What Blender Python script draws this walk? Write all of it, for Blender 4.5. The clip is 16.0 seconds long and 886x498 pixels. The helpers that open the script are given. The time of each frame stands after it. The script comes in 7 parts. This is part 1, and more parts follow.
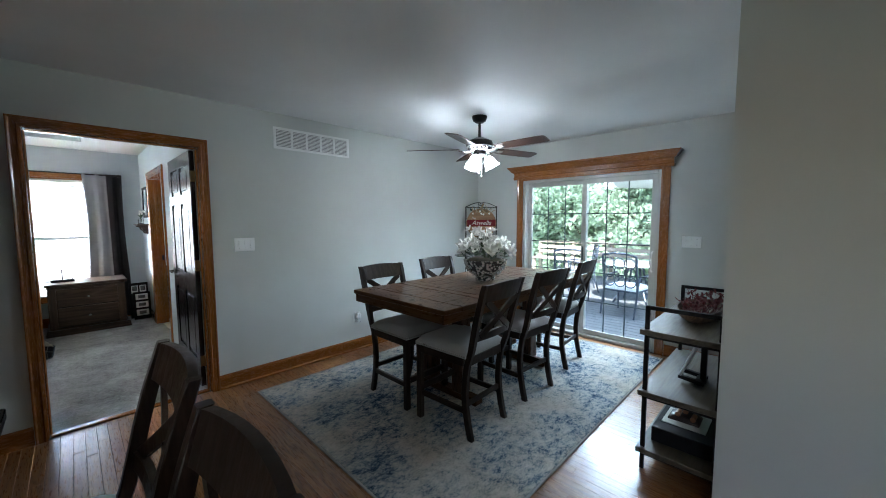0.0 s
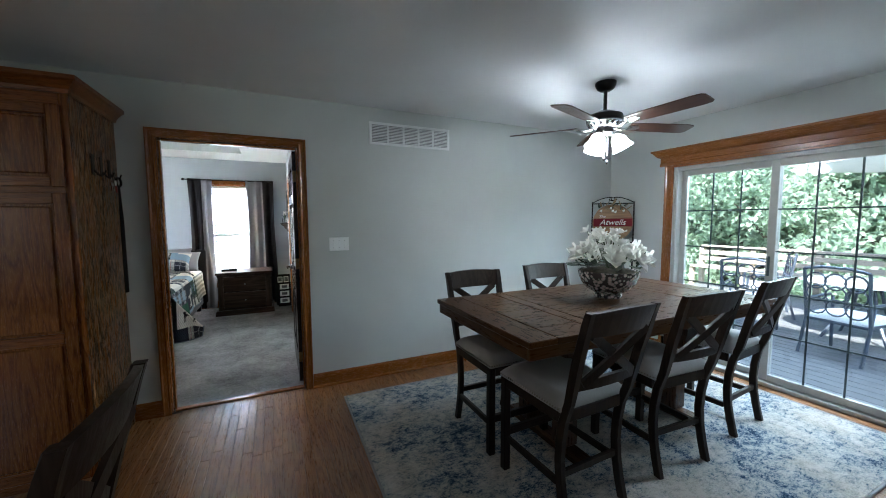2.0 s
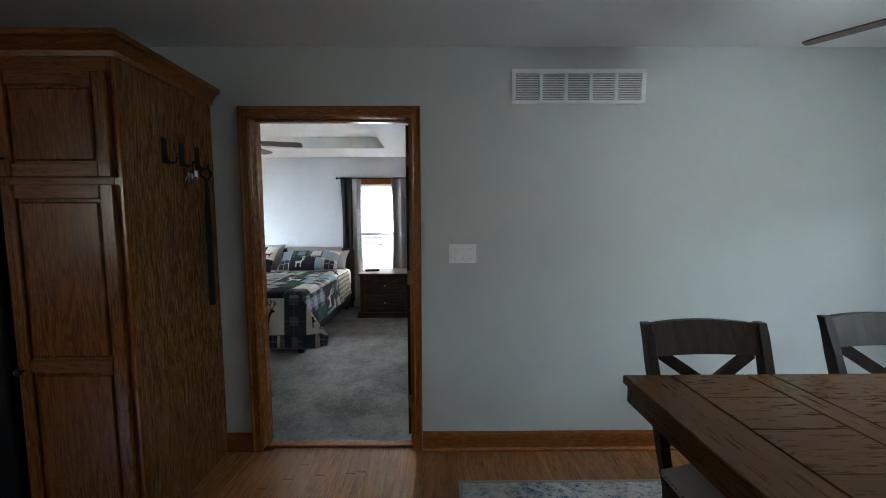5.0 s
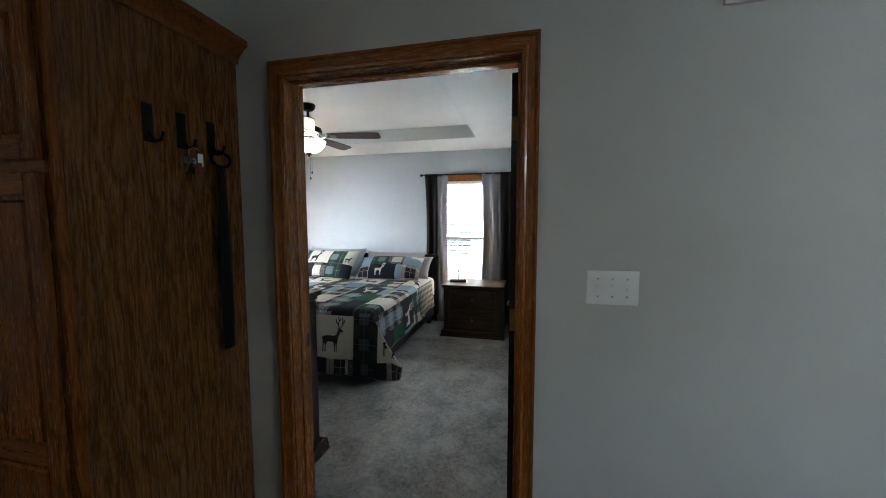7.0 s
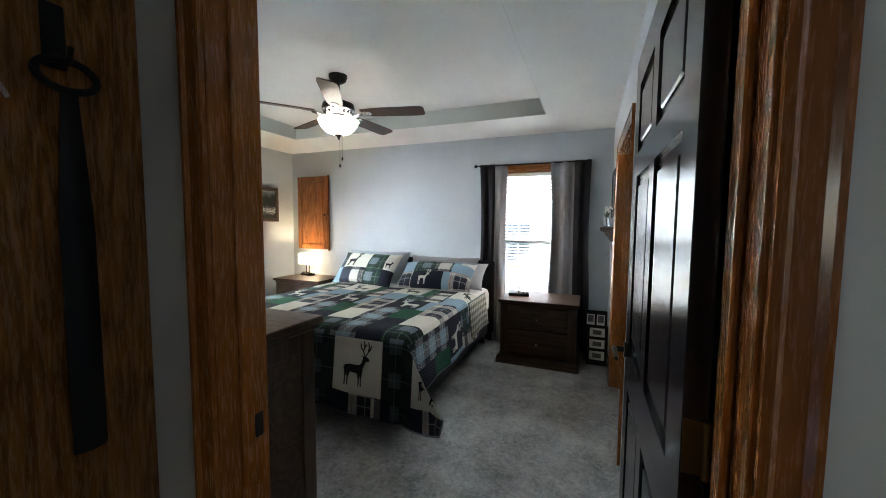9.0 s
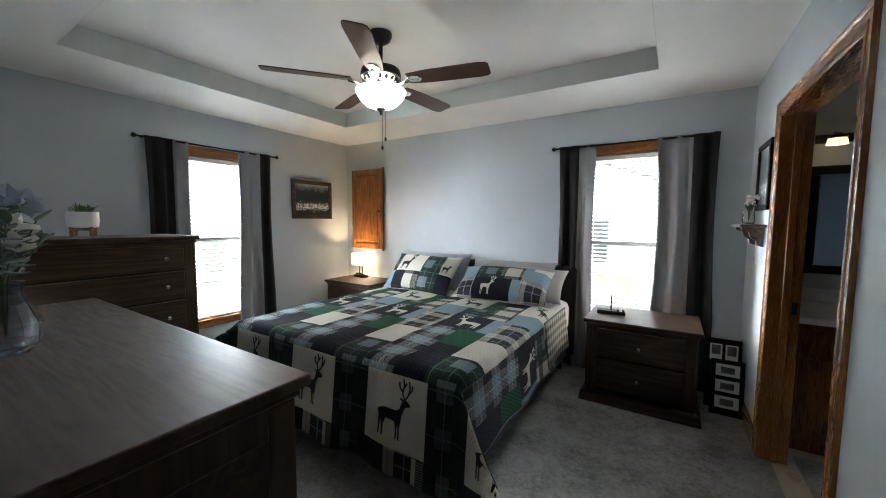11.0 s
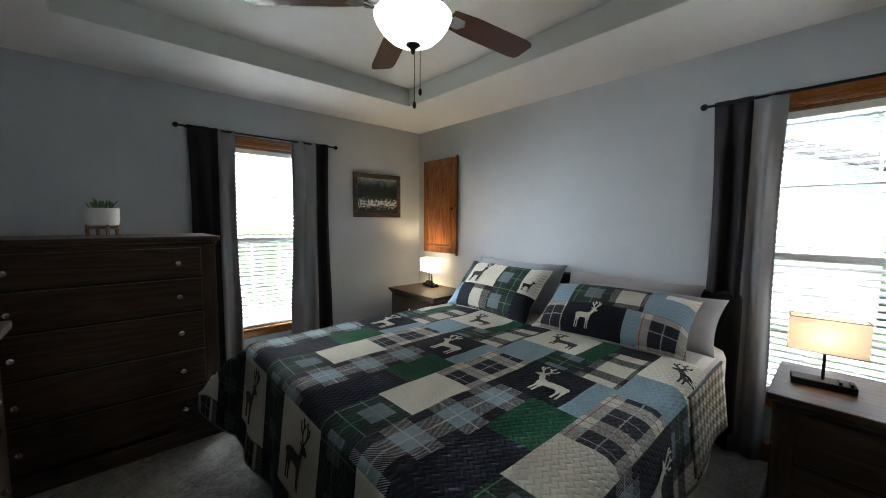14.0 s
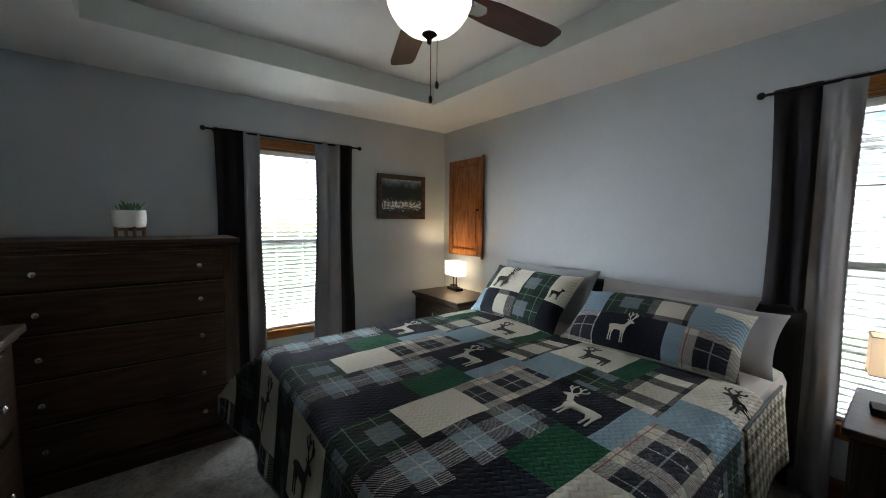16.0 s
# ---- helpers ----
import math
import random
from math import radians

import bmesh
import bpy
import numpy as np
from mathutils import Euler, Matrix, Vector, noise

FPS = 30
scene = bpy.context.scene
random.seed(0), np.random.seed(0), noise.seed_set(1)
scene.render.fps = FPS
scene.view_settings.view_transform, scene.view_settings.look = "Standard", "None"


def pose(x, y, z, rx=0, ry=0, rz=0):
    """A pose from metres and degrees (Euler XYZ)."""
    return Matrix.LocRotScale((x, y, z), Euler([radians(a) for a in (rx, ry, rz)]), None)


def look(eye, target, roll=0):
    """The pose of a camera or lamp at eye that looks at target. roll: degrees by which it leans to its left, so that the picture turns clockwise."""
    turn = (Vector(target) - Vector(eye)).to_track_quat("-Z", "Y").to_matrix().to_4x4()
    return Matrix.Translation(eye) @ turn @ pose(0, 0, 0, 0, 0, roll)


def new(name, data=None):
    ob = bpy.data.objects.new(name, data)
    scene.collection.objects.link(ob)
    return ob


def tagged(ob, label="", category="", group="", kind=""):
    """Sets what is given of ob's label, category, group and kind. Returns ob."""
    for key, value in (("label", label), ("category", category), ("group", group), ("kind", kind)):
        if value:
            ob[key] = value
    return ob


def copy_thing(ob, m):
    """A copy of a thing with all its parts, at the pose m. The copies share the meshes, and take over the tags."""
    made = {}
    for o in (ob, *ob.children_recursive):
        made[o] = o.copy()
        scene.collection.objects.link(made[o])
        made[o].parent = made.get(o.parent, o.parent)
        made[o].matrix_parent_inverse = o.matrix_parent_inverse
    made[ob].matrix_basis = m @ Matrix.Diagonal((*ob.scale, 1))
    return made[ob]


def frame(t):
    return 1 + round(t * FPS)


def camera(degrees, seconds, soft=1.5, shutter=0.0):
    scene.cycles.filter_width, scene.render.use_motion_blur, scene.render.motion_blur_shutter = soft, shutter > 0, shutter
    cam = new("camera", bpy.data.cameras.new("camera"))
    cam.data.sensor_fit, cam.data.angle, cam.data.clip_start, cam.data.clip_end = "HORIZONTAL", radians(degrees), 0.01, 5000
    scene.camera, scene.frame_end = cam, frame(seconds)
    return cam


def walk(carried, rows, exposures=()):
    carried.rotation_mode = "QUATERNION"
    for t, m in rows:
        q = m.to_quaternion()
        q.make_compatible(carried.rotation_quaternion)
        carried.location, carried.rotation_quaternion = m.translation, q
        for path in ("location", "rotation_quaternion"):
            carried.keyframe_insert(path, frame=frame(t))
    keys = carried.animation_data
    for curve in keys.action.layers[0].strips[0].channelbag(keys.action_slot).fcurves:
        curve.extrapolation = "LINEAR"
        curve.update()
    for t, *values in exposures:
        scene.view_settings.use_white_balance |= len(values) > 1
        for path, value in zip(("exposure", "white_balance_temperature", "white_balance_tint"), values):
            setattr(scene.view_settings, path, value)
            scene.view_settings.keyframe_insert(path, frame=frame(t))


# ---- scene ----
cam = camera(101.4, 16.0, soft=1.0)
PATH = [
    (0, (0.149, 0.216, 1.452), (-1.243, 1.642, 1.291), -0.2),
    (0.5, (0.132, 0.365, 1.431), (-1.399, 1.643, 1.281), -0.6),
    (1, (0.094, 0.52, 1.431), (-1.561, 1.634, 1.285), -0.6),
    (1.5, (0.016, 0.654, 1.435), (-1.73, 1.617, 1.284), -0.5),
    (2, (-0.103, 0.776, 1.442), (-1.912, 1.613, 1.283), -0.3),
    (2.5, (-0.235, 0.894, 1.45), (-2.105, 1.586, 1.291), -0.3),
    (3, (-0.373, 1.011, 1.448), (-2.296, 1.535, 1.287), -0.3),
    (3.5, (-0.545, 1.106, 1.436), (-2.502, 1.485, 1.276), -0.3),
    (4, (-0.735, 1.163, 1.443), (-2.714, 1.398, 1.281), -0.2),
    (4.2, (-0.817, 1.167, 1.436), (-2.803, 1.349, 1.275), -0.2),
    (6.5, (-1.806, 1.041, 1.47), (-3.775, 0.733, 1.305), -0.1),
    (7, (-2.016, 1.002, 1.468), (-3.955, 0.539, 1.311), -0.1),
    (7.5, (-2.215, 0.948, 1.454), (-4.118, 0.354, 1.298), -0.1),
    (8, (-2.408, 0.881, 1.46), (-4.287, 0.213, 1.301), 0.0),
    (8.5, (-2.602, 0.819, 1.446), (-4.467, 0.114, 1.283), 0.2),
    (8.7, (-2.684, 0.806, 1.432), (-4.544, 0.087, 1.279), 0.3),
    (10.8, (-3.359, 0.509, 1.423), (-5.069, -0.515, 1.262), 0.4),
    (11, (-3.434, 0.495, 1.421), (-5.12, -0.569, 1.263), 0.3),
    (11.5, (-3.589, 0.44, 1.416), (-5.226, -0.7, 1.261), 0.4),
    (12, (-3.759, 0.401, 1.414), (-5.352, -0.797, 1.255), 0.5),
    (12.5, (-3.925, 0.345, 1.42), (-5.471, -0.914, 1.258), 0.3),
    (13, (-4.069, 0.266, 1.414), (-5.552, -1.066, 1.254), 0.5),
    (13.5, (-4.191, 0.196, 1.408), (-5.592, -1.223, 1.246), 0.4),
    (14, (-4.29, 0.131, 1.407), (-5.623, -1.351, 1.248), 0.4),
    (14.5, (-4.343, 0.093, 1.41), (-5.636, -1.424, 1.25), 0.5),
    (15, (-4.383, 0.078, 1.41), (-5.64, -1.47, 1.253), 0.4),
    (15.5, (-4.398, 0.073, 1.414), (-5.627, -1.497, 1.258), 0.5),
    (16, (-4.409, 0.07, 1.417), (-5.617, -1.517, 1.262), 0.5),
]
walk(cam, [(t, look(eye, target, roll)) for t, eye, target, roll in PATH], [(0, 2.65, 5900, 8), (3.5, 2.35, 6000, 8), (7, 2.1, 6200, 9), (8.5, 2.05, 6200, 9), (11, 1.75, 6300, 9), (12.5, 1.45, 6350, 9), (14.5, 1.0, 6350, 9), (16, 0.85, 6350, 9)])

# ---- light ----
world = bpy.data.worlds.new("sky")
scene.world = world
world.use_nodes = True
wn = world.node_tree
sky = wn.nodes.new("ShaderNodeTexSky")
sky.sky_type, sky.sun_disc = "NISHITA", False
sky.sun_elevation, sky.sun_rotation = radians(44.5), radians(148.4)
wn.links.new(sky.outputs[0], wn.nodes["Background"].inputs[0])
wn.nodes["Background"].inputs[1].default_value = 0.15


def lamp(name, kind, energy, colour, m, **more):
    data = bpy.data.lights.new(name, kind)
    data.energy, data.color = energy, colour
    for key, value in more.items():
        if key == "size":
            data.shape, data.size, data.size_y = "RECTANGLE", value[0], value[1]
        if key == "soft":
            data.shadow_soft_size = value
        if key == "angle":
            data.angle = radians(value)
    ob = new(name, data)
    ob.matrix_world = m
    return ob


lamp("sun", "SUN", 5.0, (1.0, 0.95, 0.88), look((0, 0, 0), (-0.4, 0.65, -0.75)), angle=0.6)
# daylight at the openings
lamp("slider_daylight", "AREA", 36, (0.74, 0.89, 1.0), look((-1.73, 6.3, 2.5), (-1.73, 2.5, 0.7)), size=(2.6, 0.5))
lamp("window_daylight", "AREA", 290, (0.90, 0.95, 1.0), look((-7.75, 0.1, 2.75), (-6.3, 0.1, 0.8)), size=(0.9, 0.8))
lamp("window_daylight", "AREA", 190, (0.92, 0.95, 1.0), look((-7.95, -1.2, 1.35), (-5.6, 0.8, 1.3)), size=(0.9, 1.6))
lamp("window_daylight", "AREA", 430, (0.90, 0.95, 1.0), look((-5.3, -4.1, 2.75), (-5.3, -2.6, 0.8)), size=(0.9, 0.8))
lamp("window_daylight", "AREA", 270, (0.92, 0.95, 1.0), look((-4.15, -4.25, 1.35), (-6.2, -1.9, 1.2)), size=(1.0, 1.6))
lamp("window_daylight", "AREA", 150, (0.92, 0.95, 1.0), look((-6.3, -4.2, 1.7), (-4.5, -1.9, 0.4)), size=(1.0, 1.4))
# added fill from the kitchen side, at an assumed opening out of view
lamp("kitchen_fill_light", "AREA", 2.2, (0.88, 0.94, 1.0), look((1.4, -3.45, 1.55), (1.0, 0, 1.3)), size=(2.2, 1.0))

# ---- tools ----


def block(bm, a, b, bev=0.0, seg=1):
    """A box between two corners, its edges bevelled."""
    lo, hi = [min(p, q) for p, q in zip(a, b)], [max(p, q) for p, q in zip(a, b)]
    m = Matrix.LocRotScale([(p + q) / 2 for p, q in zip(lo, hi)], None, [max(q - p, 1e-4) for p, q in zip(lo, hi)])
    vs = bmesh.ops.create_cube(bm, size=1, matrix=m)["verts"]
    if bev > 0:
        edges = {e for v in vs for e in v.link_edges}
        bmesh.ops.bevel(bm, geom=list(edges), offset=bev, segments=seg, affect="EDGES", profile=0.5, clamp_overlap=True)
    return bm


def box(a, b, bev=0.0, seg=1):
    return block(bmesh.new(), a, b, bev, seg)


def rod(bm, p, q, r, r2=None, n=12, caps=True):
    """A round bar from p to q."""
    p, q = Vector(p), Vector(q)
    m = Matrix.Translation((p + q) / 2) @ (q - p).to_track_quat("Z", "Y").to_matrix().to_4x4()
    bmesh.ops.create_cone(bm, cap_ends=caps, segments=n, radius1=r, radius2=r if r2 is None else r2, depth=(q - p).length, matrix=m)
    return bm


def beam(bm, p, q, w, d, bev=0.0, up=(0, 0, 1)):
    """A square bar from p to q, w wide and d deep."""
    p, q = Vector(p), Vector(q)
    z = (q - p).normalized()
    x = Vector(up).cross(z)
    x = Vector((1, 0, 0)) if x.length < 1e-4 else x.normalized()
    y = z.cross(x)
    m = Matrix((x, y, z)).transposed().to_4x4()
    m.translation = (p + q) / 2
    vs = bmesh.ops.create_cube(bm, size=1, matrix=m @ Matrix.Diagonal((w, d, (q - p).length, 1)))["verts"]
    if bev:
        bmesh.ops.bevel(bm, geom=list({e for v in vs for e in v.link_edges}), offset=bev, segments=1, affect="EDGES")
    return bm


def lathe(bm, prof, n=24, m=None, wave=None):
    """Turns a profile of (radius, height) round z."""
    rings = []
    for r, z in prof:
        ring = []
        for i in range(n):
            a = 2 * math.pi * i / n
            k = 1.0 if wave is None else wave(a, r, z)
            ring.append(bm.verts.new((r * k * math.cos(a), r * k * math.sin(a), z)))
        rings.append(ring)
    for p, q in zip(rings, rings[1:]):
        for i in range(n):
            bm.faces.new((p[i], p[(i + 1) % n], q[(i + 1) % n], q[i]))
    for ring, flip in ((rings[0], True), (rings[-1], False)):
        if prof[0 if flip else -1][0] > 1e-5:
            bm.faces.new(ring[::-1] if flip else ring)
    if m is not None:
        bmesh.ops.transform(bm, matrix=m, verts=[v for ring in rings for v in ring])
    return bm


def tube(bm, pts, r, n=8, square=False):
    """A bent bar along points."""
    pts = [Vector(p) for p in pts]
    rings = []
    for i, p in enumerate(pts):
        d = (pts[min(i + 1, len(pts) - 1)] - pts[max(i - 1, 0)]).normalized()
        u = d.cross(Vector((0.13, 0.27, 0.95))).normalized()
        v = d.cross(u)
        rr = r[i] if isinstance(r, (list, tuple)) else r
        rings.append([bm.verts.new(p + rr * (math.cos(2 * math.pi * k / n) * u + math.sin(2 * math.pi * k / n) * v)) for k in range(n)])
    for a, b in zip(rings, rings[1:]):
        for k in range(n):
            bm.faces.new((a[k], a[(k + 1) % n], b[(k + 1) % n], b[k]))
    bm.faces.new(rings[0][::-1])
    bm.faces.new(rings[-1])
    return bm


def plate(bm, outline, depth, m=None):
    """A flat shape from (x, y) points, with thickness along z."""
    a = [bm.verts.new((x, y, 0)) for x, y in outline]
    b = [bm.verts.new((x, y, depth)) for x, y in outline]
    n = len(a)
    bm.faces.new(a[::-1]), bm.faces.new(b)
    for i in range(n):
        bm.faces.new((a[i], a[(i + 1) % n], b[(i + 1) % n], b[i]))
    if m is not None:
        bmesh.ops.transform(bm, matrix=m, verts=a + b)
    return bm


def moulding(bm, prof, path, closed=False):
    """Runs a profile of (out, up) points along a level path; out is to the path's left."""
    rings, n = [], len(path)
    for i, p in enumerate(path):
        p = Vector(p)
        if closed or 0 < i < n - 1:
            d1 = (p - Vector(path[i - 1])).normalized()
            d2 = (Vector(path[(i + 1) % n]) - p).normalized()
        else:
            d1 = d2 = (Vector(path[min(i + 1, n - 1)]) - Vector(path[max(i - 1, 0)])).normalized()
        n1, n2 = Vector((-d1.y, d1.x, 0)), Vector((-d2.y, d2.x, 0))
        mit = (n1 + n2) / (1 + n1.dot(n2))
        rings.append([bm.verts.new(p + mit * o + Vector((0, 0, u))) for o, u in prof])
    k = len(prof)
    for i in range(n if closed else n - 1):
        a, b = rings[i], rings[(i + 1) % n]
        for j in range(k):
            bm.faces.new((a[j], a[(j + 1) % k], b[(j + 1) % k], b[j]))
    if not closed:
        bm.faces.new(rings[0]), bm.faces.new(rings[-1][::-1])
    return bm


def mesh_of(name, bm, material, smooth=False, keep=False):
    if not keep:
        bmesh.ops.recalc_face_normals(bm, faces=bm.faces)
    data = bpy.data.meshes.new(name)
    bm.to_mesh(data)
    bm.free()
    for one in material if isinstance(material, (list, tuple)) else [material]:
        data.materials.append(one)
    if smooth:
        for p in data.polygons:
            p.use_smooth = True
        data.set_sharp_from_angle(angle=radians(42))
    return data


def part(name, bm, material, parent=None, label="", smooth=False, keep=False):
    """One mesh object, under its thing or part."""
    ob = new(name, mesh_of(name, bm, material, smooth, keep))
    if parent is not None:
        ob.parent = parent
    return tagged(ob, label)


def thing(name, label, category, m=None, group="", kind=""):
    """An empty at a thing's base."""
    ob = new(name)
    ob.empty_display_size = 0.1
    if m is not None:
        ob.matrix_basis = m
    return tagged(ob, label, category, group, kind)


def setting(name, bm, material, label, category, smooth=False):
    return tagged(part(name, bm, material, None, "", smooth), label, category, "", "structure")

# ---- materials ----


class Mat:
    """A node material with short calls for the usual nodes."""

    def __init__(self, name, rough=0.5, metal=0.0, colour=(0.5, 0.5, 0.5), spec=0.5, coat=0.0):
        self.m = bpy.data.materials.new(name)
        self.m.use_nodes = True
        self.t = self.m.node_tree
        self.b = self.t.nodes["Principled BSDF"]
        self.b.inputs["Base Color"].default_value = (*colour, 1)
        self.b.inputs["Roughness"].default_value = rough
        self.b.inputs["Metallic"].default_value = metal
        self.b.inputs["Specular IOR Level"].default_value = spec
        self.b.inputs["Coat Weight"].default_value = coat
        self.b.inputs["Coat Roughness"].default_value = 0.12

    def node(self, kind, **values):
        n = self.t.nodes.new("ShaderNode" + kind)
        for key, value in values.items():
            if key in n.inputs:
                if hasattr(value, "is_output"):
                    self.t.links.new(value, n.inputs[key])
                else:
                    n.inputs[key].default_value = value
        return n

    def put(self, out, name):
        self.t.links.new(out, self.b.inputs[name])

    def coords(self, scale=(1, 1, 1), which="Object", turn=(0, 0, 0)):
        c = self.t.nodes.new("ShaderNodeTexCoord")
        p = self.node("Mapping")
        p.inputs["Scale"].default_value = scale
        p.inputs["Rotation"].default_value = turn
        self.t.links.new(c.outputs[which], p.inputs["Vector"])
        return p.outputs[0]

    def noise(self, vec, scale=5.0, detail=4.0, rough=0.55, dist=0.0):
        n = self.node("TexNoise", Scale=scale, Detail=detail, Roughness=rough, Distortion=dist)
        self.t.links.new(vec, n.inputs["Vector"])
        return n.outputs["Fac"]

    def ramp(self, fac, stops):
        n = self.t.nodes.new("ShaderNodeValToRGB")
        e = n.color_ramp.elements
        while len(e) < len(stops):
            e.new(0.5)
        for k, (at, col) in zip(e, stops):
            k.position, k.color = at, (*col, 1)
        self.t.links.new(fac, n.inputs[0])
        return n.outputs[0]

    def mix(self, fac, a, b, kind="MIX"):
        n = self.t.nodes.new("ShaderNodeMix")
        n.data_type, n.blend_type = "RGBA", kind
        for s, v in ((0, fac), (6, a), (7, b)):
            if hasattr(v, "is_output"):
                self.t.links.new(v, n.inputs[s])
            elif s:
                n.inputs[s].default_value = (*v, 1)
            else:
                n.inputs[s].default_value = v
        return n.outputs[2]

    def math(self, op, a, b=0.0, c=0.0):
        n = self.t.nodes.new("ShaderNodeMath")
        n.operation = op
        for i, v in enumerate((a, b, c)):
            if hasattr(v, "is_output"):
                self.t.links.new(v, n.inputs[i])
            else:
                n.inputs[i].default_value = v
        return n.outputs[0]

    def random(self):
        return self.t.nodes.new("ShaderNodeObjectInfo").outputs["Random"]

    def bump(self, fac, strength=0.2, dist=0.002):
        n = self.node("Bump", Strength=strength, Distance=dist)
        self.t.links.new(fac, n.inputs["Height"])
        self.put(n.outputs[0], "Normal")


def plain(name, colour, rough=0.5, metal=0.0, vary=0.12, scale=14.0, bump=0.05, **more):
    """Paint, metal or plastic with a little mottling."""
    k = Mat(name, rough, metal, colour, **more)
    v = k.coords()
    f = k.noise(v, scale)
    lo, hi = [c * (1 - vary) for c in colour], [min(1, c * (1 + vary)) for c in colour]
    k.put(k.ramp(f, [(0.3, lo), (0.7, hi)]), "Base Color")
    k.put(k.ramp(k.noise(v, scale * 0.4), [(0.3, [rough * 0.85] * 3), (0.7, [min(1, rough * 1.15)] * 3)]), "Roughness")
    if bump:
        k.bump(k.noise(v, scale * 14), bump, 0.001)
    return k.m


def wall_paint(name, colour):
    k = Mat(name, 0.62, 0, colour, spec=0.3)
    v = k.coords()
    k.put(k.ramp(k.noise(v, 1.3, 5), [(0.3, [c * 0.95 for c in colour]), (0.7, [c * 1.04 for c in colour])]), "Base Color")
    k.bump(k.noise(v, 160, 3), 0.12, 0.001)
    return k.m


def wood(name, dark, mid, light, along="Z", rough=0.35, coat=0.3, grain=1.0, cathedral=0.6, vary=0.25, island=False, spec=0.5):
    """Wood with long pores, broad figure and a change of tone from piece to piece."""
    k = Mat(name, rough, 0, mid, coat=coat, spec=spec)
    s = {"X": (0.09, 1, 1), "Y": (1, 0.09, 1), "Z": (1, 1, 0.09)}[along]
    v = k.coords([a * grain for a in s])
    shift = k.node("VectorMath")
    shift.operation = "ADD"
    k.t.links.new(v, shift.inputs[0])
    comb = k.node("CombineXYZ")
    r = k.t.nodes.new("ShaderNodeNewGeometry").outputs["Random Per Island"] if island else k.random()
    for i in range(3):
        k.t.links.new(k.math("MULTIPLY", r, 17.0 + 7 * i), comb.inputs[i])
    k.t.links.new(comb.outputs[0], shift.inputs[1])
    v = shift.outputs[0]
    fine = k.noise(v, 130, 3, 0.6)
    broad = k.noise(v, 7, 3, 0.5, 0.3)
    rings = k.math("FRACT", k.math("MULTIPLY", broad, 9.0))
    rings = k.math("ABSOLUTE", k.math("SUBTRACT", rings, 0.5))
    f = k.math("ADD", k.math("MULTIPLY", fine, 1 - cathedral), k.math("MULTIPLY", k.math("MULTIPLY", rings, 2.0), cathedral))
    base = k.ramp(f, [(0.15, dark), (0.5, mid), (0.85, light)])
    tone = k.ramp(k.math("ADD", k.math("MULTIPLY", r, 0.7), k.math("MULTIPLY", k.noise(v, 2.2, 2), 0.3)), [(0.0, [1 - vary] * 3), (1.0, [1 + vary * 0.6] * 3)])
    k.put(k.mix(1.0, base, tone, "MULTIPLY"), "Base Color")
    k.put(k.ramp(fine, [(0.3, [rough * 0.8] * 3), (0.7, [min(1, rough * 1.25)] * 3)]), "Roughness")
    k.bump(fine, 0.12, 0.001)
    return k.m


def cloth(name, colour, thread=420.0, rough=0.9, vary=0.1, sheen=0.15):
    k = Mat(name, rough, 0, colour, spec=0.2)
    v = k.coords()
    w = k.noise(v, thread, 2, 0.5)
    lo, hi = [c * (1 - vary) for c in colour], [min(1, c * (1 + vary)) for c in colour]
    k.put(k.mix(0.5, k.ramp(w, [(0.3, lo), (0.7, hi)]), k.ramp(k.noise(v, 6), [(0.3, lo), (0.7, hi)])), "Base Color")
    k.b.inputs["Sheen Weight"].default_value = sheen
    k.bump(w, 0.3, 0.001)
    return k.m


def glow(name, colour, strength):
    k = Mat(name, 0.4, 0, (0.9, 0.9, 0.88))
    k.b.inputs["Emission Color"].default_value = (*colour, 1)
    k.b.inputs["Emission Strength"].default_value = strength
    return k.m


def glass(name, tint=(0.97, 0.99, 0.98), rough=0.0):
    k = Mat(name, rough, 0, tint)
    k.b.inputs["Transmission Weight"].default_value = 1.0
    k.b.inputs["IOR"].default_value = 1.45
    return k.m


DINING_WALL = wall_paint("dining_wall_paint", (0.54, 0.56, 0.54))
BED_WALL = wall_paint("bedroom_wall_paint", (0.46, 0.505, 0.535))
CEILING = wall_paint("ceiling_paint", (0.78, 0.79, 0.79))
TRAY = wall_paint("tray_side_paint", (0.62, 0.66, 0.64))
OAK_Z = wood("honey_oak_upright", (0.185, 0.061, 0.012), (0.25, 0.086, 0.017), (0.295, 0.108, 0.023), "Z", 0.25, 0.5, grain=1.8, cathedral=0.25, vary=0.12)
OAK_X = wood("honey_oak_along_x", (0.185, 0.061, 0.012), (0.25, 0.086, 0.017), (0.295, 0.108, 0.023), "X", 0.25, 0.5, grain=1.8, cathedral=0.25, vary=0.12)
OAK_Y = wood("honey_oak_along_y", (0.185, 0.061, 0.012), (0.25, 0.086, 0.017), (0.295, 0.108, 0.023), "Y", 0.25, 0.5, grain=1.8, cathedral=0.25, vary=0.12)
CAB_OAK = wood("cabinet_oak", (0.06, 0.017, 0.004), (0.175, 0.055, 0.010), (0.24, 0.085, 0.017), "Z", 0.24, 0.35, grain=2.2, cathedral=0.4, vary=0.08, spec=0.3)
CAB_OAK_Y = wood("cabinet_oak_level", (0.06, 0.017, 0.004), (0.175, 0.055, 0.010), (0.24, 0.085, 0.017), "Y", 0.3, 0.15, grain=2.2, cathedral=0.35, vary=0.08, spec=0.3)
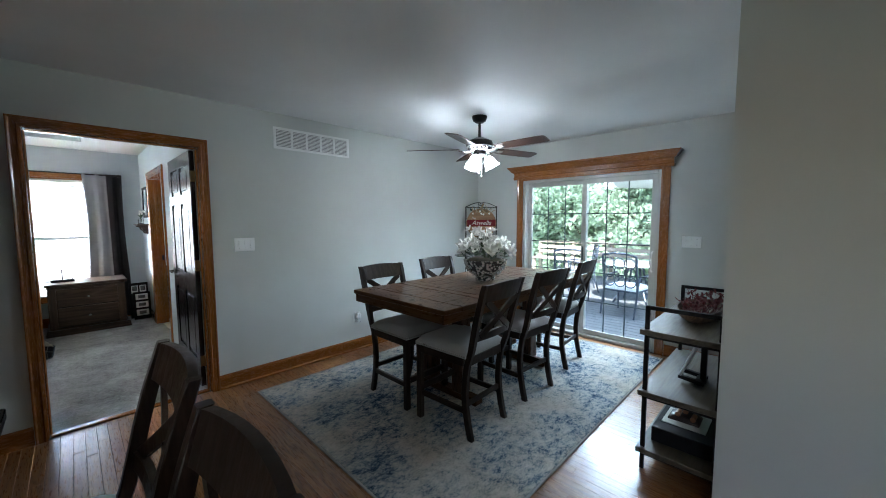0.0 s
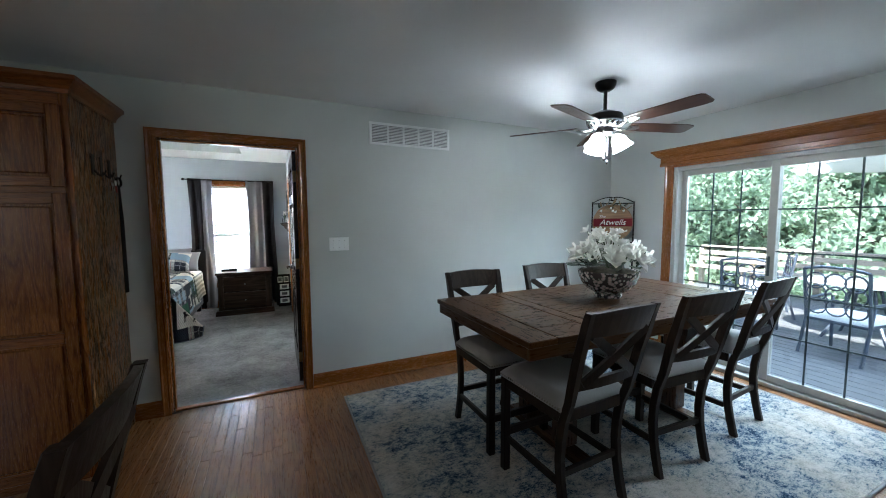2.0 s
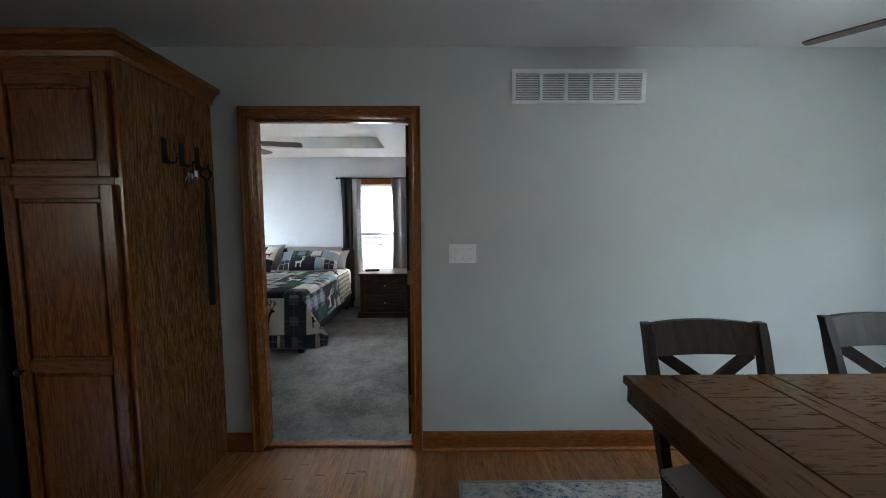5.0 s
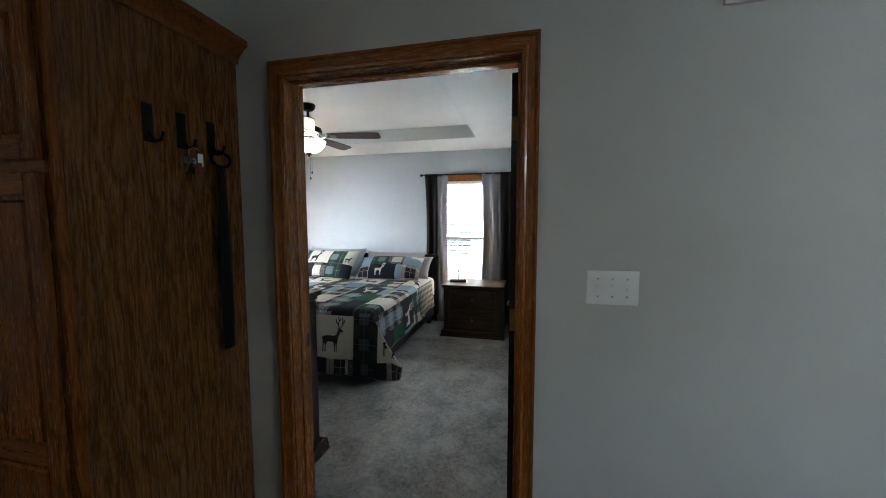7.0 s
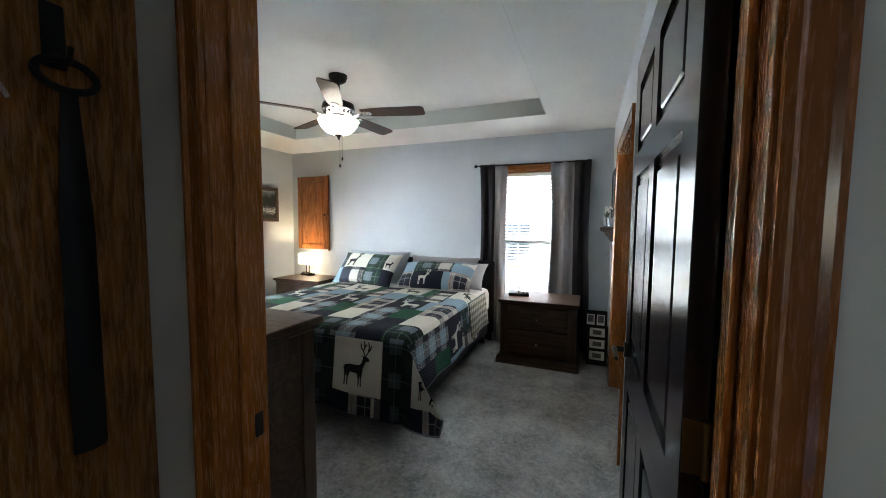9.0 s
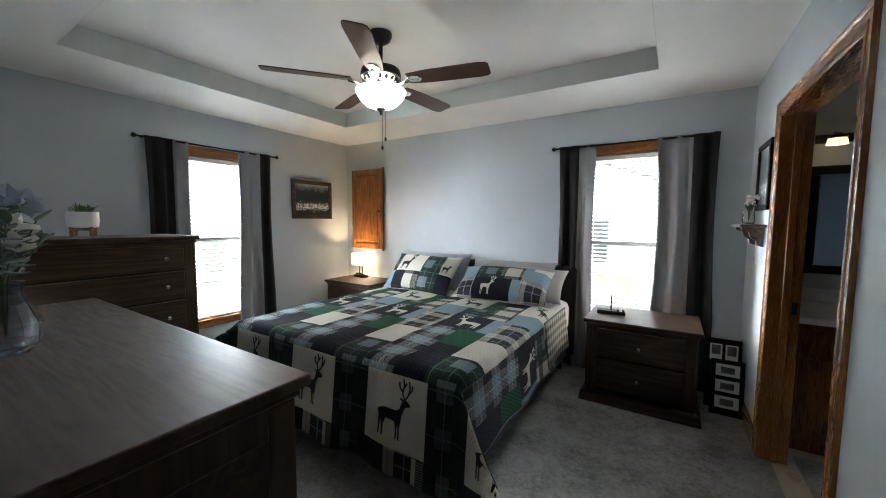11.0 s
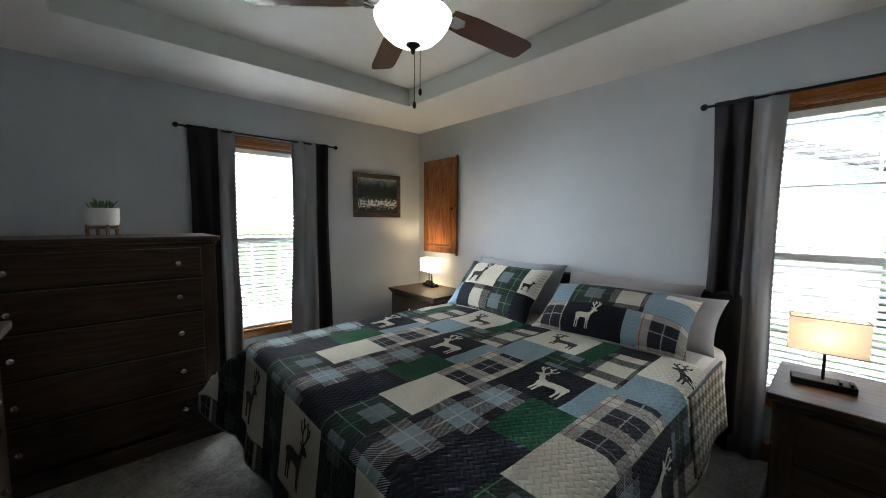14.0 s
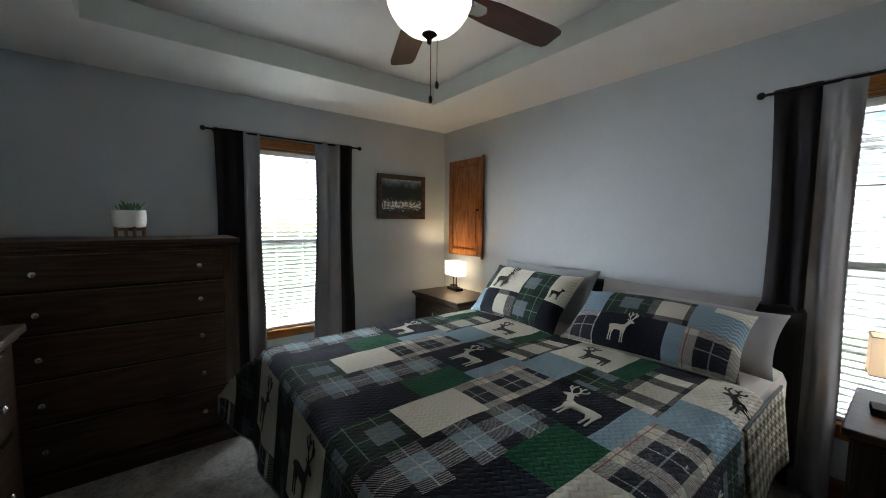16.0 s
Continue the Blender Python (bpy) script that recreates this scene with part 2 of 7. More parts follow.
CAB_PANEL = wood("cabinet_side_veneer", (0.075, 0.030, 0.008), (0.145, 0.060, 0.016), (0.21, 0.095, 0.028), "Z", 0.26, 0.2, grain=1.7, cathedral=0.5, vary=0.05, spec=0.3)
FLOOR_OAK_REST = wood("floor_oak_far", (0.15, 0.058, 0.019), (0.26, 0.108, 0.034), (0.33, 0.15, 0.052), "X", 0.3, 0.25, grain=1.5, cathedral=0.45, vary=0.22, island=True)
FLOOR_OAK = wood("floor_oak", (0.10, 0.036, 0.012), (0.25, 0.116, 0.046), (0.34, 0.17, 0.07), "X", 0.24, 0.5, cathedral=0.45, vary=0.1)
TABLE_X = wood("table_wood_along_x", (0.058, 0.024, 0.007), (0.080, 0.034, 0.010), (0.112, 0.050, 0.015), "X", 0.3, 0.06, cathedral=0.22, vary=0.3, spec=0.14)
TABLE_Y = wood("table_wood_along_y", (0.058, 0.024, 0.007), (0.080, 0.034, 0.010), (0.112, 0.050, 0.015), "Y", 0.3, 0.06, cathedral=0.22, vary=0.35, spec=0.14)
CHAIR_WOOD = wood("chair_wood", (0.011, 0.007, 0.005), (0.026, 0.016, 0.011), (0.042, 0.027, 0.018), "Z", 0.42, 0.04, cathedral=0.25, vary=0.15, spec=0.22)
DRESSER_X = wood("dresser_wood_x", (0.017, 0.009, 0.005), (0.044, 0.024, 0.013), (0.068, 0.040, 0.024), "X", 0.38, 0.06, cathedral=0.45, vary=0.15, spec=0.28)
DRESSER_Y = wood("dresser_wood_y", (0.017, 0.009, 0.005), (0.044, 0.024, 0.013), (0.068, 0.040, 0.024), "Y", 0.36, 0.06, cathedral=0.45, vary=0.15, spec=0.28)
DRESSER_Z = wood("dresser_wood_z", (0.017, 0.009, 0.005), (0.044, 0.024, 0.013), (0.068, 0.040, 0.024), "Z", 0.38, 0.06, cathedral=0.45, vary=0.15, spec=0.28)
BLADE = wood("fan_blade_walnut", (0.028, 0.011, 0.007), (0.062, 0.024, 0.015), (0.09, 0.038, 0.024), "X", 0.38, 0.2, cathedral=0.2, vary=0.1, spec=0.22)
WHITE = plain("white_vinyl", (0.78, 0.79, 0.78), 0.4, vary=0.04)
IVORY = plain("white_plastic", (0.84, 0.85, 0.84), 0.35, vary=0.03)
BLACK = plain("black_paint", (0.007, 0.007, 0.008), 0.62, vary=0.2, spec=0.15)
IRON = plain("black_iron", (0.012, 0.011, 0.011), 0.55, 0.2, vary=0.25, spec=0.15)
BRONZE = plain("dark_bronze", (0.022, 0.019, 0.018), 0.42, 0.7, vary=0.2)
NICKEL = plain("brushed_nickel", (0.62, 0.62, 0.62), 0.22, 1.0, vary=0.05)
BRASS = plain("aged_brass", (0.17, 0.115, 0.05), 0.45, 1.0, vary=0.15)
GLASS = glass("window_glass")

# ---- structure ----
# dining room: x -3.33 to -0.07, y to 4.55; kitchen side open behind; bedroom: x -7.06 to -3.45, y -3.39 to 0.99
WX, BX, HX = -3.33, -3.45, -7.06
SY, BY, LY = 4.55, 0.99, -3.39
CD, CB, TRAYTOP = 2.432, 2.44, 2.595
DOOR0, DOOR1, DOORTOP = 0.017, 0.983, 2.055


def wall_x(bm, x0, x1, y0, y1, z1, holes=(), z0=0.0):
    """A wall along y between x0 and x1, with holes (y0, y1, z0, z1)."""
    at = y0
    for a, b, c, d in sorted(holes):
        block(bm, (x0, at, z0), (x1, a, z1))
        if c > z0 + 0.01:
            block(bm, (x0, a, z0), (x1, b, c))
        block(bm, (x0, a, d), (x1, b, z1))
        at = b
    return block(bm, (x0, at, z0), (x1, y1, z1))


def wall_y(bm, y0, y1, x0, x1, z1, holes=(), z0=0.0):
    at = x0
    for a, b, c, d in sorted(holes):
        block(bm, (at, y0, z0), (a, y1, z1))
        if c > z0 + 0.01:
            block(bm, (a, y0, z0), (b, y1, c))
        block(bm, (a, y0, d), (b, y1, z1))
        at = b
    return block(bm, (at, y0, z0), (x1, y1, z1))


W1 = (-0.30, 0.52, 0.42, 2.035)      # bedroom window in the head wall
W2 = (-5.72, -4.90, 0.42, 2.035)     # bedroom window in the side wall
BATH = (-6.21, -5.14, 0.0, 2.03)
SL = (-2.55, -0.89, 0.0, 1.97)

setting("wall_west", wall_x(bmesh.new(), -3.39, WX, -3.39, SY + 0.15, 2.75, [(DOOR0, DOOR1, 0, DOORTOP)]), DINING_WALL, "painted pale grey dining room wall with a doorway", "wall")
setting("wall_bedroom_east", wall_x(bmesh.new(), BX, -3.392, LY - 0.15, 1.11, 2.75, [(DOOR0, DOOR1, 0, DOORTOP)]), BED_WALL, "painted blue-grey bedroom wall beside the doorway", "wall")
setting("wall_north", wall_y(bmesh.new(), SY, SY + 0.15, WX, 0.05, 2.75, [SL]), DINING_WALL, "painted pale grey wall round the sliding patio door", "wall")
setting("wall_east", box((-0.07, 2.24, 0), (0.6, SY + 0.15, 2.75)), DINING_WALL, "painted pale grey wall end between dining room and kitchen", "wall")
setting("wall_kitchen_north", box((0.6, 2.24, 0), (3.6, 2.4, 2.75)), DINING_WALL, "painted pale grey kitchen wall", "wall")
setting("wall_kitchen_east", box((3.6, -3.39, 0), (3.75, 2.4, 2.75)), DINING_WALL, "painted pale grey kitchen wall", "wall")
# the opening here is assumed and unseen, cut for the kitchen fill light
setting("wall_kitchen_south", wall_y(bmesh.new(), -3.54, -3.392, WX, 3.75, 2.75, [(0.9, 2.6, 1.0, 2.1)]), DINING_WALL, "painted pale grey kitchen wall", "wall")
setting("wall_head", wall_x(bmesh.new(), HX - 0.15, HX, LY, 1.11, 2.75, [W1]), BED_WALL, "painted blue-grey wall behind the bed with a window", "wall")
setting("wall_bedroom_south", wall_y(bmesh.new(), LY - 0.15, LY, HX - 0.15, BX - 0.002, 2.75, [W2]), BED_WALL, "painted blue-grey bedroom wall with a window", "wall")
setting("wall_bath", wall_y(bmesh.new(), BY, BY + 0.12, HX, BX - 0.002, 2.75, [BATH]), BED_WALL, "painted blue-grey wall with the bathroom doorway", "wall")
BATH_WALL = wall_paint("bathroom_wall_paint", (0.58, 0.60, 0.60))
b = bmesh.new()
block(b, (HX - 0.15, 1.112, 0), (HX, 2.65, 2.75)), block(b, (HX, 2.55, 0), (-4.4, 2.65, 2.75)), block(b, (-4.4, 1.112, 0), (-4.3, 2.65, 2.75))
setting("wall_bathroom", b, BATH_WALL, "painted light grey bathroom walls", "wall")

setting("ceiling_dining", box((WX, -3.39, CD), (3.6, SY, CD + 0.1)), CEILING, "matt white plaster dining room ceiling", "ceiling")
b = bmesh.new()
TX0, TX1, TY0, TY1 = -6.34, -4.09, -2.62, 0.37
block(b, (HX, LY, CB), (TX0, BY, CB + 0.2)), block(b, (TX1, LY, CB), (BX, BY, CB + 0.2))
block(b, (TX0, LY, CB), (TX1, TY0, CB + 0.2)), block(b, (TX0, TY1, CB), (TX1, BY, CB + 0.2))
block(b, (TX0 - 0.02, TY0 - 0.02, TRAYTOP), (TX1 + 0.02, TY1 + 0.02, TRAYTOP + 0.1))
setting("ceiling_bedroom", b, CEILING, "matt white plaster tray ceiling of the bedroom", "ceiling")
b = bmesh.new()
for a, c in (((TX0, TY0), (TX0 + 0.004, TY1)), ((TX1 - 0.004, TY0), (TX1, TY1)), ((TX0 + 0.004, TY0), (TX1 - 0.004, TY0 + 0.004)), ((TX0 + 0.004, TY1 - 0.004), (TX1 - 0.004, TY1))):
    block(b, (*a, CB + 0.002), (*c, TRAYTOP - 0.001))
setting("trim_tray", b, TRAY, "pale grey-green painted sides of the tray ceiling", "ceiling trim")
setting("ceiling_bathroom", box((HX, 1.112, 2.44), (-4.4, 2.55, 2.55)), CEILING, "matt white bathroom ceiling", "ceiling")
setting("floor_bathroom", box((HX, 1.05, -0.05), (-4.4, 2.55, 0.004)), plain("beige_tile", (0.45, 0.39, 0.31), 0.3), "beige bathroom floor", "floor")


def carpet():
    k = Mat("grey_carpet", 0.95, 0, (0.420, 0.420, 0.406), spec=0.1)
    v = k.coords()
    fine, patch = k.math("ADD", k.math("MULTIPLY", k.noise(v, 170, 4, 0.7), 0.5), k.math("MULTIPLY", k.noise(v, 48, 3, 0.7), 0.5)), k.noise(v, 3.5, 5, 0.7)
    f = k.math("ADD", k.math("MULTIPLY", fine, 0.6), k.math("MULTIPLY", patch, 0.4))
    k.put(k.ramp(f, [(0.38, (0.05, 0.05, 0.048)), (0.5, (0.210, 0.210, 0.199)), (0.62, (0.364, 0.364, 0.343))]), "Base Color")
    k.b.inputs["Sheen Weight"].default_value = 0.25
    k.bump(fine, 1.0, 0.012)
    return k.m


CARPET = carpet()
setting("floor_bedroom", box((HX, LY, -0.05), (-3.39, BY + 0.06, 0.012)), CARPET, "grey cut-pile bedroom carpet", "carpet")
setting("floor_subfloor", box((-3.39, -3.39, -0.1), (3.6, SY + 0.1, -0.012)), plain("dark_subfloor", (0.05, 0.03, 0.02), 0.8), "dark wooden floor base under the boards", "floor")

# ---- doors, windows and trim ----


def casing(name, pts, width, thick, out, m_up, m_level, label):
    """A moulded casing round an opening: pts are the inner corners, from one foot over the head to the other; out points into the room."""
    top = thing(name, label, "door trim" if "door" in name else "window trim", kind="structure")
    a, bb, c, d = [Vector(p) for p in pts]
    o = Vector(out)
    along = (c - bb).normalized()
    prof = ((0.0, 0.0), (0.0, 0.7), (0.18, 0.8), (0.3, 0.62), (0.72, 0.72), (0.86, 1.0), (1.0, 1.0), (1.0, 0.0))
    for p, q, side, mat, head in ((a, bb, -along, m_up, 0), (d, c, along, m_up, 0), (bb, c, Vector((0, 0, 1)), m_level, 1)):
        bm = bmesh.new()
        ends = []
        for i, base in enumerate((p, q)):
            ring = []
            for w, t in prof:
                v = base + side * (w * width) + o * (t * thick)
                if head:
                    v += along * (-1 if i == 0 else 1) * (w * width)
                elif i == 1:
                    v += Vector((0, 0, w * width))
                ring.append(bm.verts.new(v))
            ends.append(ring)
        n = len(prof)
        for j in range(n):
            bm.faces.new((ends[0][j], ends[0][(j + 1) % n], ends[1][(j + 1) % n], ends[1][j]))
        bm.faces.new(ends[0]), bm.faces.new(ends[1][::-1])
        part("head_casing" if head else "side_casing", bm, mat, top)
    return top


t = casing("door_trim_bedroom", [(WX, DOOR0 + 0.012, 0.001), (WX, DOOR0 + 0.012, DOORTOP - 0.012), (WX, DOOR1 - 0.012, DOORTOP - 0.012), (WX, DOOR1 - 0.012, 0.001)], 0.057, 0.02, (1, 0, 0), OAK_Z, OAK_Y, "honey oak moulded casing round the bedroom doorway")
b = box((BX - 0.003, DOOR0, 0.013), (WX + 0.003, DOOR0 + 0.018, DOORTOP - 0.02), 0.002)
part("jamb", b, OAK_Z, t), part("jamb", box((BX - 0.003, DOOR1 - 0.018, 0.013), (WX + 0.003, DOOR1, DOORTOP - 0.02), 0.002), OAK_Z, t)
part("jamb", box((BX - 0.003, DOOR0, DOORTOP - 0.018), (WX + 0.003, DOOR1, DOORTOP - 0.0005), 0.002), OAK_Y, t)
part("stop", box((-3.41, DOOR0 + 0.019, 0.013), (-3.375, DOOR0 + 0.03, DOORTOP - 0.03), 0.003), OAK_Z, t), part("stop", box((-3.41, DOOR1 - 0.03, 0.013), (-3.375, DOOR1 - 0.019, DOORTOP - 0.03), 0.003), OAK_Z, t)
part("stop", box((-3.41, DOOR0 + 0.031, DOORTOP - 0.03), (-3.375, DOOR1 - 0.031, DOORTOP - 0.019), 0.003), OAK_Y, t)
part("strike_plate", box((-3.44, DOOR0 + 0.0185, 0.90), (-3.415, DOOR0 + 0.0215, 0.96), 0.001), BRONZE, t, "dark metal strike plate")
part("threshold", box((-3.41, DOOR0 + 0.02, 0.0), (-3.36, DOOR1 - 0.02, 0.014), 0.005), OAK_Y, t)
casing("door_trim_bedroom_inside", [(BX, DOOR0 + 0.012, 0.013), (BX, DOOR0 + 0.012, DOORTOP - 0.012), (BX, DOOR1 - 0.012, DOORTOP - 0.012), (BX, DOOR1 - 0.012, 0.013)], 0.057, 0.018, (-1, 0, 0), OAK_Z, OAK_Y, "honey oak casing on the bedroom side of the doorway")

# the black panelled door, open against the bathroom wall
DW, DH, DT = 0.91, 2.01, 0.036
door = thing("door_1", "black painted six-panel bedroom door standing open", "door", pose(BX - 0.022, DOOR1 - 0.02, 0.02, 0, 0, 180), kind="structure")
DOORBLACK = plain("door_black_satin", (0.010, 0.010, 0.013), 0.22, vary=0.15, scale=6, bump=0.02)
rows, cols = ((0.22, 0.80), (0.96, 1.58), (1.66, 1.90)), ((0.11, 0.415), (0.495, 0.80))
bm = bmesh.new()
for x0, x1 in ((0, 0.11), (0.415, 0.495), (0.80, DW)):
    block(bm, (x0, 0, 0), (x1, DT, DH))
for z0, z1 in ((0, 0.22), (0.80, 0.96), (1.58, 1.66), (1.90, DH)):
    for x0, x1 in cols:
        block(bm, (x0, 0, z0), (x1, DT, z1))
part("door_frame", bm, DOORBLACK, door)
for z0, z1 in rows:
    for x0, x1 in cols:
        bm = box((x0, 0.010, z0), (x1, DT - 0.010, z1))
        for y0, y1 in ((0.003, 0.012), (DT - 0.012, DT - 0.003)):
            block(bm, (x0 + 0.035, y0, z0 + 0.035), (x1 - 0.035, y1, z1 - 0.035), 0.008)
        part("panel", bm, DOORBLACK, door)
for z in (0.22, 1.05, 1.80):
    bm = box((-0.003, 0.002, z - 0.045), (-0.0003, DT - 0.002, z + 0.045), 0.001)
    rod(bm, (-0.008, 0.002, z - 0.047), (-0.008, 0.002, z + 0.047), 0.006)
    part("hinge", bm, BRASS, door, "aged brass hinge", True)
for s, y in ((1, DT),):
    bm = bmesh.new()
    rod(bm, (DW - 0.06, y, 0.93), (DW - 0.06, y + s * 0.012, 0.93), 0.03, n=20)
    rod(bm, (DW - 0.06, y + s * 0.012, 0.93), (DW - 0.06, y + s * 0.04, 0.93), 0.011)
    tube(bm, [(DW - 0.06, y + s * 0.045, 0.93), (DW - 0.1, y + s * 0.047, 0.935), (DW - 0.165, y + s * 0.044, 0.926)], [0.011, 0.010, 0.007], 10)
    part("lever_handle", bm, BRONZE, door, "dark bronze lever handle", True)

# bathroom doorway
t = casing("door_trim_bathroom", [(BATH[0], BY, 0.013), (BATH[0], BY, BATH[3]), (BATH[1], BY, BATH[3]), (BATH[1], BY, 0.013)], 0.064, 0.018, (0, -1, 0), OAK_Z, OAK_X, "honey oak moulded casing round the bathroom doorway")
part("jamb", box((BATH[0], BY - 0.012, 0.013), (BATH[0] + 0.018, BY + 0.132, BATH[3] - 0.02), 0.002), OAK_Z, t)
part("jamb", box((BATH[1] - 0.018, BY - 0.012, 0.013), (BATH[1], BY + 0.132, BATH[3] - 0.02), 0.002), OAK_Z, t)
part("jamb", box((BATH[0], BY - 0.012, BATH[3] - 0.018), (BATH[1], BY + 0.132, BATH[3] - 0.0005), 0.002), OAK_X, t)
part("stop", box((BATH[0] + 0.0185, BY + 0.05, 0.013), (BATH[0] + 0.03, BY + 0.085, BATH[3] - 0.03), 0.003), OAK_Z, t)
part("strike_plate", box((BATH[0] + 0.0185, BY + 0.095, 0.90), (BATH[0] + 0.022, BY + 0.12, 0.97), 0.001), BRONZE, t, "dark metal strike plate")

# baseboards
BASE = ((0.0, 0.0), (0.014, 0.0), (0.014, 0.085), (0.011, 0.105), (0.005, 0.118), (0.0, 0.12))


def baseboard(name, path, mat, label):
    bm = moulding(bmesh.new(), BASE, path)
    tagged(part(name, bm, mat), label, "baseboard", "", "structure")


baseboard("baseboard_west", [(WX, SY, 0.002), (WX, DOOR1 + 0.047, 0.002)], OAK_Y, "honey oak baseboard under the dining room wall")
bm = moulding(bmesh.new(), ((0.014, 0.0), (0.028, 0.0), (0.026, 0.012), (0.014, 0.02)), [(WX, SY - 0.02, 0.002), (WX, DOOR1 + 0.047, 0.002)])
tagged(part("trim_shoe_west", bm, OAK_Y), "honey oak shoe moulding at the dining room floor", "trim", "", "structure")
baseboard("baseboard_west_south", [(WX, DOOR0 - 0.047, 0.002), (WX, -0.19, 0.002)], OAK_Y, "short honey oak baseboard beside the doorway")
baseboard("baseboard_north", [(SL[0] - 0.09, SY, 0.002), (WX + 0.015, SY, 0.002)], OAK_X, "honey oak baseboard in the dining room corner")
baseboard("baseboard_north_east", [(-0.07, SY, 0.002), (SL[1] + 0.09, SY, 0.002)], OAK_X, "honey oak baseboard beside the patio door")
baseboard("baseboard_east", [(-0.07, 2.24, 0.002), (-0.07, SY - 0.015, 0.002)], OAK_Y, "honey oak baseboard behind the shelf rack")
baseboard("baseboard_head", [(HX, BY, 0.012), (HX, LY, 0.012)][::-1][::-1], OAK_Y, "honey oak baseboard behind the bed")
baseboard("baseboard_bedroom_south", [(HX + 0.015, LY, 0.012), (BX, LY, 0.012)], OAK_X, "honey oak baseboard under the bedroom window")
baseboard("baseboard_bath", [(BATH[0] - 0.08, BY, 0.012), (HX + 0.015, BY, 0.012)], OAK_X, "honey oak baseboard beside the bathroom doorway")

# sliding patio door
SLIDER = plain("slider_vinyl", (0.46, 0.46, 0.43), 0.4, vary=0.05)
sl = thing("window_slider", "white vinyl sliding patio door with grey grilles, closed", "patio door", kind="structure")
GRILLE = plain("dark_grille", (0.06, 0.09, 0.10), 0.4, vary=0.1)
x0, x1, zt = SL[0], SL[1], SL[3]
xm = (x0 + x1) / 2 - 0.01
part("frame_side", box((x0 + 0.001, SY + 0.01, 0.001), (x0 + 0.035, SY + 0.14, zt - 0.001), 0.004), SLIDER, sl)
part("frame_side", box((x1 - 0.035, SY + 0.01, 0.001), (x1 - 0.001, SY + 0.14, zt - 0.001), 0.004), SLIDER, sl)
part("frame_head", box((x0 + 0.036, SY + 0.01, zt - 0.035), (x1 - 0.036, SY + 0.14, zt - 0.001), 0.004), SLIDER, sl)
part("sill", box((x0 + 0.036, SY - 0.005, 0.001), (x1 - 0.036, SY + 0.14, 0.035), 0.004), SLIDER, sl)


def sash(parent, name, a, b, y, z0, z1, stile, grid, axis="x"):
    """A framed pane with grilles, along x or y, at depth y."""
    def put(u0, u1, d0, d1, w0, w1):
        return ((u0, d0, w0), (u1, d1, w1)) if axis == "x" else ((d0, u0, w0), (d1, u1, w1))
    bm = bmesh.new()
    for u0, u1, w0, w1 in ((a, a + stile, z0, z1), (b - stile, b, z0, z1), (a + stile, b - stile, z0, z0 + stile), (a + stile, b - stile, z1 - stile, z1)):
        block(bm, *put(u0, u1, y, y + 0.035, w0, w1), 0.004)
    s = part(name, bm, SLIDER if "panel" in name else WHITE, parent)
    pane = part("pane", box(*put(a + stile, b - stile, y + 0.016, y + 0.020, z0 + stile, z1 - stile)), GLASS, s, "clear glass pane")
    pane.visible_shadow = False
    nx, nz = grid
    for i in range(1, nx):
        u = a + stile + (b - a - 2 * stile) * i / nx
        part("grille_bar", box(*put(u - 0.006, u + 0.006, y + 0.010, y + 0.0155, z0 + stile, z1 - stile)), GRILLE if axis == "x" and nz > 3 else WHITE, s)
    for i in range(1, nz):
        w = z0 + stile + (z1 - z0 - 2 * stile) * i / nz
        part("grille_bar", box(*put(a + stile, b - stile, y + 0.0095, y + 0.016, w - 0.006, w + 0.006)), GRILLE if axis == "x" and nz > 3 else WHITE, s)
    return s


sash(sl, "fixed_panel", x0 + 0.036, xm + 0.035, SY + 0.085, 0.036, zt - 0.036, 0.055, (3, 5))
s = sash(sl, "sliding_panel", xm - 0.02, x1 - 0.036, SY + 0.04, 0.036, zt - 0.036, 0.06, (3, 5))
bm = bmesh.new()
tube(bm, [(x1 - 0.066, SY + 0.04, 0.88), (x1 - 0.066, SY + 0.0, 0.90), (x1 - 0.066, SY - 0.01, 1.0), (x1 - 0.066, SY + 0.0, 1.08), (x1 - 0.066, SY + 0.04, 1.10)], 0.008)
part("pull_handle", bm, WHITE, s, "white curved pull handle", True)
bm = bmesh.new()
block(bm, (xm - 0.005, SY + 0.03, 0.95), (xm + 0.012, SY + 0.04, 1.12), 0.003)
part("latch", bm, GRILLE, s, "dark latch")
casing("door_trim_slider", [(x0, SY, 0.001), (x0, SY, zt), (x1, SY, zt), (x1, SY, 0.001)], 0.085, 0.02, (0, -1, 0), OAK_Z, OAK_X, "honey oak casing round the patio door")
bm = moulding(bmesh.new(), ((0.0, 0.0), (0.028, 0.0), (0.032, 0.03), (0.026, 0.036), (0.026, 0.085), (0.05, 0.10), (0.085, 0.145), (0.095, 0.15), (0.095, 0.165), (0.0, 0.165)),
              [(x1 + 0.09, SY - 0.001, 1.985), (x1 + 0.09, SY - 0.024, 1.985), (x0 - 0.09, SY - 0.024, 1.985), (x0 - 0.09, SY - 0.001, 1.985)])
block(bm, (x0 - 0.088, SY - 0.024, 1.987), (x1 + 0.088, SY - 0.001, 2.148))
t = tagged(part("trim_cornice", bm, OAK_X), "honey oak crown cornice above the patio door", "cornice", "", "structure")


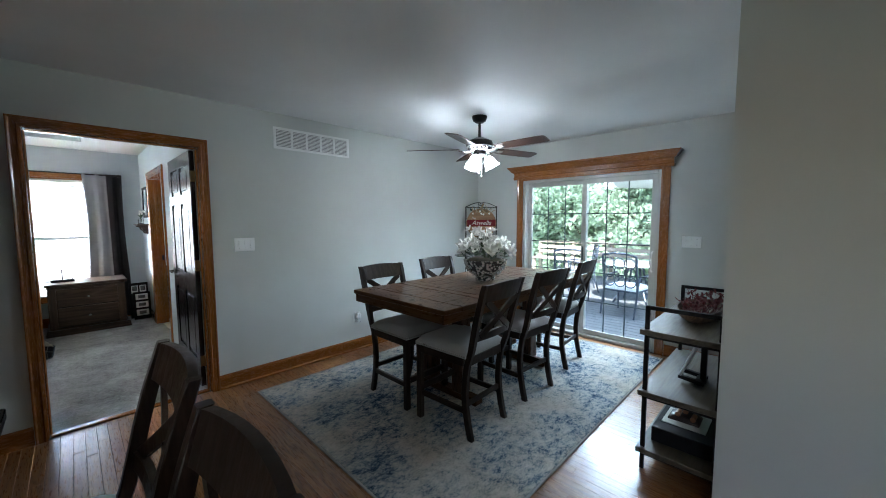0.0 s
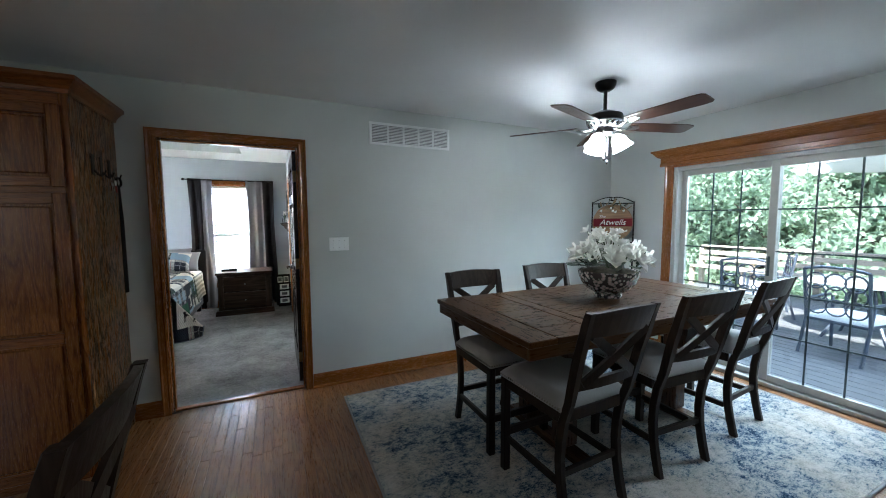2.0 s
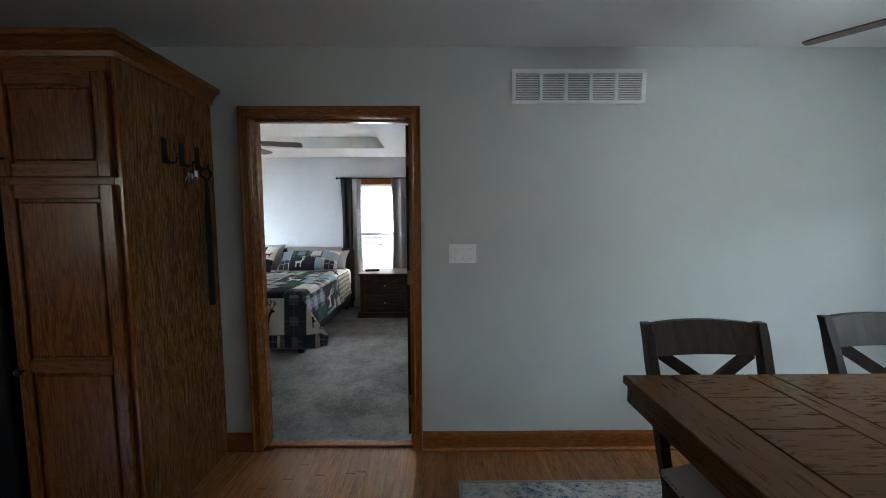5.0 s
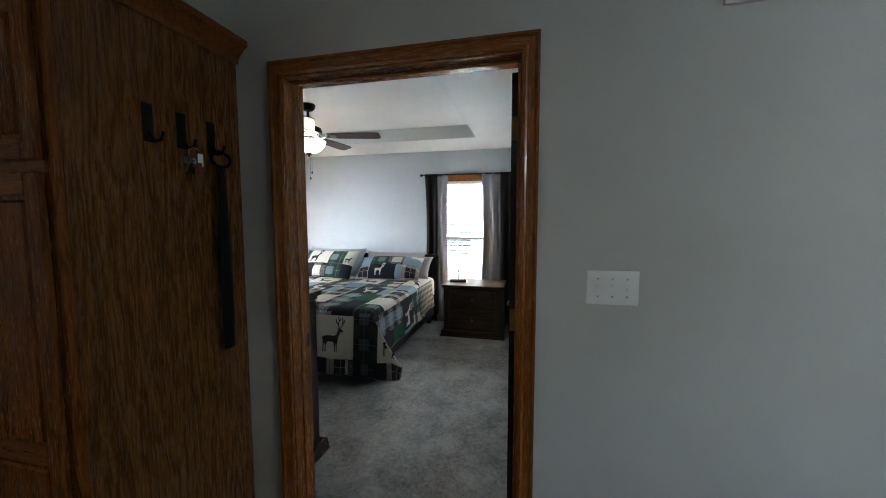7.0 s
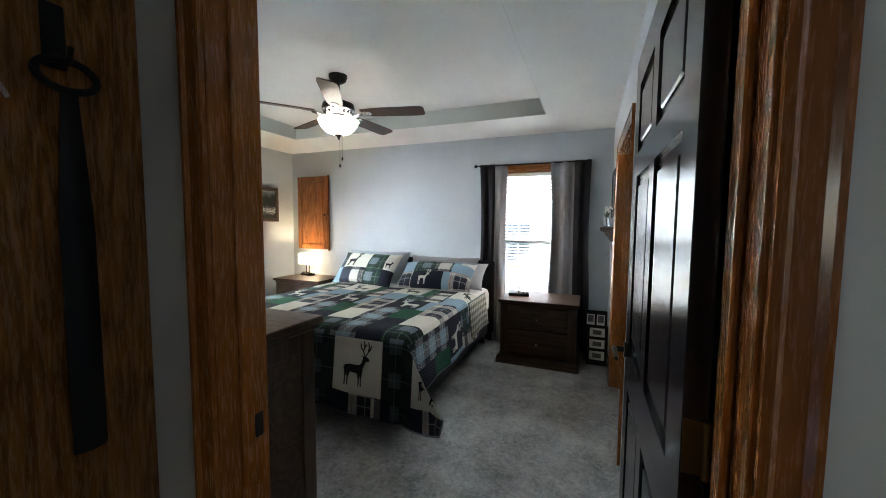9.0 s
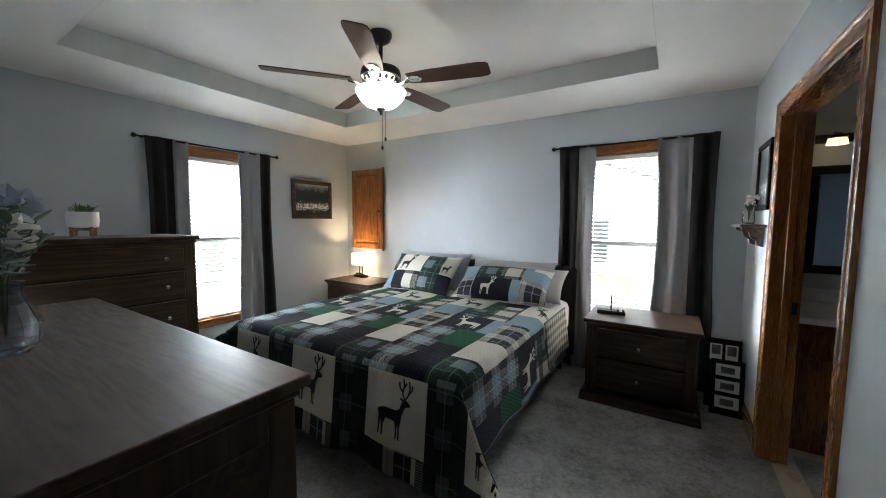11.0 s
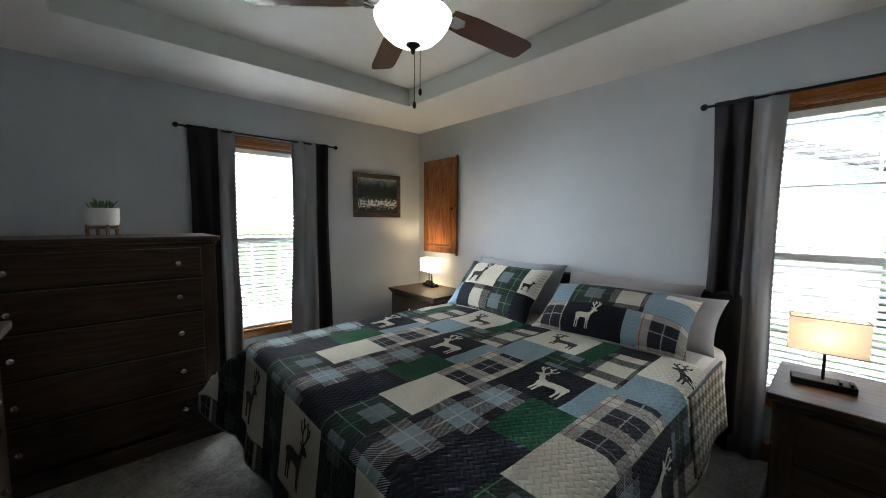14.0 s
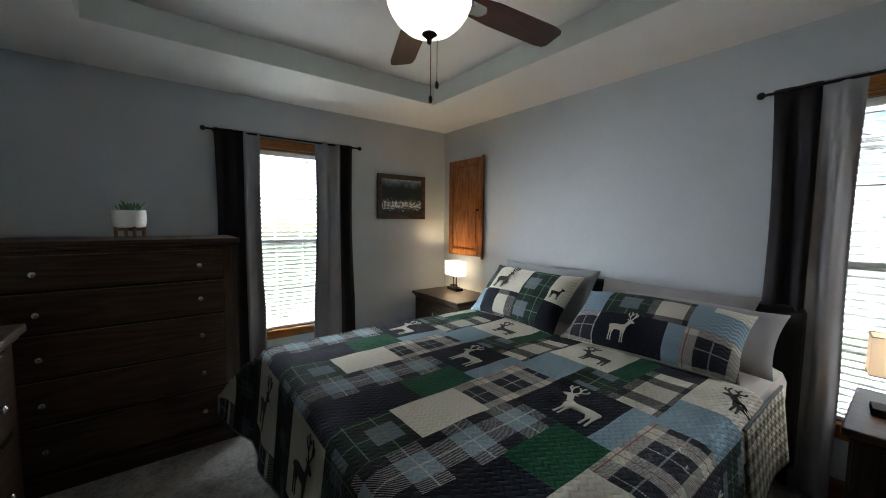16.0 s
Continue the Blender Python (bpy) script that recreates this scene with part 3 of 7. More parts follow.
def small_window(name, wall, holes, label):
    """A double-hung bedroom window with oak casing and a lowered blind, in the head wall (axis y) or the side wall (axis x)."""
    a, b, z0, z1 = holes
    axis = "y" if wall == "head" else "x"
    top = thing(name, label, "window", kind="structure")
    d0, inward = (HX, -1) if wall == "head" else (LY, -1)

    def put(u0, u1, e0, e1, w0, w1):
        e0, e1 = d0 - e0, d0 - e1
        return ((u0, e0, w0), (u1, e1, w1)) if axis == "x" else ((e0, u0, w0), (e1, u1, w1))
    lvl = OAK_X if axis == "x" else OAK_Y
    bm = bmesh.new()
    for u0, u1, w0, w1 in ((a, a + 0.02, z0, z1), (b - 0.02, b, z0, z1), (a + 0.02, b - 0.02, z1 - 0.02, z1)):
        block(bm, *put(u0, u1, 0.0, 0.14, w0 + 0.0005, w1 - 0.0005))
    part("reveal", bm, lvl, top)
    for u0, u1, w0, w1, nm, mt in ((a - 0.07, a, z0 - 0.06, z1 + 0.075, "side_casing", OAK_Z), (b, b + 0.07, z0 - 0.06, z1 + 0.075, "side_casing", OAK_Z)):
        part(nm, box(*put(u0, u1, -0.018, -0.0005, w0, w1), 0.005), mt, top)
    bm = box(*put(a, b, -0.018, -0.0005, z1, z1 + 0.075), 0.004)
    block(bm, *put(a, b, -0.024, -0.0182, z1 + 0.05, z1 + 0.07), 0.002), block(bm, *put(a, b, -0.022, -0.0182, z1 + 0.015, z1 + 0.03), 0.002)
    part("head_casing", bm, lvl, top)
    part("sill", box(*put(a, b, -0.03, 0.14, z0 - 0.02, z0 + 0.004), 0.004), lvl, top), part("apron", box(*put(a, b, -0.016, -0.0005, z0 - 0.075, z0 - 0.021), 0.004), lvl, top)
    zm = (z0 + z1) / 2 - 0.02
    off = (d0 - 0.085 - 0.035)
    sash(top, "upper_sash", a + 0.021, b - 0.021, off - 0.0, zm, z1 - 0.021, 0.04, (3, 2), axis)
    sash(top, "lower_sash", a + 0.021, b - 0.021, off + 0.038, z0 + 0.006, zm + 0.035, 0.04, (3, 2), axis)
    blind = thing("window_blind", "white slatted window blind, lowered with open slats", "blind", group="bedroom blinds")
    part("headrail", box(*put(a + 0.025, b - 0.025, 0.02, 0.06, z1 - 0.062, z1 - 0.0215), 0.003), WHITE, blind)
    n = 40
    data = None
    step = (z1 - 0.075 - z0 - 0.05) / n
    for i in range(n):
        z = z1 - 0.085 - i * step
        if data is None:
            bm = bmesh.new()
            w = (b - a - 0.06) / 2
            cs = [(-0.024, 0.0), (-0.012, 0.0025), (0.0, 0.0035), (0.012, 0.0025), (0.024, 0.0)]
            va = [bm.verts.new((-w, c, h)) for c, h in cs] + [bm.verts.new((-w, c, h - 0.0025)) for c, h in cs[::-1]]
            vb = [bm.verts.new((w, v.co.y, v.co.z)) for v in va]
            for j in range(10):
                bm.faces.new((va[j], va[(j + 1) % 10], vb[(j + 1) % 10], vb[j]))
            bm.faces.new(va), bm.faces.new(vb[::-1])
            data = mesh_of("slat", bm, SLAT)
        s = new("slat", data)
        s.parent = blind
        s.matrix_basis = pose((a + b) / 2, d0 - 0.04, z, -18, 0, 0) if axis == "x" else pose(d0 - 0.04, (a + b) / 2, z, 0, 0, 90) @ pose(0, 0, 0, 18)
    part("bottom_rail", box(*put(a + 0.03, b - 0.03, 0.02, 0.06, z0 + 0.008, z0 + 0.03), 0.003), WHITE, blind)
    for k in (0.2, 0.8):
        u = a + (b - a) * k
        part("cord", box(*put(u - 0.0025, u + 0.0025, 0.0385, 0.0415, z0 + 0.03, z1 - 0.062)), WHITE, blind)


SLAT = plain("blind_slat_white", (0.80, 0.81, 0.80), 0.45, vary=0.03)
small_window("window_1", "head", W1, "double-hung white window in the head wall with oak casing")
small_window("window_2", "side", W2, "double-hung white window in the side wall with oak casing")

# ---- dining room ----


def rug_cloth():
    k = Mat("distressed_rug", 0.95, 0, (0.4, 0.4, 0.4), spec=0.1)
    v = k.coords((1.0, 1.1, 1.0))
    big, mid = k.noise(v, 2.0, 4, 0.6), k.noise(k.coords((1.5, 1.0, 1.0)), 15, 5, 0.8)
    weave = k.noise(k.coords((2.4, 1.0, 1.0)), 60, 3, 0.8)
    f = k.math("ADD", k.math("MULTIPLY", big, 0.34), k.math("ADD", k.math("MULTIPLY", mid, 0.36), k.math("MULTIPLY", weave, 0.30)))
    base = k.ramp(f, [(0.41, (0.012, 0.035, 0.075)), (0.445, (0.075, 0.13, 0.20)), (0.47, (0.27, 0.31, 0.34)), (0.51, (0.46, 0.455, 0.43)), (0.58, (0.62, 0.60, 0.57))])
    tan = k.ramp(k.noise(v, 2.1, 4), [(0.45, (1, 1, 1)), (0.65, (0.86, 0.80, 0.74))])
    k.put(k.mix(1.0, base, tan, "MULTIPLY"), "Base Color")
    k.bump(weave, 0.6, 0.004)
    return k.m


rug = thing("area_rug", "distressed blue-grey and beige woven rug under the table", "rug", pose(-1.91, 2.83, 0.0))
part("weave", box((-1.12, -1.58, 0.001), (1.12, 1.58, 0.010), 0.003), rug_cloth(), rug)
BIND = cloth("rug_binding", (0.33, 0.33, 0.33))
for a, c in (((-1.135, -1.595), (1.135, -1.581)), ((-1.135, 1.581), (1.135, 1.595)), ((-1.135, -1.58), (-1.121, 1.58)), ((1.121, -1.58), (1.135, 1.58))):
    part("binding", box((*a, 0.001), (*c, 0.011), 0.003), BIND, rug)

# table
TZ, TW, TL = 0.885, 1.03, 2.14
table = thing("dining_table", "dark brown counter-height plank dining table on the rug", "table", pose(-1.905, 2.87, 0.011))
h = TZ - 0.011
sections = ((-TL / 2, -TL / 2 + 0.17, "end"), (-TL / 2 + 0.174, -TL / 2 + 0.44, "field"), (-TL / 2 + 0.444, -TL / 2 + 0.53, "end"),
            (-TL / 2 + 0.534, TL / 2 - 0.534, "field"), (TL / 2 - 0.53, TL / 2 - 0.444, "end"), (TL / 2 - 0.44, TL / 2 - 0.174, "field"), (TL / 2 - 0.17, TL / 2, "end"))
for y0, y1, kind in sections:
    if kind == "end":
        part("cross_board", box((-TW / 2, y0, h - 0.032), (TW / 2, y1, h), 0.004), TABLE_X, table)
    else:
        n = 6
        for i in range(n):
            xa, xb = -TW / 2 + TW * i / n, -TW / 2 + TW * (i + 1) / n
            part("plank", box((xa + 0.001, y0, h - 0.032), (xb - 0.001, y1, h - 0.0005), 0.0012), TABLE_Y, table)
for x in (-TW / 2 + 0.012, TW / 2 - 0.037):
    part("apron", box((x, -TL / 2 + 0.012, h - 0.095), (x + 0.025, TL / 2 - 0.012, h - 0.0325), 0.003), TABLE_Y, table)
for y in (-TL / 2 + 0.012, TL / 2 - 0.037):
    part("apron", box((-TW / 2 + 0.038, y, h - 0.095), (TW / 2 - 0.038, y + 0.025, h - 0.0325), 0.003), TABLE_X, table)
TABLE_Z = wood("table_wood_upright", (0.03, 0.014, 0.007), (0.085, 0.034, 0.015), (0.125, 0.055, 0.024), "Z", 0.3, 0.3, cathedral=0.35, vary=0.2)
for y in (-0.52, 0.52):
    for x in (-0.17, 0.17):
        part("pedestal_post", box((x - 0.055, y - 0.055, 0.06), (x + 0.055, y + 0.055, h - 0.1), 0.006), TABLE_Z, table)
    part("pedestal_foot", box((-0.36, y - 0.05, 0.0), (0.36, y + 0.05, 0.0595), 0.012), TABLE_X, table)
    part("pedestal_head", box((-0.40, y - 0.05, h - 0.0995), (0.40, y + 0.05, h - 0.033), 0.006), TABLE_X, table)
part("stretcher", box((-0.06, -0.465, 0.18), (0.06, 0.465, 0.23), 0.005), TABLE_Y, table)

SEAT = cloth("grey_linen", (0.42, 0.41, 0.40), 500, vary=0.15)
NAIL = plain("nailhead_pewter", (0.30, 0.28, 0.25), 0.3, 1.0)


def cushion(bm, cx, cy, z, wx, wy, hgt, n=14, flat=0.35):
    """A soft upholstered pad."""
    rows = []
    for i in range(n + 1):
        row = []
        for j in range(n + 1):
            u, v = 2 * i / n - 1, 2 * j / n - 1
            k = max(0.0, (1 - abs(u) ** 5)) ** flat * max(0.0, (1 - abs(v) ** 5)) ** flat
            row.append(bm.verts.new((cx + u * wx / 2, cy + v * wy / 2, z + hgt * (0.28 + 0.72 * k))))
        rows.append(row)
    for i in range(n):
        for j in range(n):
            bm.faces.new((rows[i][j], rows[i + 1][j], rows[i + 1][j + 1], rows[i][j + 1]))
    edge = [rows[i][0] for i in range(n + 1)] + [rows[n][j] for j in range(1, n + 1)] + [rows[i][n] for i in range(n - 1, -1, -1)] + [rows[0][j] for j in range(n - 1, 0, -1)]
    low = [bm.verts.new((v.co.x, v.co.y, z)) for v in edge]
    for a in range(len(edge)):
        bb = (a + 1) % len(edge)
        bm.faces.new((edge[bb], edge[a], low[a], low[bb]))
    bm.faces.new(low)
    return bm


def counter_chair(label, group):
    """A counter-height chair with a cross back; it faces -x."""
    top = thing("counter_chair", label, "chair", group=group)
    w = 0.195

    def back_x(z):
        return 0.235 - 0.05 * math.sin(math.pi * min(z / 0.62, 1)) + (0.125 * ((z - 0.5) / 0.55) ** 1.4 if z > 0.5 else 0)
    for s in (-1, 1):
        bm = bmesh.new()
        ring = None
        zs = [0, 0.1, 0.2, 0.3, 0.4, 0.5, 0.6, 0.7, 0.8, 0.9, 1.0, 1.045]
        for z in zs:
            d = 0.021 if z < 0.95 else 0.017
            y = s * (w + 0.02 * max(0, (z - 0.5)) / 0.55)
            now = [bm.verts.new((back_x(z) + a * d, y + c * 0.017, z)) for a, c in ((-1, -1), (1, -1), (1, 1), (-1, 1))]
            if ring:
                for q in range(4):
                    bm.faces.new((ring[q], ring[(q + 1) % 4], now[(q + 1) % 4], now[q]))
            else:
                bm.faces.new(now[::-1])
            ring = now
        bm.faces.new(ring)
        bmesh.ops.bevel(bm, geom=[e for e in bm.edges if abs(e.verts[0].co.z - e.verts[1].co.z) > 0.02], offset=0.004, segments=1, affect="EDGES")
        part("back_leg", bm, CHAIR_WOOD, top)
        part("front_leg", box((-0.245, s * 0.205 - 0.021, 0), (-0.203, s * 0.205 + 0.021, 0.545), 0.004), CHAIR_WOOD, top)
        part("side_stretcher", box((-0.203, s * 0.2 - 0.011, 0.17), (back_x(0.18) - 0.02, s * 0.2 + 0.011, 0.205), 0.003), CHAIR_WOOD, top)
        part("seat_rail", box((-0.203, s * 0.205 - 0.012, 0.49), (back_x(0.5) - 0.02, s * 0.205 + 0.012, 0.548), 0.003), CHAIR_WOOD, top)
    part("front_rail", box((-0.24, -0.184, 0.49), (-0.216, 0.184, 0.548), 0.003), CHAIR_WOOD, top)
    part("back_rail", box((back_x(0.5) - 0.012, -0.178, 0.49), (back_x(0.5) + 0.012, 0.178, 0.548), 0.003), CHAIR_WOOD, top)
    part("footrest", box((-0.238, -0.184, 0.2), (-0.21, 0.184, 0.245), 0.004), CHAIR_WOOD, top)
    part("back_stretcher", box((back_x(0.22) - 0.011, -0.178, 0.21), (back_x(0.22) + 0.011, 0.178, 0.245), 0.003), CHAIR_WOOD, top)
    pad = part("seat", cushion(bmesh.new(), -0.02, 0, 0.5485, 0.46, 0.45, 0.075), SEAT, top, "grey linen upholstered seat", True)
    bm = bmesh.new()
    for i in range(26):
        u = i / 25
        for p in ((-0.2515, -0.215 + 0.43 * u, 0.562), (-0.24 + 0.44 * u, -0.2265, 0.562), (-0.24 + 0.44 * u, 0.2265, 0.562)):
            bmesh.ops.create_icosphere(bm, subdivisions=1, radius=0.0055, matrix=Matrix.Translation(p))
    part("nailhead_trim", bm, NAIL, pad, "pewter nailhead trim", True)

    def curved(z0, z1, t, bow):
        bm = bmesh.new()
        n, rows = 8, []
        for i in range(n + 1):
            u = 2 * i / n - 1
            y = u * (w + 0.004 + (0.02 * (z0 - 0.5) / 0.55))
            off = bow * (1 - u * u)
            rows.append([bm.verts.new((back_x(z) + off + e * t, y, z + (0.012 * (1 - u * u) if z == z1 else 0))) for z, e in ((z0, -1), (z0, 1), (z1, 1), (z1, -1))])
        for a, c in zip(rows, rows[1:]):
            for q in range(4):
                bm.faces.new((a[q], a[(q + 1) % 4], c[(q + 1) % 4], c[q]))
        bm.faces.new(rows[0]), bm.faces.new(rows[-1][::-1])
        return bm
    part("crest_rail", curved(0.93, 1.04, 0.012, 0.025), CHAIR_WOOD, top)
    part("lower_back_rail", curved(0.665, 0.705, 0.011, 0.018), CHAIR_WOOD, top)
    for s in (-1, 1):
        bm = bmesh.new()
        rings = []
        for i in range(7):
            u = i / 6
            z, y = 0.70 + 0.235 * u, s * (-0.17 + 0.34 * u)
            x = back_x(z) + 0.022 * (1 - (2 * u - 1) ** 2 * 0.3) + s * 0.004
            rings.append([bm.verts.new((x + a * 0.008, y + s * c * 0.012, z - c * 0.0175)) for a, c in ((-1, -1), (1, -1), (1, 1), (-1, 1))])
        for a, c in zip(rings, rings[1:]):
            for q in range(4):
                bm.faces.new((a[q], a[(q + 1) % 4], c[(q + 1) % 4], c[q]))
        bm.faces.new(rings[0]), bm.faces.new(rings[-1][::-1])
        part("cross_brace", bm, CHAIR_WOOD, top)
    return top


chair = counter_chair("dark wood cross-back chair with grey linen seat at the table", "chairs round the dining table")
chair.matrix_basis = pose(-1.545, 2.145, 0.011, 0, 0, 2)
copy_thing(chair, pose(-1.56, 2.87, 0.011, 0, 0, -3))
copy_thing(chair, pose(-1.63, 3.65, 0.011, 0, 0, 5))
copy_thing(chair, pose(-2.13, 2.13, 0.011, 0, 0, 180))
copy_thing(chair, pose(-2.215, 2.895, 0.011, 0, 0, 180))
copy_thing(chair, pose(-2.25, 3.63, 0.011, 0, 0, 178))
stool = counter_chair("dark wood cross-back chair tucked under the kitchen counter", "chairs at the counter")
stool.matrix_basis = pose(-1.16, 0.055, 0.0, 0, 0, 90)
copy_thing(stool, pose(-0.55, 0.05, 0.0, 0, 0, 92))

# kitchen counter with base, of which only the corner comes into view
GRANITE = plain("dark_granite", (0.025, 0.026, 0.028), 0.15, vary=0.5, scale=60, bump=0)
counter = thing("kitchen_counter", "dark granite kitchen counter on an oak base", "counter", pose(-0.65, -0.4, 0))
part("worktop", box((-0.80, -0.42, 0.885), (0.80, 0.455, 0.92), 0.006, 2), GRANITE, counter)
part("base", box((-0.77, -0.40, 0.0), (0.77, 0.09, 0.8845), 0.003), CAB_OAK, counter)

# tall pantry cabinet, refrigerator beside it
pantry = thing("pantry_cabinet", "tall honey oak pantry cabinet with raised panel doors", "cabinet", pose(0, 0, 0))
PX, P0, P1 = -2.705, -0.70, -0.19
part("side_panel", box((WX + 0.003, P1 - 0.018, 0.0), (PX - 0.02, P1, 2.12)), CAB_PANEL, pantry, "darker flat oak veneer side")
part("carcass", box((WX + 0.003, P0, 0.001), (PX - 0.022, P1 - 0.0185, 2.12)), CAB_OAK, pantry)
part("stile", box((PX - 0.0195, P1 - 0.035, 0.0), (PX, P1 + 0.0015, 2.12), 0.002), CAB_OAK, pantry)
part("stile", box((PX - 0.0195, P0, 0.0), (PX, P0 + 0.035, 2.12), 0.002), CAB_OAK, pantry)
part("rail", box((PX - 0.0195, P0 + 0.0355, 1.575), (PX, P1 - 0.0355, 1.64)), CAB_OAK_Y, pantry)
part("rail", box((PX - 0.0195, P0 + 0.0355, 2.03), (PX, P1 - 0.0355, 2.12)), CAB_OAK_Y, pantry)
part("rail", box((PX - 0.0195, P0 + 0.0355, 0.0), (PX, P1 - 0.0355, 0.07)), CAB_OAK_Y, pantry)
part("crown", moulding(bmesh.new(), ((0.0, 0.0), (0.012, 0.0), (0.016, 0.02), (0.045, 0.055), (0.06, 0.062), (0.06, 0.085), (0.0, 0.085)), [(WX + 0.004, P1 + 0.002, 2.11), (PX + 0.001, P1 + 0.002, 2.11), (PX + 0.001, P0 - 0.9, 2.11)][::-1][::-1]), CAB_OAK_Y, pantry)


def panel_door(parent, y0, y1, z0, z1, rails, knob):
    """A framed oak door with raised panels; rails are the heights of its level bars."""
    d = part("door", box((PX + 0.001, y0, z0), (PX + 0.003, y1, z1)), CAB_OAK, parent)
    s = 0.055
    for a, c in ((y0, y0 + s), (y1 - s, y1)):
        part("door_stile", box((PX + 0.0032, a, z0), (PX + 0.022, c, z1), 0.004), CAB_OAK, d)
    for a, c in rails:
        part("door_rail", box((PX + 0.0032, y0 + s, a), (PX + 0.0215, y1 - s, c), 0.004), CAB_OAK_Y, d)
    for (a, c), (e, f) in zip(rails, rails[1:]):
        bm = box((PX + 0.0032, y0 + s, c), (PX + 0.009, y1 - s, e))
        block(bm, (PX + 0.006, y0 + s + 0.012, c + 0.012), (PX + 0.019, y1 - s - 0.012, e - 0.012), 0.011)
        part("raised_panel", bm, CAB_OAK, d)
    bm = lathe(bmesh.new(), [(0.006, 0), (0.006, 0.012), (0.015, 0.018), (0.016, 0.026), (0.008, 0.032), (0.0001, 0.033)], 14, pose(PX + 0.022, knob[0], knob[1], 0, 90, 0))
    part("knob", bm, BRONZE, d, "dark bronze knob", True)


panel_door(pantry, P0 + 0.02, P1 - 0.025, 0.055, 1.595, ((0.055, 0.115), (0.79, 0.845), (1.535, 1.595)), (P0 + 0.045, 0.80))
panel_door(pantry, P0 + 0.02, P1 - 0.025, 1.625, 2.05, ((1.625, 1.68), (1.995, 2.05)), (P0 + 0.045, 1.70))

fridge = thing("refrigerator", "black refrigerator beside the pantry cabinet", "refrigerator", pose(0, 0, 0))
part("body", box((WX + 0.02, -1.62, 0.0), (PX - 0.03, -0.715, 1.62), 0.008), BLACK, fridge)
part("freezer_door", box((PX - 0.028, -1.61, 1.1), (PX + 0.03, -0.72, 1.615), 0.012, 2), BLACK, fridge)
part("door", box((PX - 0.028, -1.61, 0.06), (PX + 0.03, -0.72, 1.095), 0.012, 2), BLACK, fridge)
over = thing("wall_cabinet", "oak wall cabinet over the refrigerator", "cabinet", pose(0, 0, 0))
part("body", box((WX + 0.003, -1.62, 1.63), (PX - 0.02, -0.702, 2.105)), CAB_OAK, over)
part("door", box((PX - 0.019, -1.15, 1.64), (PX, -0.72, 2.05), 0.006), CAB_OAK, over), part("door", box((PX - 0.019, -1.60, 1.64), (PX, -1.16, 2.05), 0.006), CAB_OAK, over)

# hooks, keys and shoehorn on the pantry's side
for x in (-2.948, -3.063, -3.184):
    hook = thing("wall_hook", "black metal coat hook on the cabinet side", "hook", pose(x, P1 + 0.0005, 1.78), "hooks on the pantry")
    part("back_plate", box((-0.018, 0, -0.06), (0.018, 0.006, 0.062), 0.005), BLACK, hook)
    part("prong", tube(bmesh.new(), [(0, 0.006, -0.03), (0, 0.03, -0.06), (0, 0.055, -0.055), (0, 0.062, -0.03)], 0.0055), BLACK, hook, "", True)
keys = thing("key_bunch", "bunch of metal keys with a red tag on a hook", "keys", pose(-3.063, P1 + 0.055, 1.72))
ring = bmesh.new()
tube(ring, [(0.022 * math.cos(a), 0, -0.02 + 0.022 * math.sin(a)) for a in np.linspace(0, 2 * math.pi, 17)], 0.0018, 6)
part("key_ring", ring, NICKEL, keys, "steel ring", True)
for i, (dx, rot) in enumerate(((-0.018, 25), (0.0, -5), (0.016, -25), (0.03, -40))):
    bm = bmesh.new()
    rod(bm, (0, -0.001, -0.012), (0, 0.001, -0.012), 0.012, n=14)
    block(bm, (-0.004, -0.001, -0.055), (0.004, 0.001, -0.02))
    k = part("key", bm, NICKEL, keys, "small steel key")
    k.matrix_basis = pose(dx, 0.004 * i - 0.008, -0.035, 0, rot, 0)
part("charm", box((-0.026, 0.006, -0.062), (-0.004, 0.010, -0.018), 0.002), IVORY, keys, "white metal charm")
k = part("tag", box((-0.009, -0.004, -0.045), (0.009, 0.004, 0), 0.003), plain("red_plastic", (0.20, 0.02, 0.015), 0.5), keys, "red plastic tag")
k.matrix_basis = pose(-0.005, 0.012, -0.05, 0, 8, 0)
horn = thing("shoehorn", "long black shoehorn hanging from a hook", "shoehorn", pose(-3.184, P1 + 0.045, 1.70))
tube_pts = [(0.045 * math.cos(a), 0, 0.0 + 0.028 * math.sin(a)) for a in np.linspace(0, 2 * math.pi, 21)]
part("handle_loop", tube(bmesh.new(), tube_pts, 0.007, 8), BLACK, horn, "", True)
bm = bmesh.new()
rows = []
for i in range(15):
    z = -0.03 - 0.70 * i / 14
    wd = 0.012 + 0.014 * min(1, i / 5)
    rows.append([bm.verts.new((u * wd, 0.010 * (1 - u * u) * min(1, i / 4) + e, z)) for e in (0, 0.004) for u in ((-1, -0.5, 0, 0.5, 1) if e == 0 else (1, 0.5, 0, -0.5, -1))])
for a, c in zip(rows, rows[1:]):
    for q in range(10):
        bm.faces.new((a[q], a[(q + 1) % 10], c[(q + 1) % 10], c[q]))
bm.faces.new(rows[0]), bm.faces.new(rows[-1][::-1])
part("blade", bm, BLACK, horn, "", True)


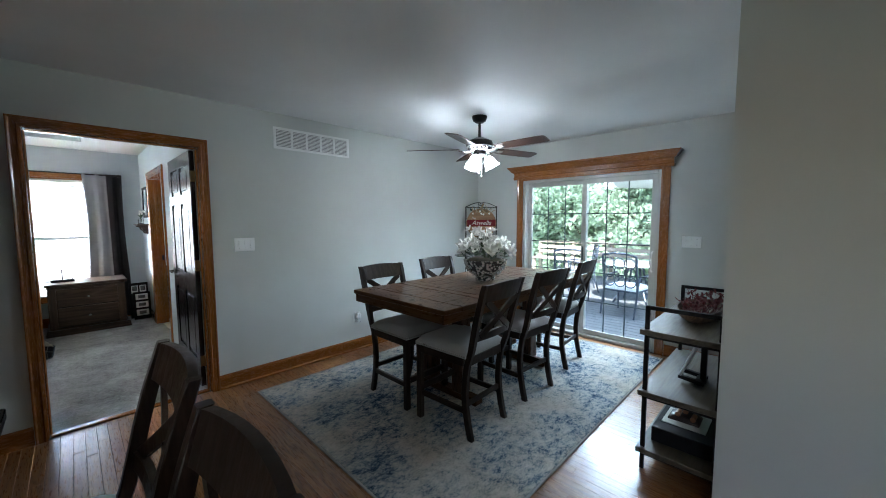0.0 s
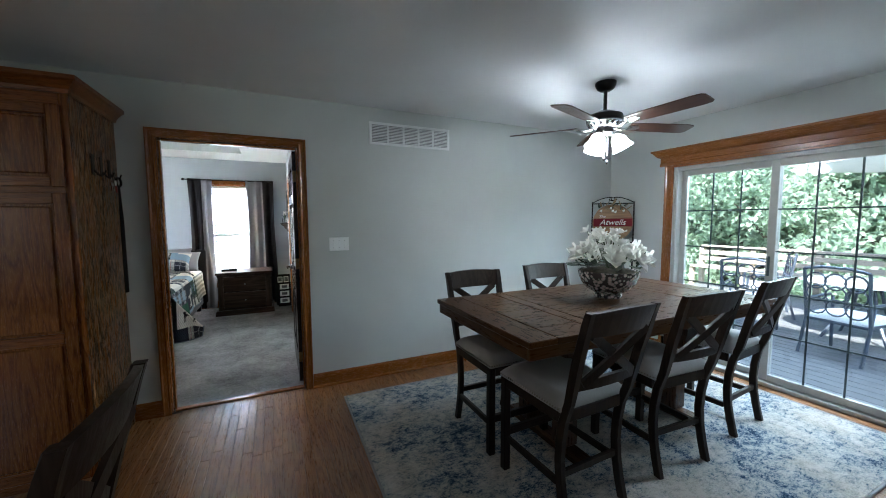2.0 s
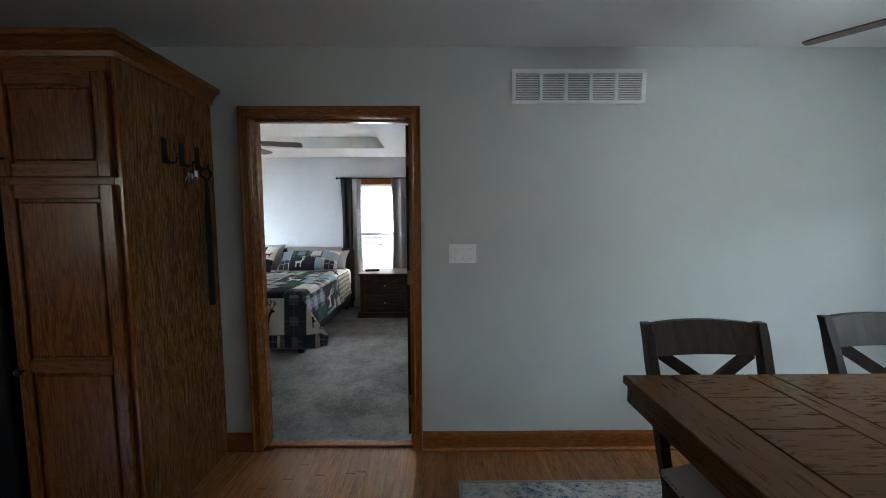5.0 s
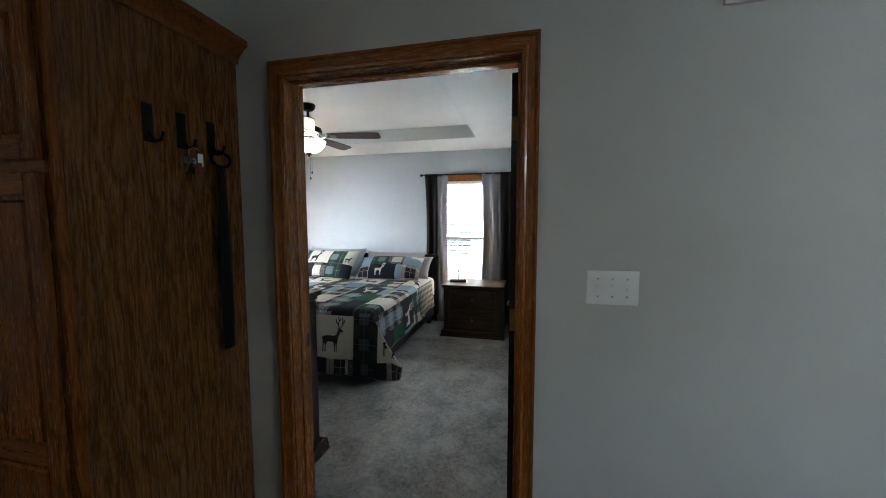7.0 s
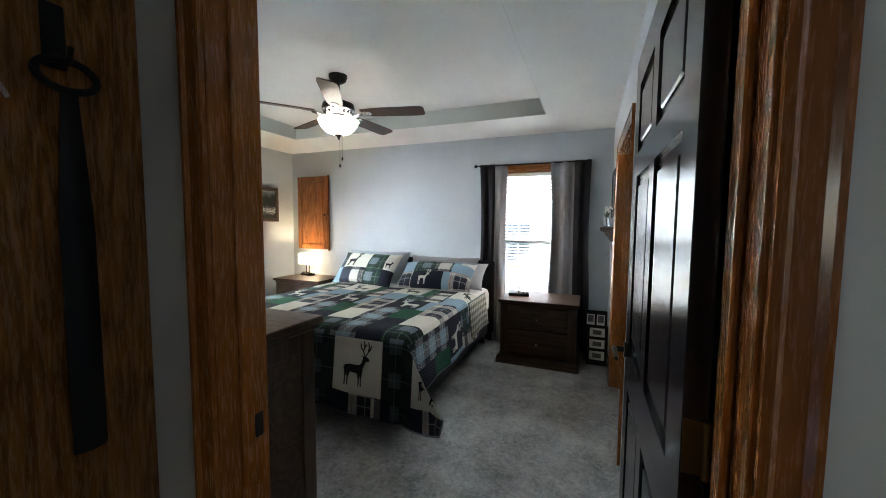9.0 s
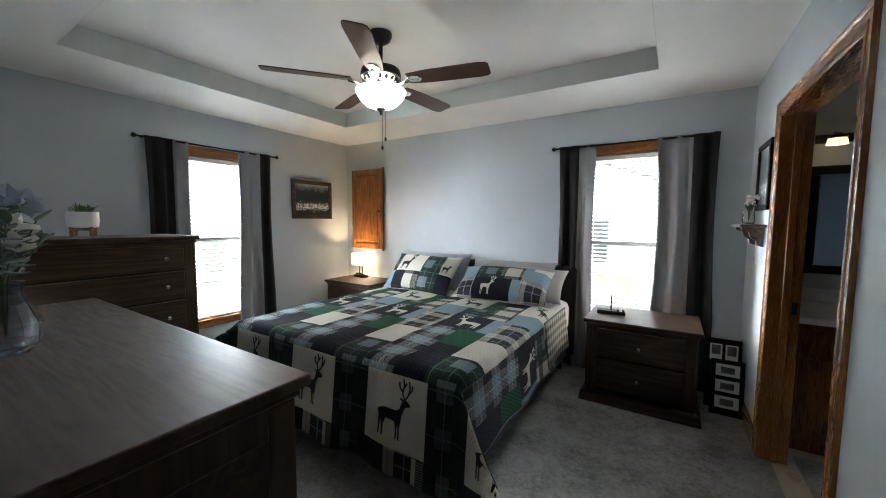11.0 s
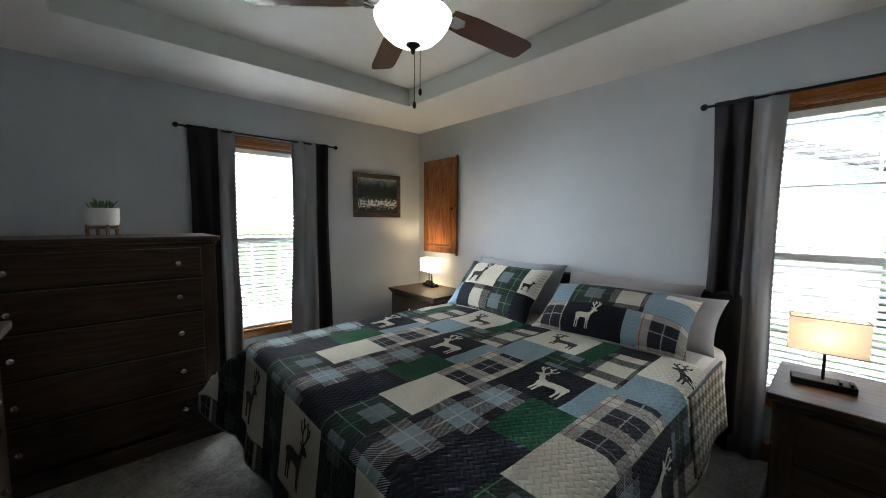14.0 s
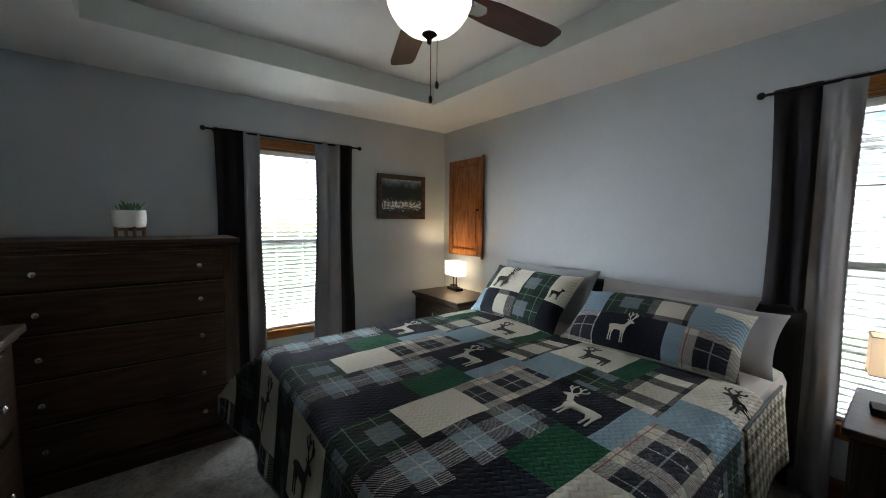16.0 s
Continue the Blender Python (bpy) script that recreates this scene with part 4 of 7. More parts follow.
def switch_plate(m, gangs, label):
    s = thing("light_switch", label, "light switch", m)
    w = 0.045 * gangs + 0.03
    part("plate", box((-w / 2, -0.006, -0.058), (w / 2, -0.0003, 0.058), 0.003, 2), IVORY, s)
    for i in range(gangs):
        x = (i - (gangs - 1) / 2) * 0.046
        part("collar", box((x - 0.006, -0.0072, -0.013), (x + 0.006, -0.0058, 0.013), 0.0008), IVORY, s)
        part("toggle", box((x - 0.005, -0.022, -0.007 + (0.008 if i < 2 else -0.006)), (x + 0.005, -0.0072, 0.007 + (0.008 if i < 2 else -0.006)), 0.002), IVORY, s)
        for z in (-0.03, 0.03):
            part("screw", rod(bmesh.new(), (x, -0.0075, z), (x, -0.0055, z), 0.0028, n=8), NICKEL, s)
    return s


switch_plate(pose(WX, 1.2765, 1.24, 0, 0, 90), 3, "white three-gang toggle switch plate on the grey wall")
switch_plate(pose(-0.602, SY, 1.22, 0, 0, 0), 3, "white three-gang toggle switch plate beside the patio door")
o = thing("power_outlet", "white outlet with a plugged-in air freshener above the baseboard", "outlet", pose(WX, 2.40, 0.37, 0, 0, 90))
part("plate", box((-0.036, -0.006, -0.058), (0.036, -0.0003, 0.058), 0.003, 2), IVORY, o)
part("plug_body", box((-0.024, -0.045, -0.01), (0.024, -0.0065, 0.05), 0.009, 2), IVORY, o)
part("refill", lathe(bmesh.new(), [(0.012, 0), (0.018, 0.006), (0.018, 0.035), (0.008, 0.045)], 14, pose(0, -0.03, -0.055)), glass("clear_plastic", rough=0.1), o, "clear liquid refill", True)

vent = thing("air_return_vent", "white louvred air return grille high on the wall", "vent", pose(WX, 1.948, 2.21, 0, 0, 90))
bm = bmesh.new()
for a, c in (((-0.39, -0.098), (0.39, -0.075)), ((-0.39, 0.075), (0.39, 0.098)), ((-0.39, -0.075), (-0.365, 0.075)), ((0.365, -0.075), (0.39, 0.075))):
    block(bm, (a[0], -0.012, a[1]), (c[0], -0.0003, c[1]), 0.002)
part("frame", bm, WHITE, vent)
# flat dark sheet on the wall, painted as the shade between louvres
part("backing", box((-0.365, -0.0025, -0.075), (0.365, -0.0005, 0.075)), plain("vent_shadow", (0.16, 0.16, 0.16), 0.9), vent, "dark sheet for the shade behind the louvres")
for i in range(1, 5):
    x = -0.365 + 0.146 * i
    part("mullion", box((x - 0.009, -0.011, -0.0745), (x + 0.009, -0.0027, 0.0745), 0.001), WHITE, vent)
bm = bmesh.new()
block(bm, (-0.362, -0.0009, -0.0045), (0.362, 0.0009, 0.0045))
data = mesh_of("louvre", bm, WHITE)
for i in range(11):
    s = new("louvre", data)
    s.parent = vent
    s.matrix_basis = pose(0, -0.0068, -0.066 + 0.0132 * i, -35, 0, 0)


# ceiling fans
def ceiling_fan(name, label, m, drop, angle, shades):
    """A five-blade ceiling fan; its origin is at the ceiling. drop: from the ceiling to the blades."""
    f = thing(name, label, "ceiling fan", m)
    part("canopy", lathe(bmesh.new(), [(0.072, -0.001), (0.072, -0.018), (0.06, -0.045), (0.035, -0.062), (0.0001, -0.064)], 28), BRONZE, f, "dark bronze canopy", True)
    part("downrod", rod(bmesh.new(), (0, 0, -0.06), (0, 0, -drop + 0.10), 0.013, n=16), BRONZE, f, "", True)
    part("motor", lathe(bmesh.new(), [(0.02, -drop + 0.11), (0.05, -drop + 0.105), (0.12, -drop + 0.075), (0.128, -drop + 0.05), (0.128, -drop + 0.03)], 36), BRONZE, f, "dark bronze motor housing", True)
    part("motor_band", lathe(bmesh.new(), [(0.124, -drop + 0.029), (0.127, -drop + 0.02), (0.10, -drop - 0.008), (0.07, -drop - 0.02)], 36), NICKEL, f, "pierced nickel band", True)
    bm = bmesh.new()
    for i in range(18):
        a = 2 * math.pi * i / 18
        beam(bm, (0.121 * math.cos(a), 0.121 * math.sin(a), -drop + 0.018), (0.104 * math.cos(a), 0.104 * math.sin(a), -drop - 0.006), 0.018, 0.004)
    part("band_slots", bm, BRONZE, f)
    part("switch_housing", lathe(bmesh.new(), [(0.06, -drop - 0.0205), (0.062, -drop - 0.05), (0.045, -drop - 0.062), (0.0001, -drop - 0.063)], 28), BRONZE, f, "", True)
    for i in range(5):
        a = angle + 72 * i
        arm = bmesh.new()
        tube(arm, [(0.085, 0, -drop - 0.012), (0.13, 0, -drop - 0.022), (0.17, 0.012, -drop - 0.012), (0.20, 0.02, -drop - 0.004)], 0.008, 8)
        tube(arm, [(0.085, 0, -drop - 0.012), (0.13, 0, -drop - 0.022), (0.17, -0.012, -drop - 0.012), (0.20, -0.02, -drop - 0.004)], 0.008, 8)
        plate(arm, [(0.18, -0.035), (0.26, -0.03), (0.28, 0), (0.26, 0.03), (0.18, 0.035)], 0.005, pose(0, 0, -drop - 0.006, -11, 0, 0))
        p = part("blade_arm", arm, NICKEL, f, "nickel blade bracket", True)
        p.matrix_basis = pose(0, 0, 0, 0, 0, a)
        out = [(0.19, -0.05), (0.32, -0.064), (0.64, -0.069), (0.685, -0.062), (0.70, -0.045), (0.70, 0.045), (0.685, 0.062), (0.64, 0.069), (0.32, 0.064), (0.19, 0.05)]
        p = part("blade", plate(bmesh.new(), out, 0.006, pose(0, 0, -drop, -11, 0, 0)), BLADE, f, "walnut fan blade")
        p.matrix_basis = pose(0, 0, 0, 0, 0, a)
    return f


FX, FY = -2.075, 3.0
D1 = 0.31
fan = ceiling_fan("ceiling_fan", "dark bronze ceiling fan with walnut blades and lit shades", pose(FX, FY, CD), D1, 2, 3)
SHADE = glow("lit_frosted_glass", (0.90, 0.96, 1.0), 5.5)
for i in range(3):
    a = radians(-75 + 120 * i)
    cx, cy = 0.075 * math.cos(a), 0.075 * math.sin(a)
    arm = tube(bmesh.new(), [(0.03 * math.cos(a), 0.03 * math.sin(a), -D1 - 0.055), (cx * 0.9, cy * 0.9, -D1 - 0.06), (cx * 1.05, cy * 1.05, -D1 - 0.075)], 0.014, 10)
    part("light_arm", arm, NICKEL, fan, "", True)
    m = Matrix.Translation((cx, cy, -D1 - 0.07)) @ Matrix.Rotation(a, 4, "Z") @ Matrix.Rotation(radians(-28), 4, "Y")
    prof = [(0.022, 0.0), (0.032, -0.012), (0.05, -0.035), (0.056, -0.07), (0.064, -0.095), (0.075, -0.112), (0.072, -0.112), (0.054, -0.07), (0.048, -0.035), (0.02, -0.003)]
    part("glass_shade", lathe(bmesh.new(), prof, 24, m), SHADE, fan, "glowing frosted glass shade", True)
lamp("fan_bulb", "POINT", 1.6, (0.90, 0.96, 1.0), pose(FX, FY, CD - D1 - 0.125), soft=0.03)
for dx, ln in ((0.012, 0.20), (-0.02, 0.17)):
    bm = bmesh.new()
    rod(bm, (dx, 0.02, -D1 - 0.06), (dx, 0.02, -D1 - 0.06 - ln), 0.0018, n=6)
    bmesh.ops.create_icosphere(bm, subdivisions=2, radius=0.009, matrix=Matrix.Translation((dx, 0.02, -D1 - 0.06 - ln)) @ Matrix.Diagonal((1, 1, 1.8, 1)))
    part("pull_chain", bm, NICKEL, fan, "thin metal pull chain", True)

# bowl of white flowers
BX0, BY0 = -1.955, 2.945
bowl = thing("flower_bowl", "black and rose porcelain bowl of moss on the table", "bowl", pose(BX0, BY0, TZ + 0.0005))


def porcelain():
    k = Mat("painted_porcelain", 0.12, 0, (0.1, 0.1, 0.1), coat=0.6)
    n = k.node("TexVoronoi", Scale=38.0)
    k.t.links.new(k.coords(), n.inputs["Vector"])
    petals = k.ramp(n.outputs["Distance"], [(0.22, (0.62, 0.55, 0.53)), (0.36, (0.50, 0.36, 0.38)), (0.46, (0.36, 0.42, 0.38)), (0.54, (0.05, 0.045, 0.05))])
    k.put(petals, "Base Color")
    return k.m


PORCELAIN = porcelain()
part("bowl_wall", lathe(bmesh.new(), [(0.092, 0), (0.095, 0.018), (0.086, 0.026), (0.10, 0.036), (0.145, 0.062), (0.182, 0.105), (0.20, 0.15), (0.208, 0.19), (0.203, 0.192), (0.194, 0.15), (0.172, 0.11), (0.0001, 0.06)], 48), PORCELAIN, bowl, "", True)
MOSS = plain("dry_moss", (0.06, 0.05, 0.025), 0.95, vary=0.6, scale=40, bump=1.0)
bm = lathe(bmesh.new(), [(0.2005, 0.158), (0.19, 0.185), (0.12, 0.205), (0.0001, 0.21)], 40, None, lambda a, r, z: 1 + (0.05 * noise.noise((9 * math.cos(a), 9 * math.sin(a), z * 40)) if r < 0.199 else 0))
part("moss", bm, MOSS, bowl, "dry brown moss")


def petal(bm, m, ln, wd, cup, curl):
    """A cupped petal or leaf, thin but closed."""
    n, rows = 5, []
    for i in range(n + 1):
        u = i / n
        w = wd * math.sin(math.pi * min(1, 0.08 + 0.92 * u) ** 0.8) * 0.5 + 0.0008
        row = []
        for e in (0, 1):
            for v in (-1, 0, 1) if e == 0 else (1, 0, -1):
                z = cup * (v * v) * wd * 0.5 + curl * ln * u * u + (0.0012 if e else 0)
                row.append(bm.verts.new(m @ Vector((u * ln, v * w, z))))
        rows.append(row)
    for a, c in zip(rows, rows[1:]):
        for q in range(6):
            bm.faces.new((a[q], a[(q + 1) % 6], c[(q + 1) % 6], c[q]))
    bm.faces.new(rows[0]), bm.faces.new(rows[-1][::-1])


PETAL = cloth("white_silk_petal", (0.82, 0.82, 0.77), 260, 0.7, 0.06)
LEAF = cloth("sage_leaf", (0.10, 0.14, 0.10), 120, 0.6, 0.3)
LEAFD = cloth("dark_leaf", (0.025, 0.05, 0.028), 120, 0.5, 0.3)
STEM = plain("green_stem", (0.05, 0.08, 0.03), 0.6)
flowers = thing("white_flowers", "white silk magnolias and small blossoms in the bowl", "flowers", pose(BX0, BY0, TZ + 0.2))
rnd = random.Random(4)


def blossom(parent, at, tilt, turn, size, n, mat, name="blossom", cup=0.5):
    bm = bmesh.new()
    m0 = Matrix.Translation(at) @ Matrix.Rotation(turn, 4, "Z") @ Matrix.Rotation(tilt, 4, "Y")
    for k in range(n):
        a = 2 * math.pi * k / n + rnd.uniform(-0.15, 0.15)
        lift = -0.35 - 0.5 * (k % 2)
        petal(bm, m0 @ Matrix.Rotation(a, 4, "Z") @ Matrix.Rotation(lift, 4, "Y"), size * rnd.uniform(0.85, 1.1), size * 0.8, cup, rnd.uniform(-0.2, 0.25))
    return part(name, bm, mat, parent, "", True)


for k in range(30):
    a = 2 * math.pi * k / 30 * 2.6 + rnd.uniform(-0.2, 0.2)
    r = 0.26 * math.sqrt((k + 0.8) / 30)
    z = 0.04 + 0.11 * (1 - (r / 0.27) ** 2) + rnd.uniform(-0.015, 0.03)
    blossom(flowers, (r * math.cos(a) * 0.95, r * math.sin(a), z), min(1.2, 4.2 * r) + rnd.uniform(-0.2, 0.2), a, 0.088 if k % 3 else 0.06, 6, PETAL)
for k in range(22):
    a, r = rnd.uniform(0, 6.28), rnd.uniform(0.02, 0.15)
    z = 0.17 + rnd.uniform(0, 0.10)
    blossom(flowers, (r * math.cos(a) - 0.04, r * math.sin(a) - 0.03, z), rnd.uniform(0, 1.0), a, 0.046, 4, PETAL)
    part("stem", tube(bmesh.new(), [(0.4 * r * math.cos(a), 0.4 * r * math.sin(a), 0.005), (r * math.cos(a) - 0.04, r * math.sin(a) - 0.03, z)], 0.002, 5), STEM, flowers)
for k in range(26):
    a, r = rnd.uniform(0, 6.28), rnd.uniform(0.12, 0.23)
    bm = bmesh.new()
    petal(bm, Matrix.Translation((r * math.cos(a), r * math.sin(a), rnd.uniform(0.0, 0.07))) @ Matrix.Rotation(a + rnd.uniform(-0.5, 0.5), 4, "Z") @ Matrix.Rotation(rnd.uniform(-0.9, 0.35), 4, "Y"), rnd.uniform(0.07, 0.12), 0.045, 0.3, 0.1)
    part("leaf", bm, LEAF if k % 3 else LEAFD, flowers, "", True)

# wine-barrel sign on an iron rack in the corner
rack = thing("sign_rack", "black iron corner rack with scrolled top", "rack", pose(-3.07, 4.29, 0.0, 0, 0, 42))
for x in (-0.215, 0.215):
    part("upright", beam(bmesh.new(), (x, 0, 0), (x, 0, 1.64), 0.014, 0.014), IRON, rack)
    part("foot", beam(bmesh.new(), (x, -0.10, 0.008), (x, 0.12, 0.008), 0.014, 0.014), IRON, rack)
for z in (0.25, 0.75, 1.18, 1.62):
    part("cross_bar", beam(bmesh.new(), (-0.207, 0, z), (0.207, 0, z), 0.012, 0.012), IRON, rack)
for s in (-1, 1):
    pts = [(s * (0.215 - 0.205 * u), 0, 1.63 + 0.06 * math.sin(u * 1.8)) for u in np.linspace(0, 1, 10)]
    pts += [(s * (0.01 + 0.03 * math.cos(a) - 0.02), 0, 1.69 - 0.02 + 0.018 * math.sin(a)) for a in np.linspace(1.2, -3.5, 10)]
    part("scroll", tube(bmesh.new(), pts, 0.005, 6), IRON, rack, "", True)
sign = thing("barrel_head_sign", "round wooden barrel-head family sign with a dark red band", "sign", pose(-3.07, 4.29, 1.40, 0, 0, 42) @ pose(0, -0.022, 0, 90, 0, 0))
BARREL = wood("barrel_oak", (0.16, 0.09, 0.04), (0.33, 0.20, 0.10), (0.42, 0.27, 0.15), "X", 0.6, 0.05, cathedral=0.3)
part("barrel_head", lathe(bmesh.new(), [(0.205, -0.012), (0.21, 0), (0.205, 0.012)], 48), BARREL, sign, "", True)
part("red_band", box((-0.2, -0.04, 0.0125), (0.2, 0.05, 0.0145)), cloth("deep_red_paint", (0.16, 0.012, 0.018), 200), sign, "dark red painted band")
LETTER = plain("white_lettering", (0.75, 0.74, 0.70), 0.6)


def lettering(text, size, at, parent, shear=0.3):
    c = bpy.data.curves.new("lettering", "FONT")
    c.body, c.size, c.extrude, c.align_x, c.shear = text, size, 0.0012, "CENTER", shear
    ob = new("lettering", c)
    data = bpy.data.meshes.new_from_object(ob)
    bpy.data.objects.remove(ob)
    data.materials.append(LETTER)
    ob = new("lettering", data)
    ob.parent = parent
    ob.matrix_basis = at
    return tagged(ob, "white script lettering")


lettering("The", 0.045, pose(-0.11, 0.056, 0.0155), sign)
lettering("Atwells", 0.088, pose(0.0, -0.022, 0.0165), sign)
garland = thing("leaf_garland", "dried leaves and white blossoms on the sign's top", "garland", pose(-3.07, 4.29, 1.585, 0, 0, 42) @ pose(0, -0.035, 0))
TANLEAF = cloth("tan_dried_leaf", (0.30, 0.22, 0.12), 150, 0.7, 0.25)
for k in range(20):
    x = -0.13 + 0.26 * (k / 19)
    bm = bmesh.new()
    petal(bm, Matrix.Translation((x, 0, rnd.uniform(-0.045, 0.03))) @ Matrix.Rotation(rnd.uniform(-2.6, -0.5), 4, "Y") @ Matrix.Rotation(rnd.uniform(-0.6, 0.6), 4, "X"), rnd.uniform(0.05, 0.085), 0.05, 0.2, 0.1)
    part("leaf", bm, TANLEAF if k % 3 else LEAFD, garland, "", True)
for x, z in ((-0.12, -0.05), (-0.02, -0.02), (0.0, -0.05), (0.03, -0.06), (0.11, -0.05)):
    blossom(garland, (x, -0.02, z), 1.4, -1.57, 0.02, 5, PETAL)

# wooden shelf rack with iron frame against the east wall
SHELFWOOD = wood("weathered_shelf", (0.035, 0.028, 0.018), (0.075, 0.060, 0.039), (0.115, 0.093, 0.062), "Y", 0.5, 0.05, cathedral=0.3, vary=0.1)
unit = thing("shelf_rack", "three-tier weathered wood shelf rack with black iron frame", "shelf", pose(-0.26, 2.91, 0.0))
hx, hy = 0.17, 0.44
for x in (-hx, hx):
    for y in (-hy, hy):
        part("post", box((x - 0.011, y - 0.011, 0), (x + 0.011, y + 0.011, 0.965), 0.002), IRON, unit)
for y in (-hy, hy):
    part("end_rail", box((-hx + 0.0115, y - 0.010, 0.943), (hx - 0.0115, y + 0.010, 0.965), 0.002), IRON, unit)
for z in (0.105, 0.445, 0.80):
    part("shelf_board", box((-hx - 0.03, -hy - 0.035, z), (hx + 0.02, hy + 0.035, z + 0.03), 0.003), SHELFWOOD, unit)
    for y in (-hy, hy):
        part("shelf_support", box((-hx, y - 0.009, z - 0.018), (hx, y + 0.009, z - 0.0005)), IRON, unit)
tray = thing("berry_tray", "oval wooden tray of dried red berry sprigs on the shelf rack", "tray", pose(-0.26, 2.95, 0.831))
m = Matrix.Diagonal((0.62, 1.4, 1, 1))
part("bowl", lathe(bmesh.new(), [(0.12, 0), (0.17, 0.03), (0.19, 0.075), (0.182, 0.075), (0.16, 0.035), (0.0001, 0.012)], 36, m), wood("tray_wood", (0.06, 0.03, 0.016), (0.14, 0.075, 0.04), (0.2, 0.12, 0.07), "Y", 0.5, 0.1), tray, "", True)
BERRY = plain("dried_red_leaf", (0.13, 0.018, 0.02), 0.6, vary=0.5, scale=30)
for k in range(70):
    y, x = rnd.uniform(-0.26, 0.26), rnd.uniform(-0.09, 0.09)
    tip = Vector((x + rnd.uniform(-0.05, 0.05), y + rnd.uniform(-0.06, 0.06), rnd.uniform(0.07, 0.13)))
    bm = bmesh.new()
    tube(bm, [(x * 0.8, y * 0.8, 0.03), tip], 0.0012, 4)
    for j in range(5):
        petal(bm, Matrix.Translation(tip) @ Matrix.Rotation(rnd.uniform(0, 6.3), 4, "Z") @ Matrix.Rotation(rnd.uniform(-1.2, 0.8), 4, "Y"), 0.026, 0.014, 0.2, 0.1)
    part("sprig", bm, BERRY, tray)
easel = thing("tablet_easel", "black wooden easel holding a thin board on the shelf", "easel", pose(-0.24, 2.80, 0.4755))
part("leg", beam(bmesh.new(), (0.05, -0.06, 0.012), (-0.08, -0.06, 0.03), 0.03, 0.022, 0.003), BLACK, easel), part("leg", beam(bmesh.new(), (0.05, 0.06, 0.012), (-0.08, 0.06, 0.03), 0.03, 0.022, 0.003), BLACK, easel)
part("back_post", box((0.02, -0.02, 0.0), (0.05, 0.02, 0.26), 0.004), BLACK, easel), part("cross_bar", box((0.0, -0.075, 0.0), (0.03, 0.075, 0.025), 0.004), BLACK, easel)
part("board", beam(bmesh.new(), (-0.065, 0, 0.05), (0.015, 0, 0.27), 0.22, 0.012, 0.002, up=(1, 0, 0)), IVORY, easel, "thin white board")
game = thing("game_box", "shallow dark box with a clear lid and wooden pieces", "box", pose(-0.26, 2.78, 0.1355))
part("case", box((-0.15, -0.22, 0), (0.15, 0.22, 0.09), 0.004), BLACK, game)
part("sheet", box((-0.12, -0.12, 0.0902), (0.1, 0.10, 0.094)), cloth("white_paper", (0.65, 0.65, 0.62)), game, "white paper sheet")
part("piece", cushion(bmesh.new(), -0.02, 0.0, 0.0945, 0.16, 0.13, 0.03, 8), plain("dark_leather", (0.03, 0.015, 0.012), 0.4), game, "", True)
for k, (x, y) in enumerate(((-0.05, -0.03), (-0.02, 0.03), (0.03, -0.05))):
    part("piece", rod(bmesh.new(), (x, y - 0.03, 0.135), (x, y + 0.03, 0.135), 0.014, n=12), plain("turned_wood", (0.3, 0.13, 0.06), 0.35), game, "", True)

# ---- bedroom ----


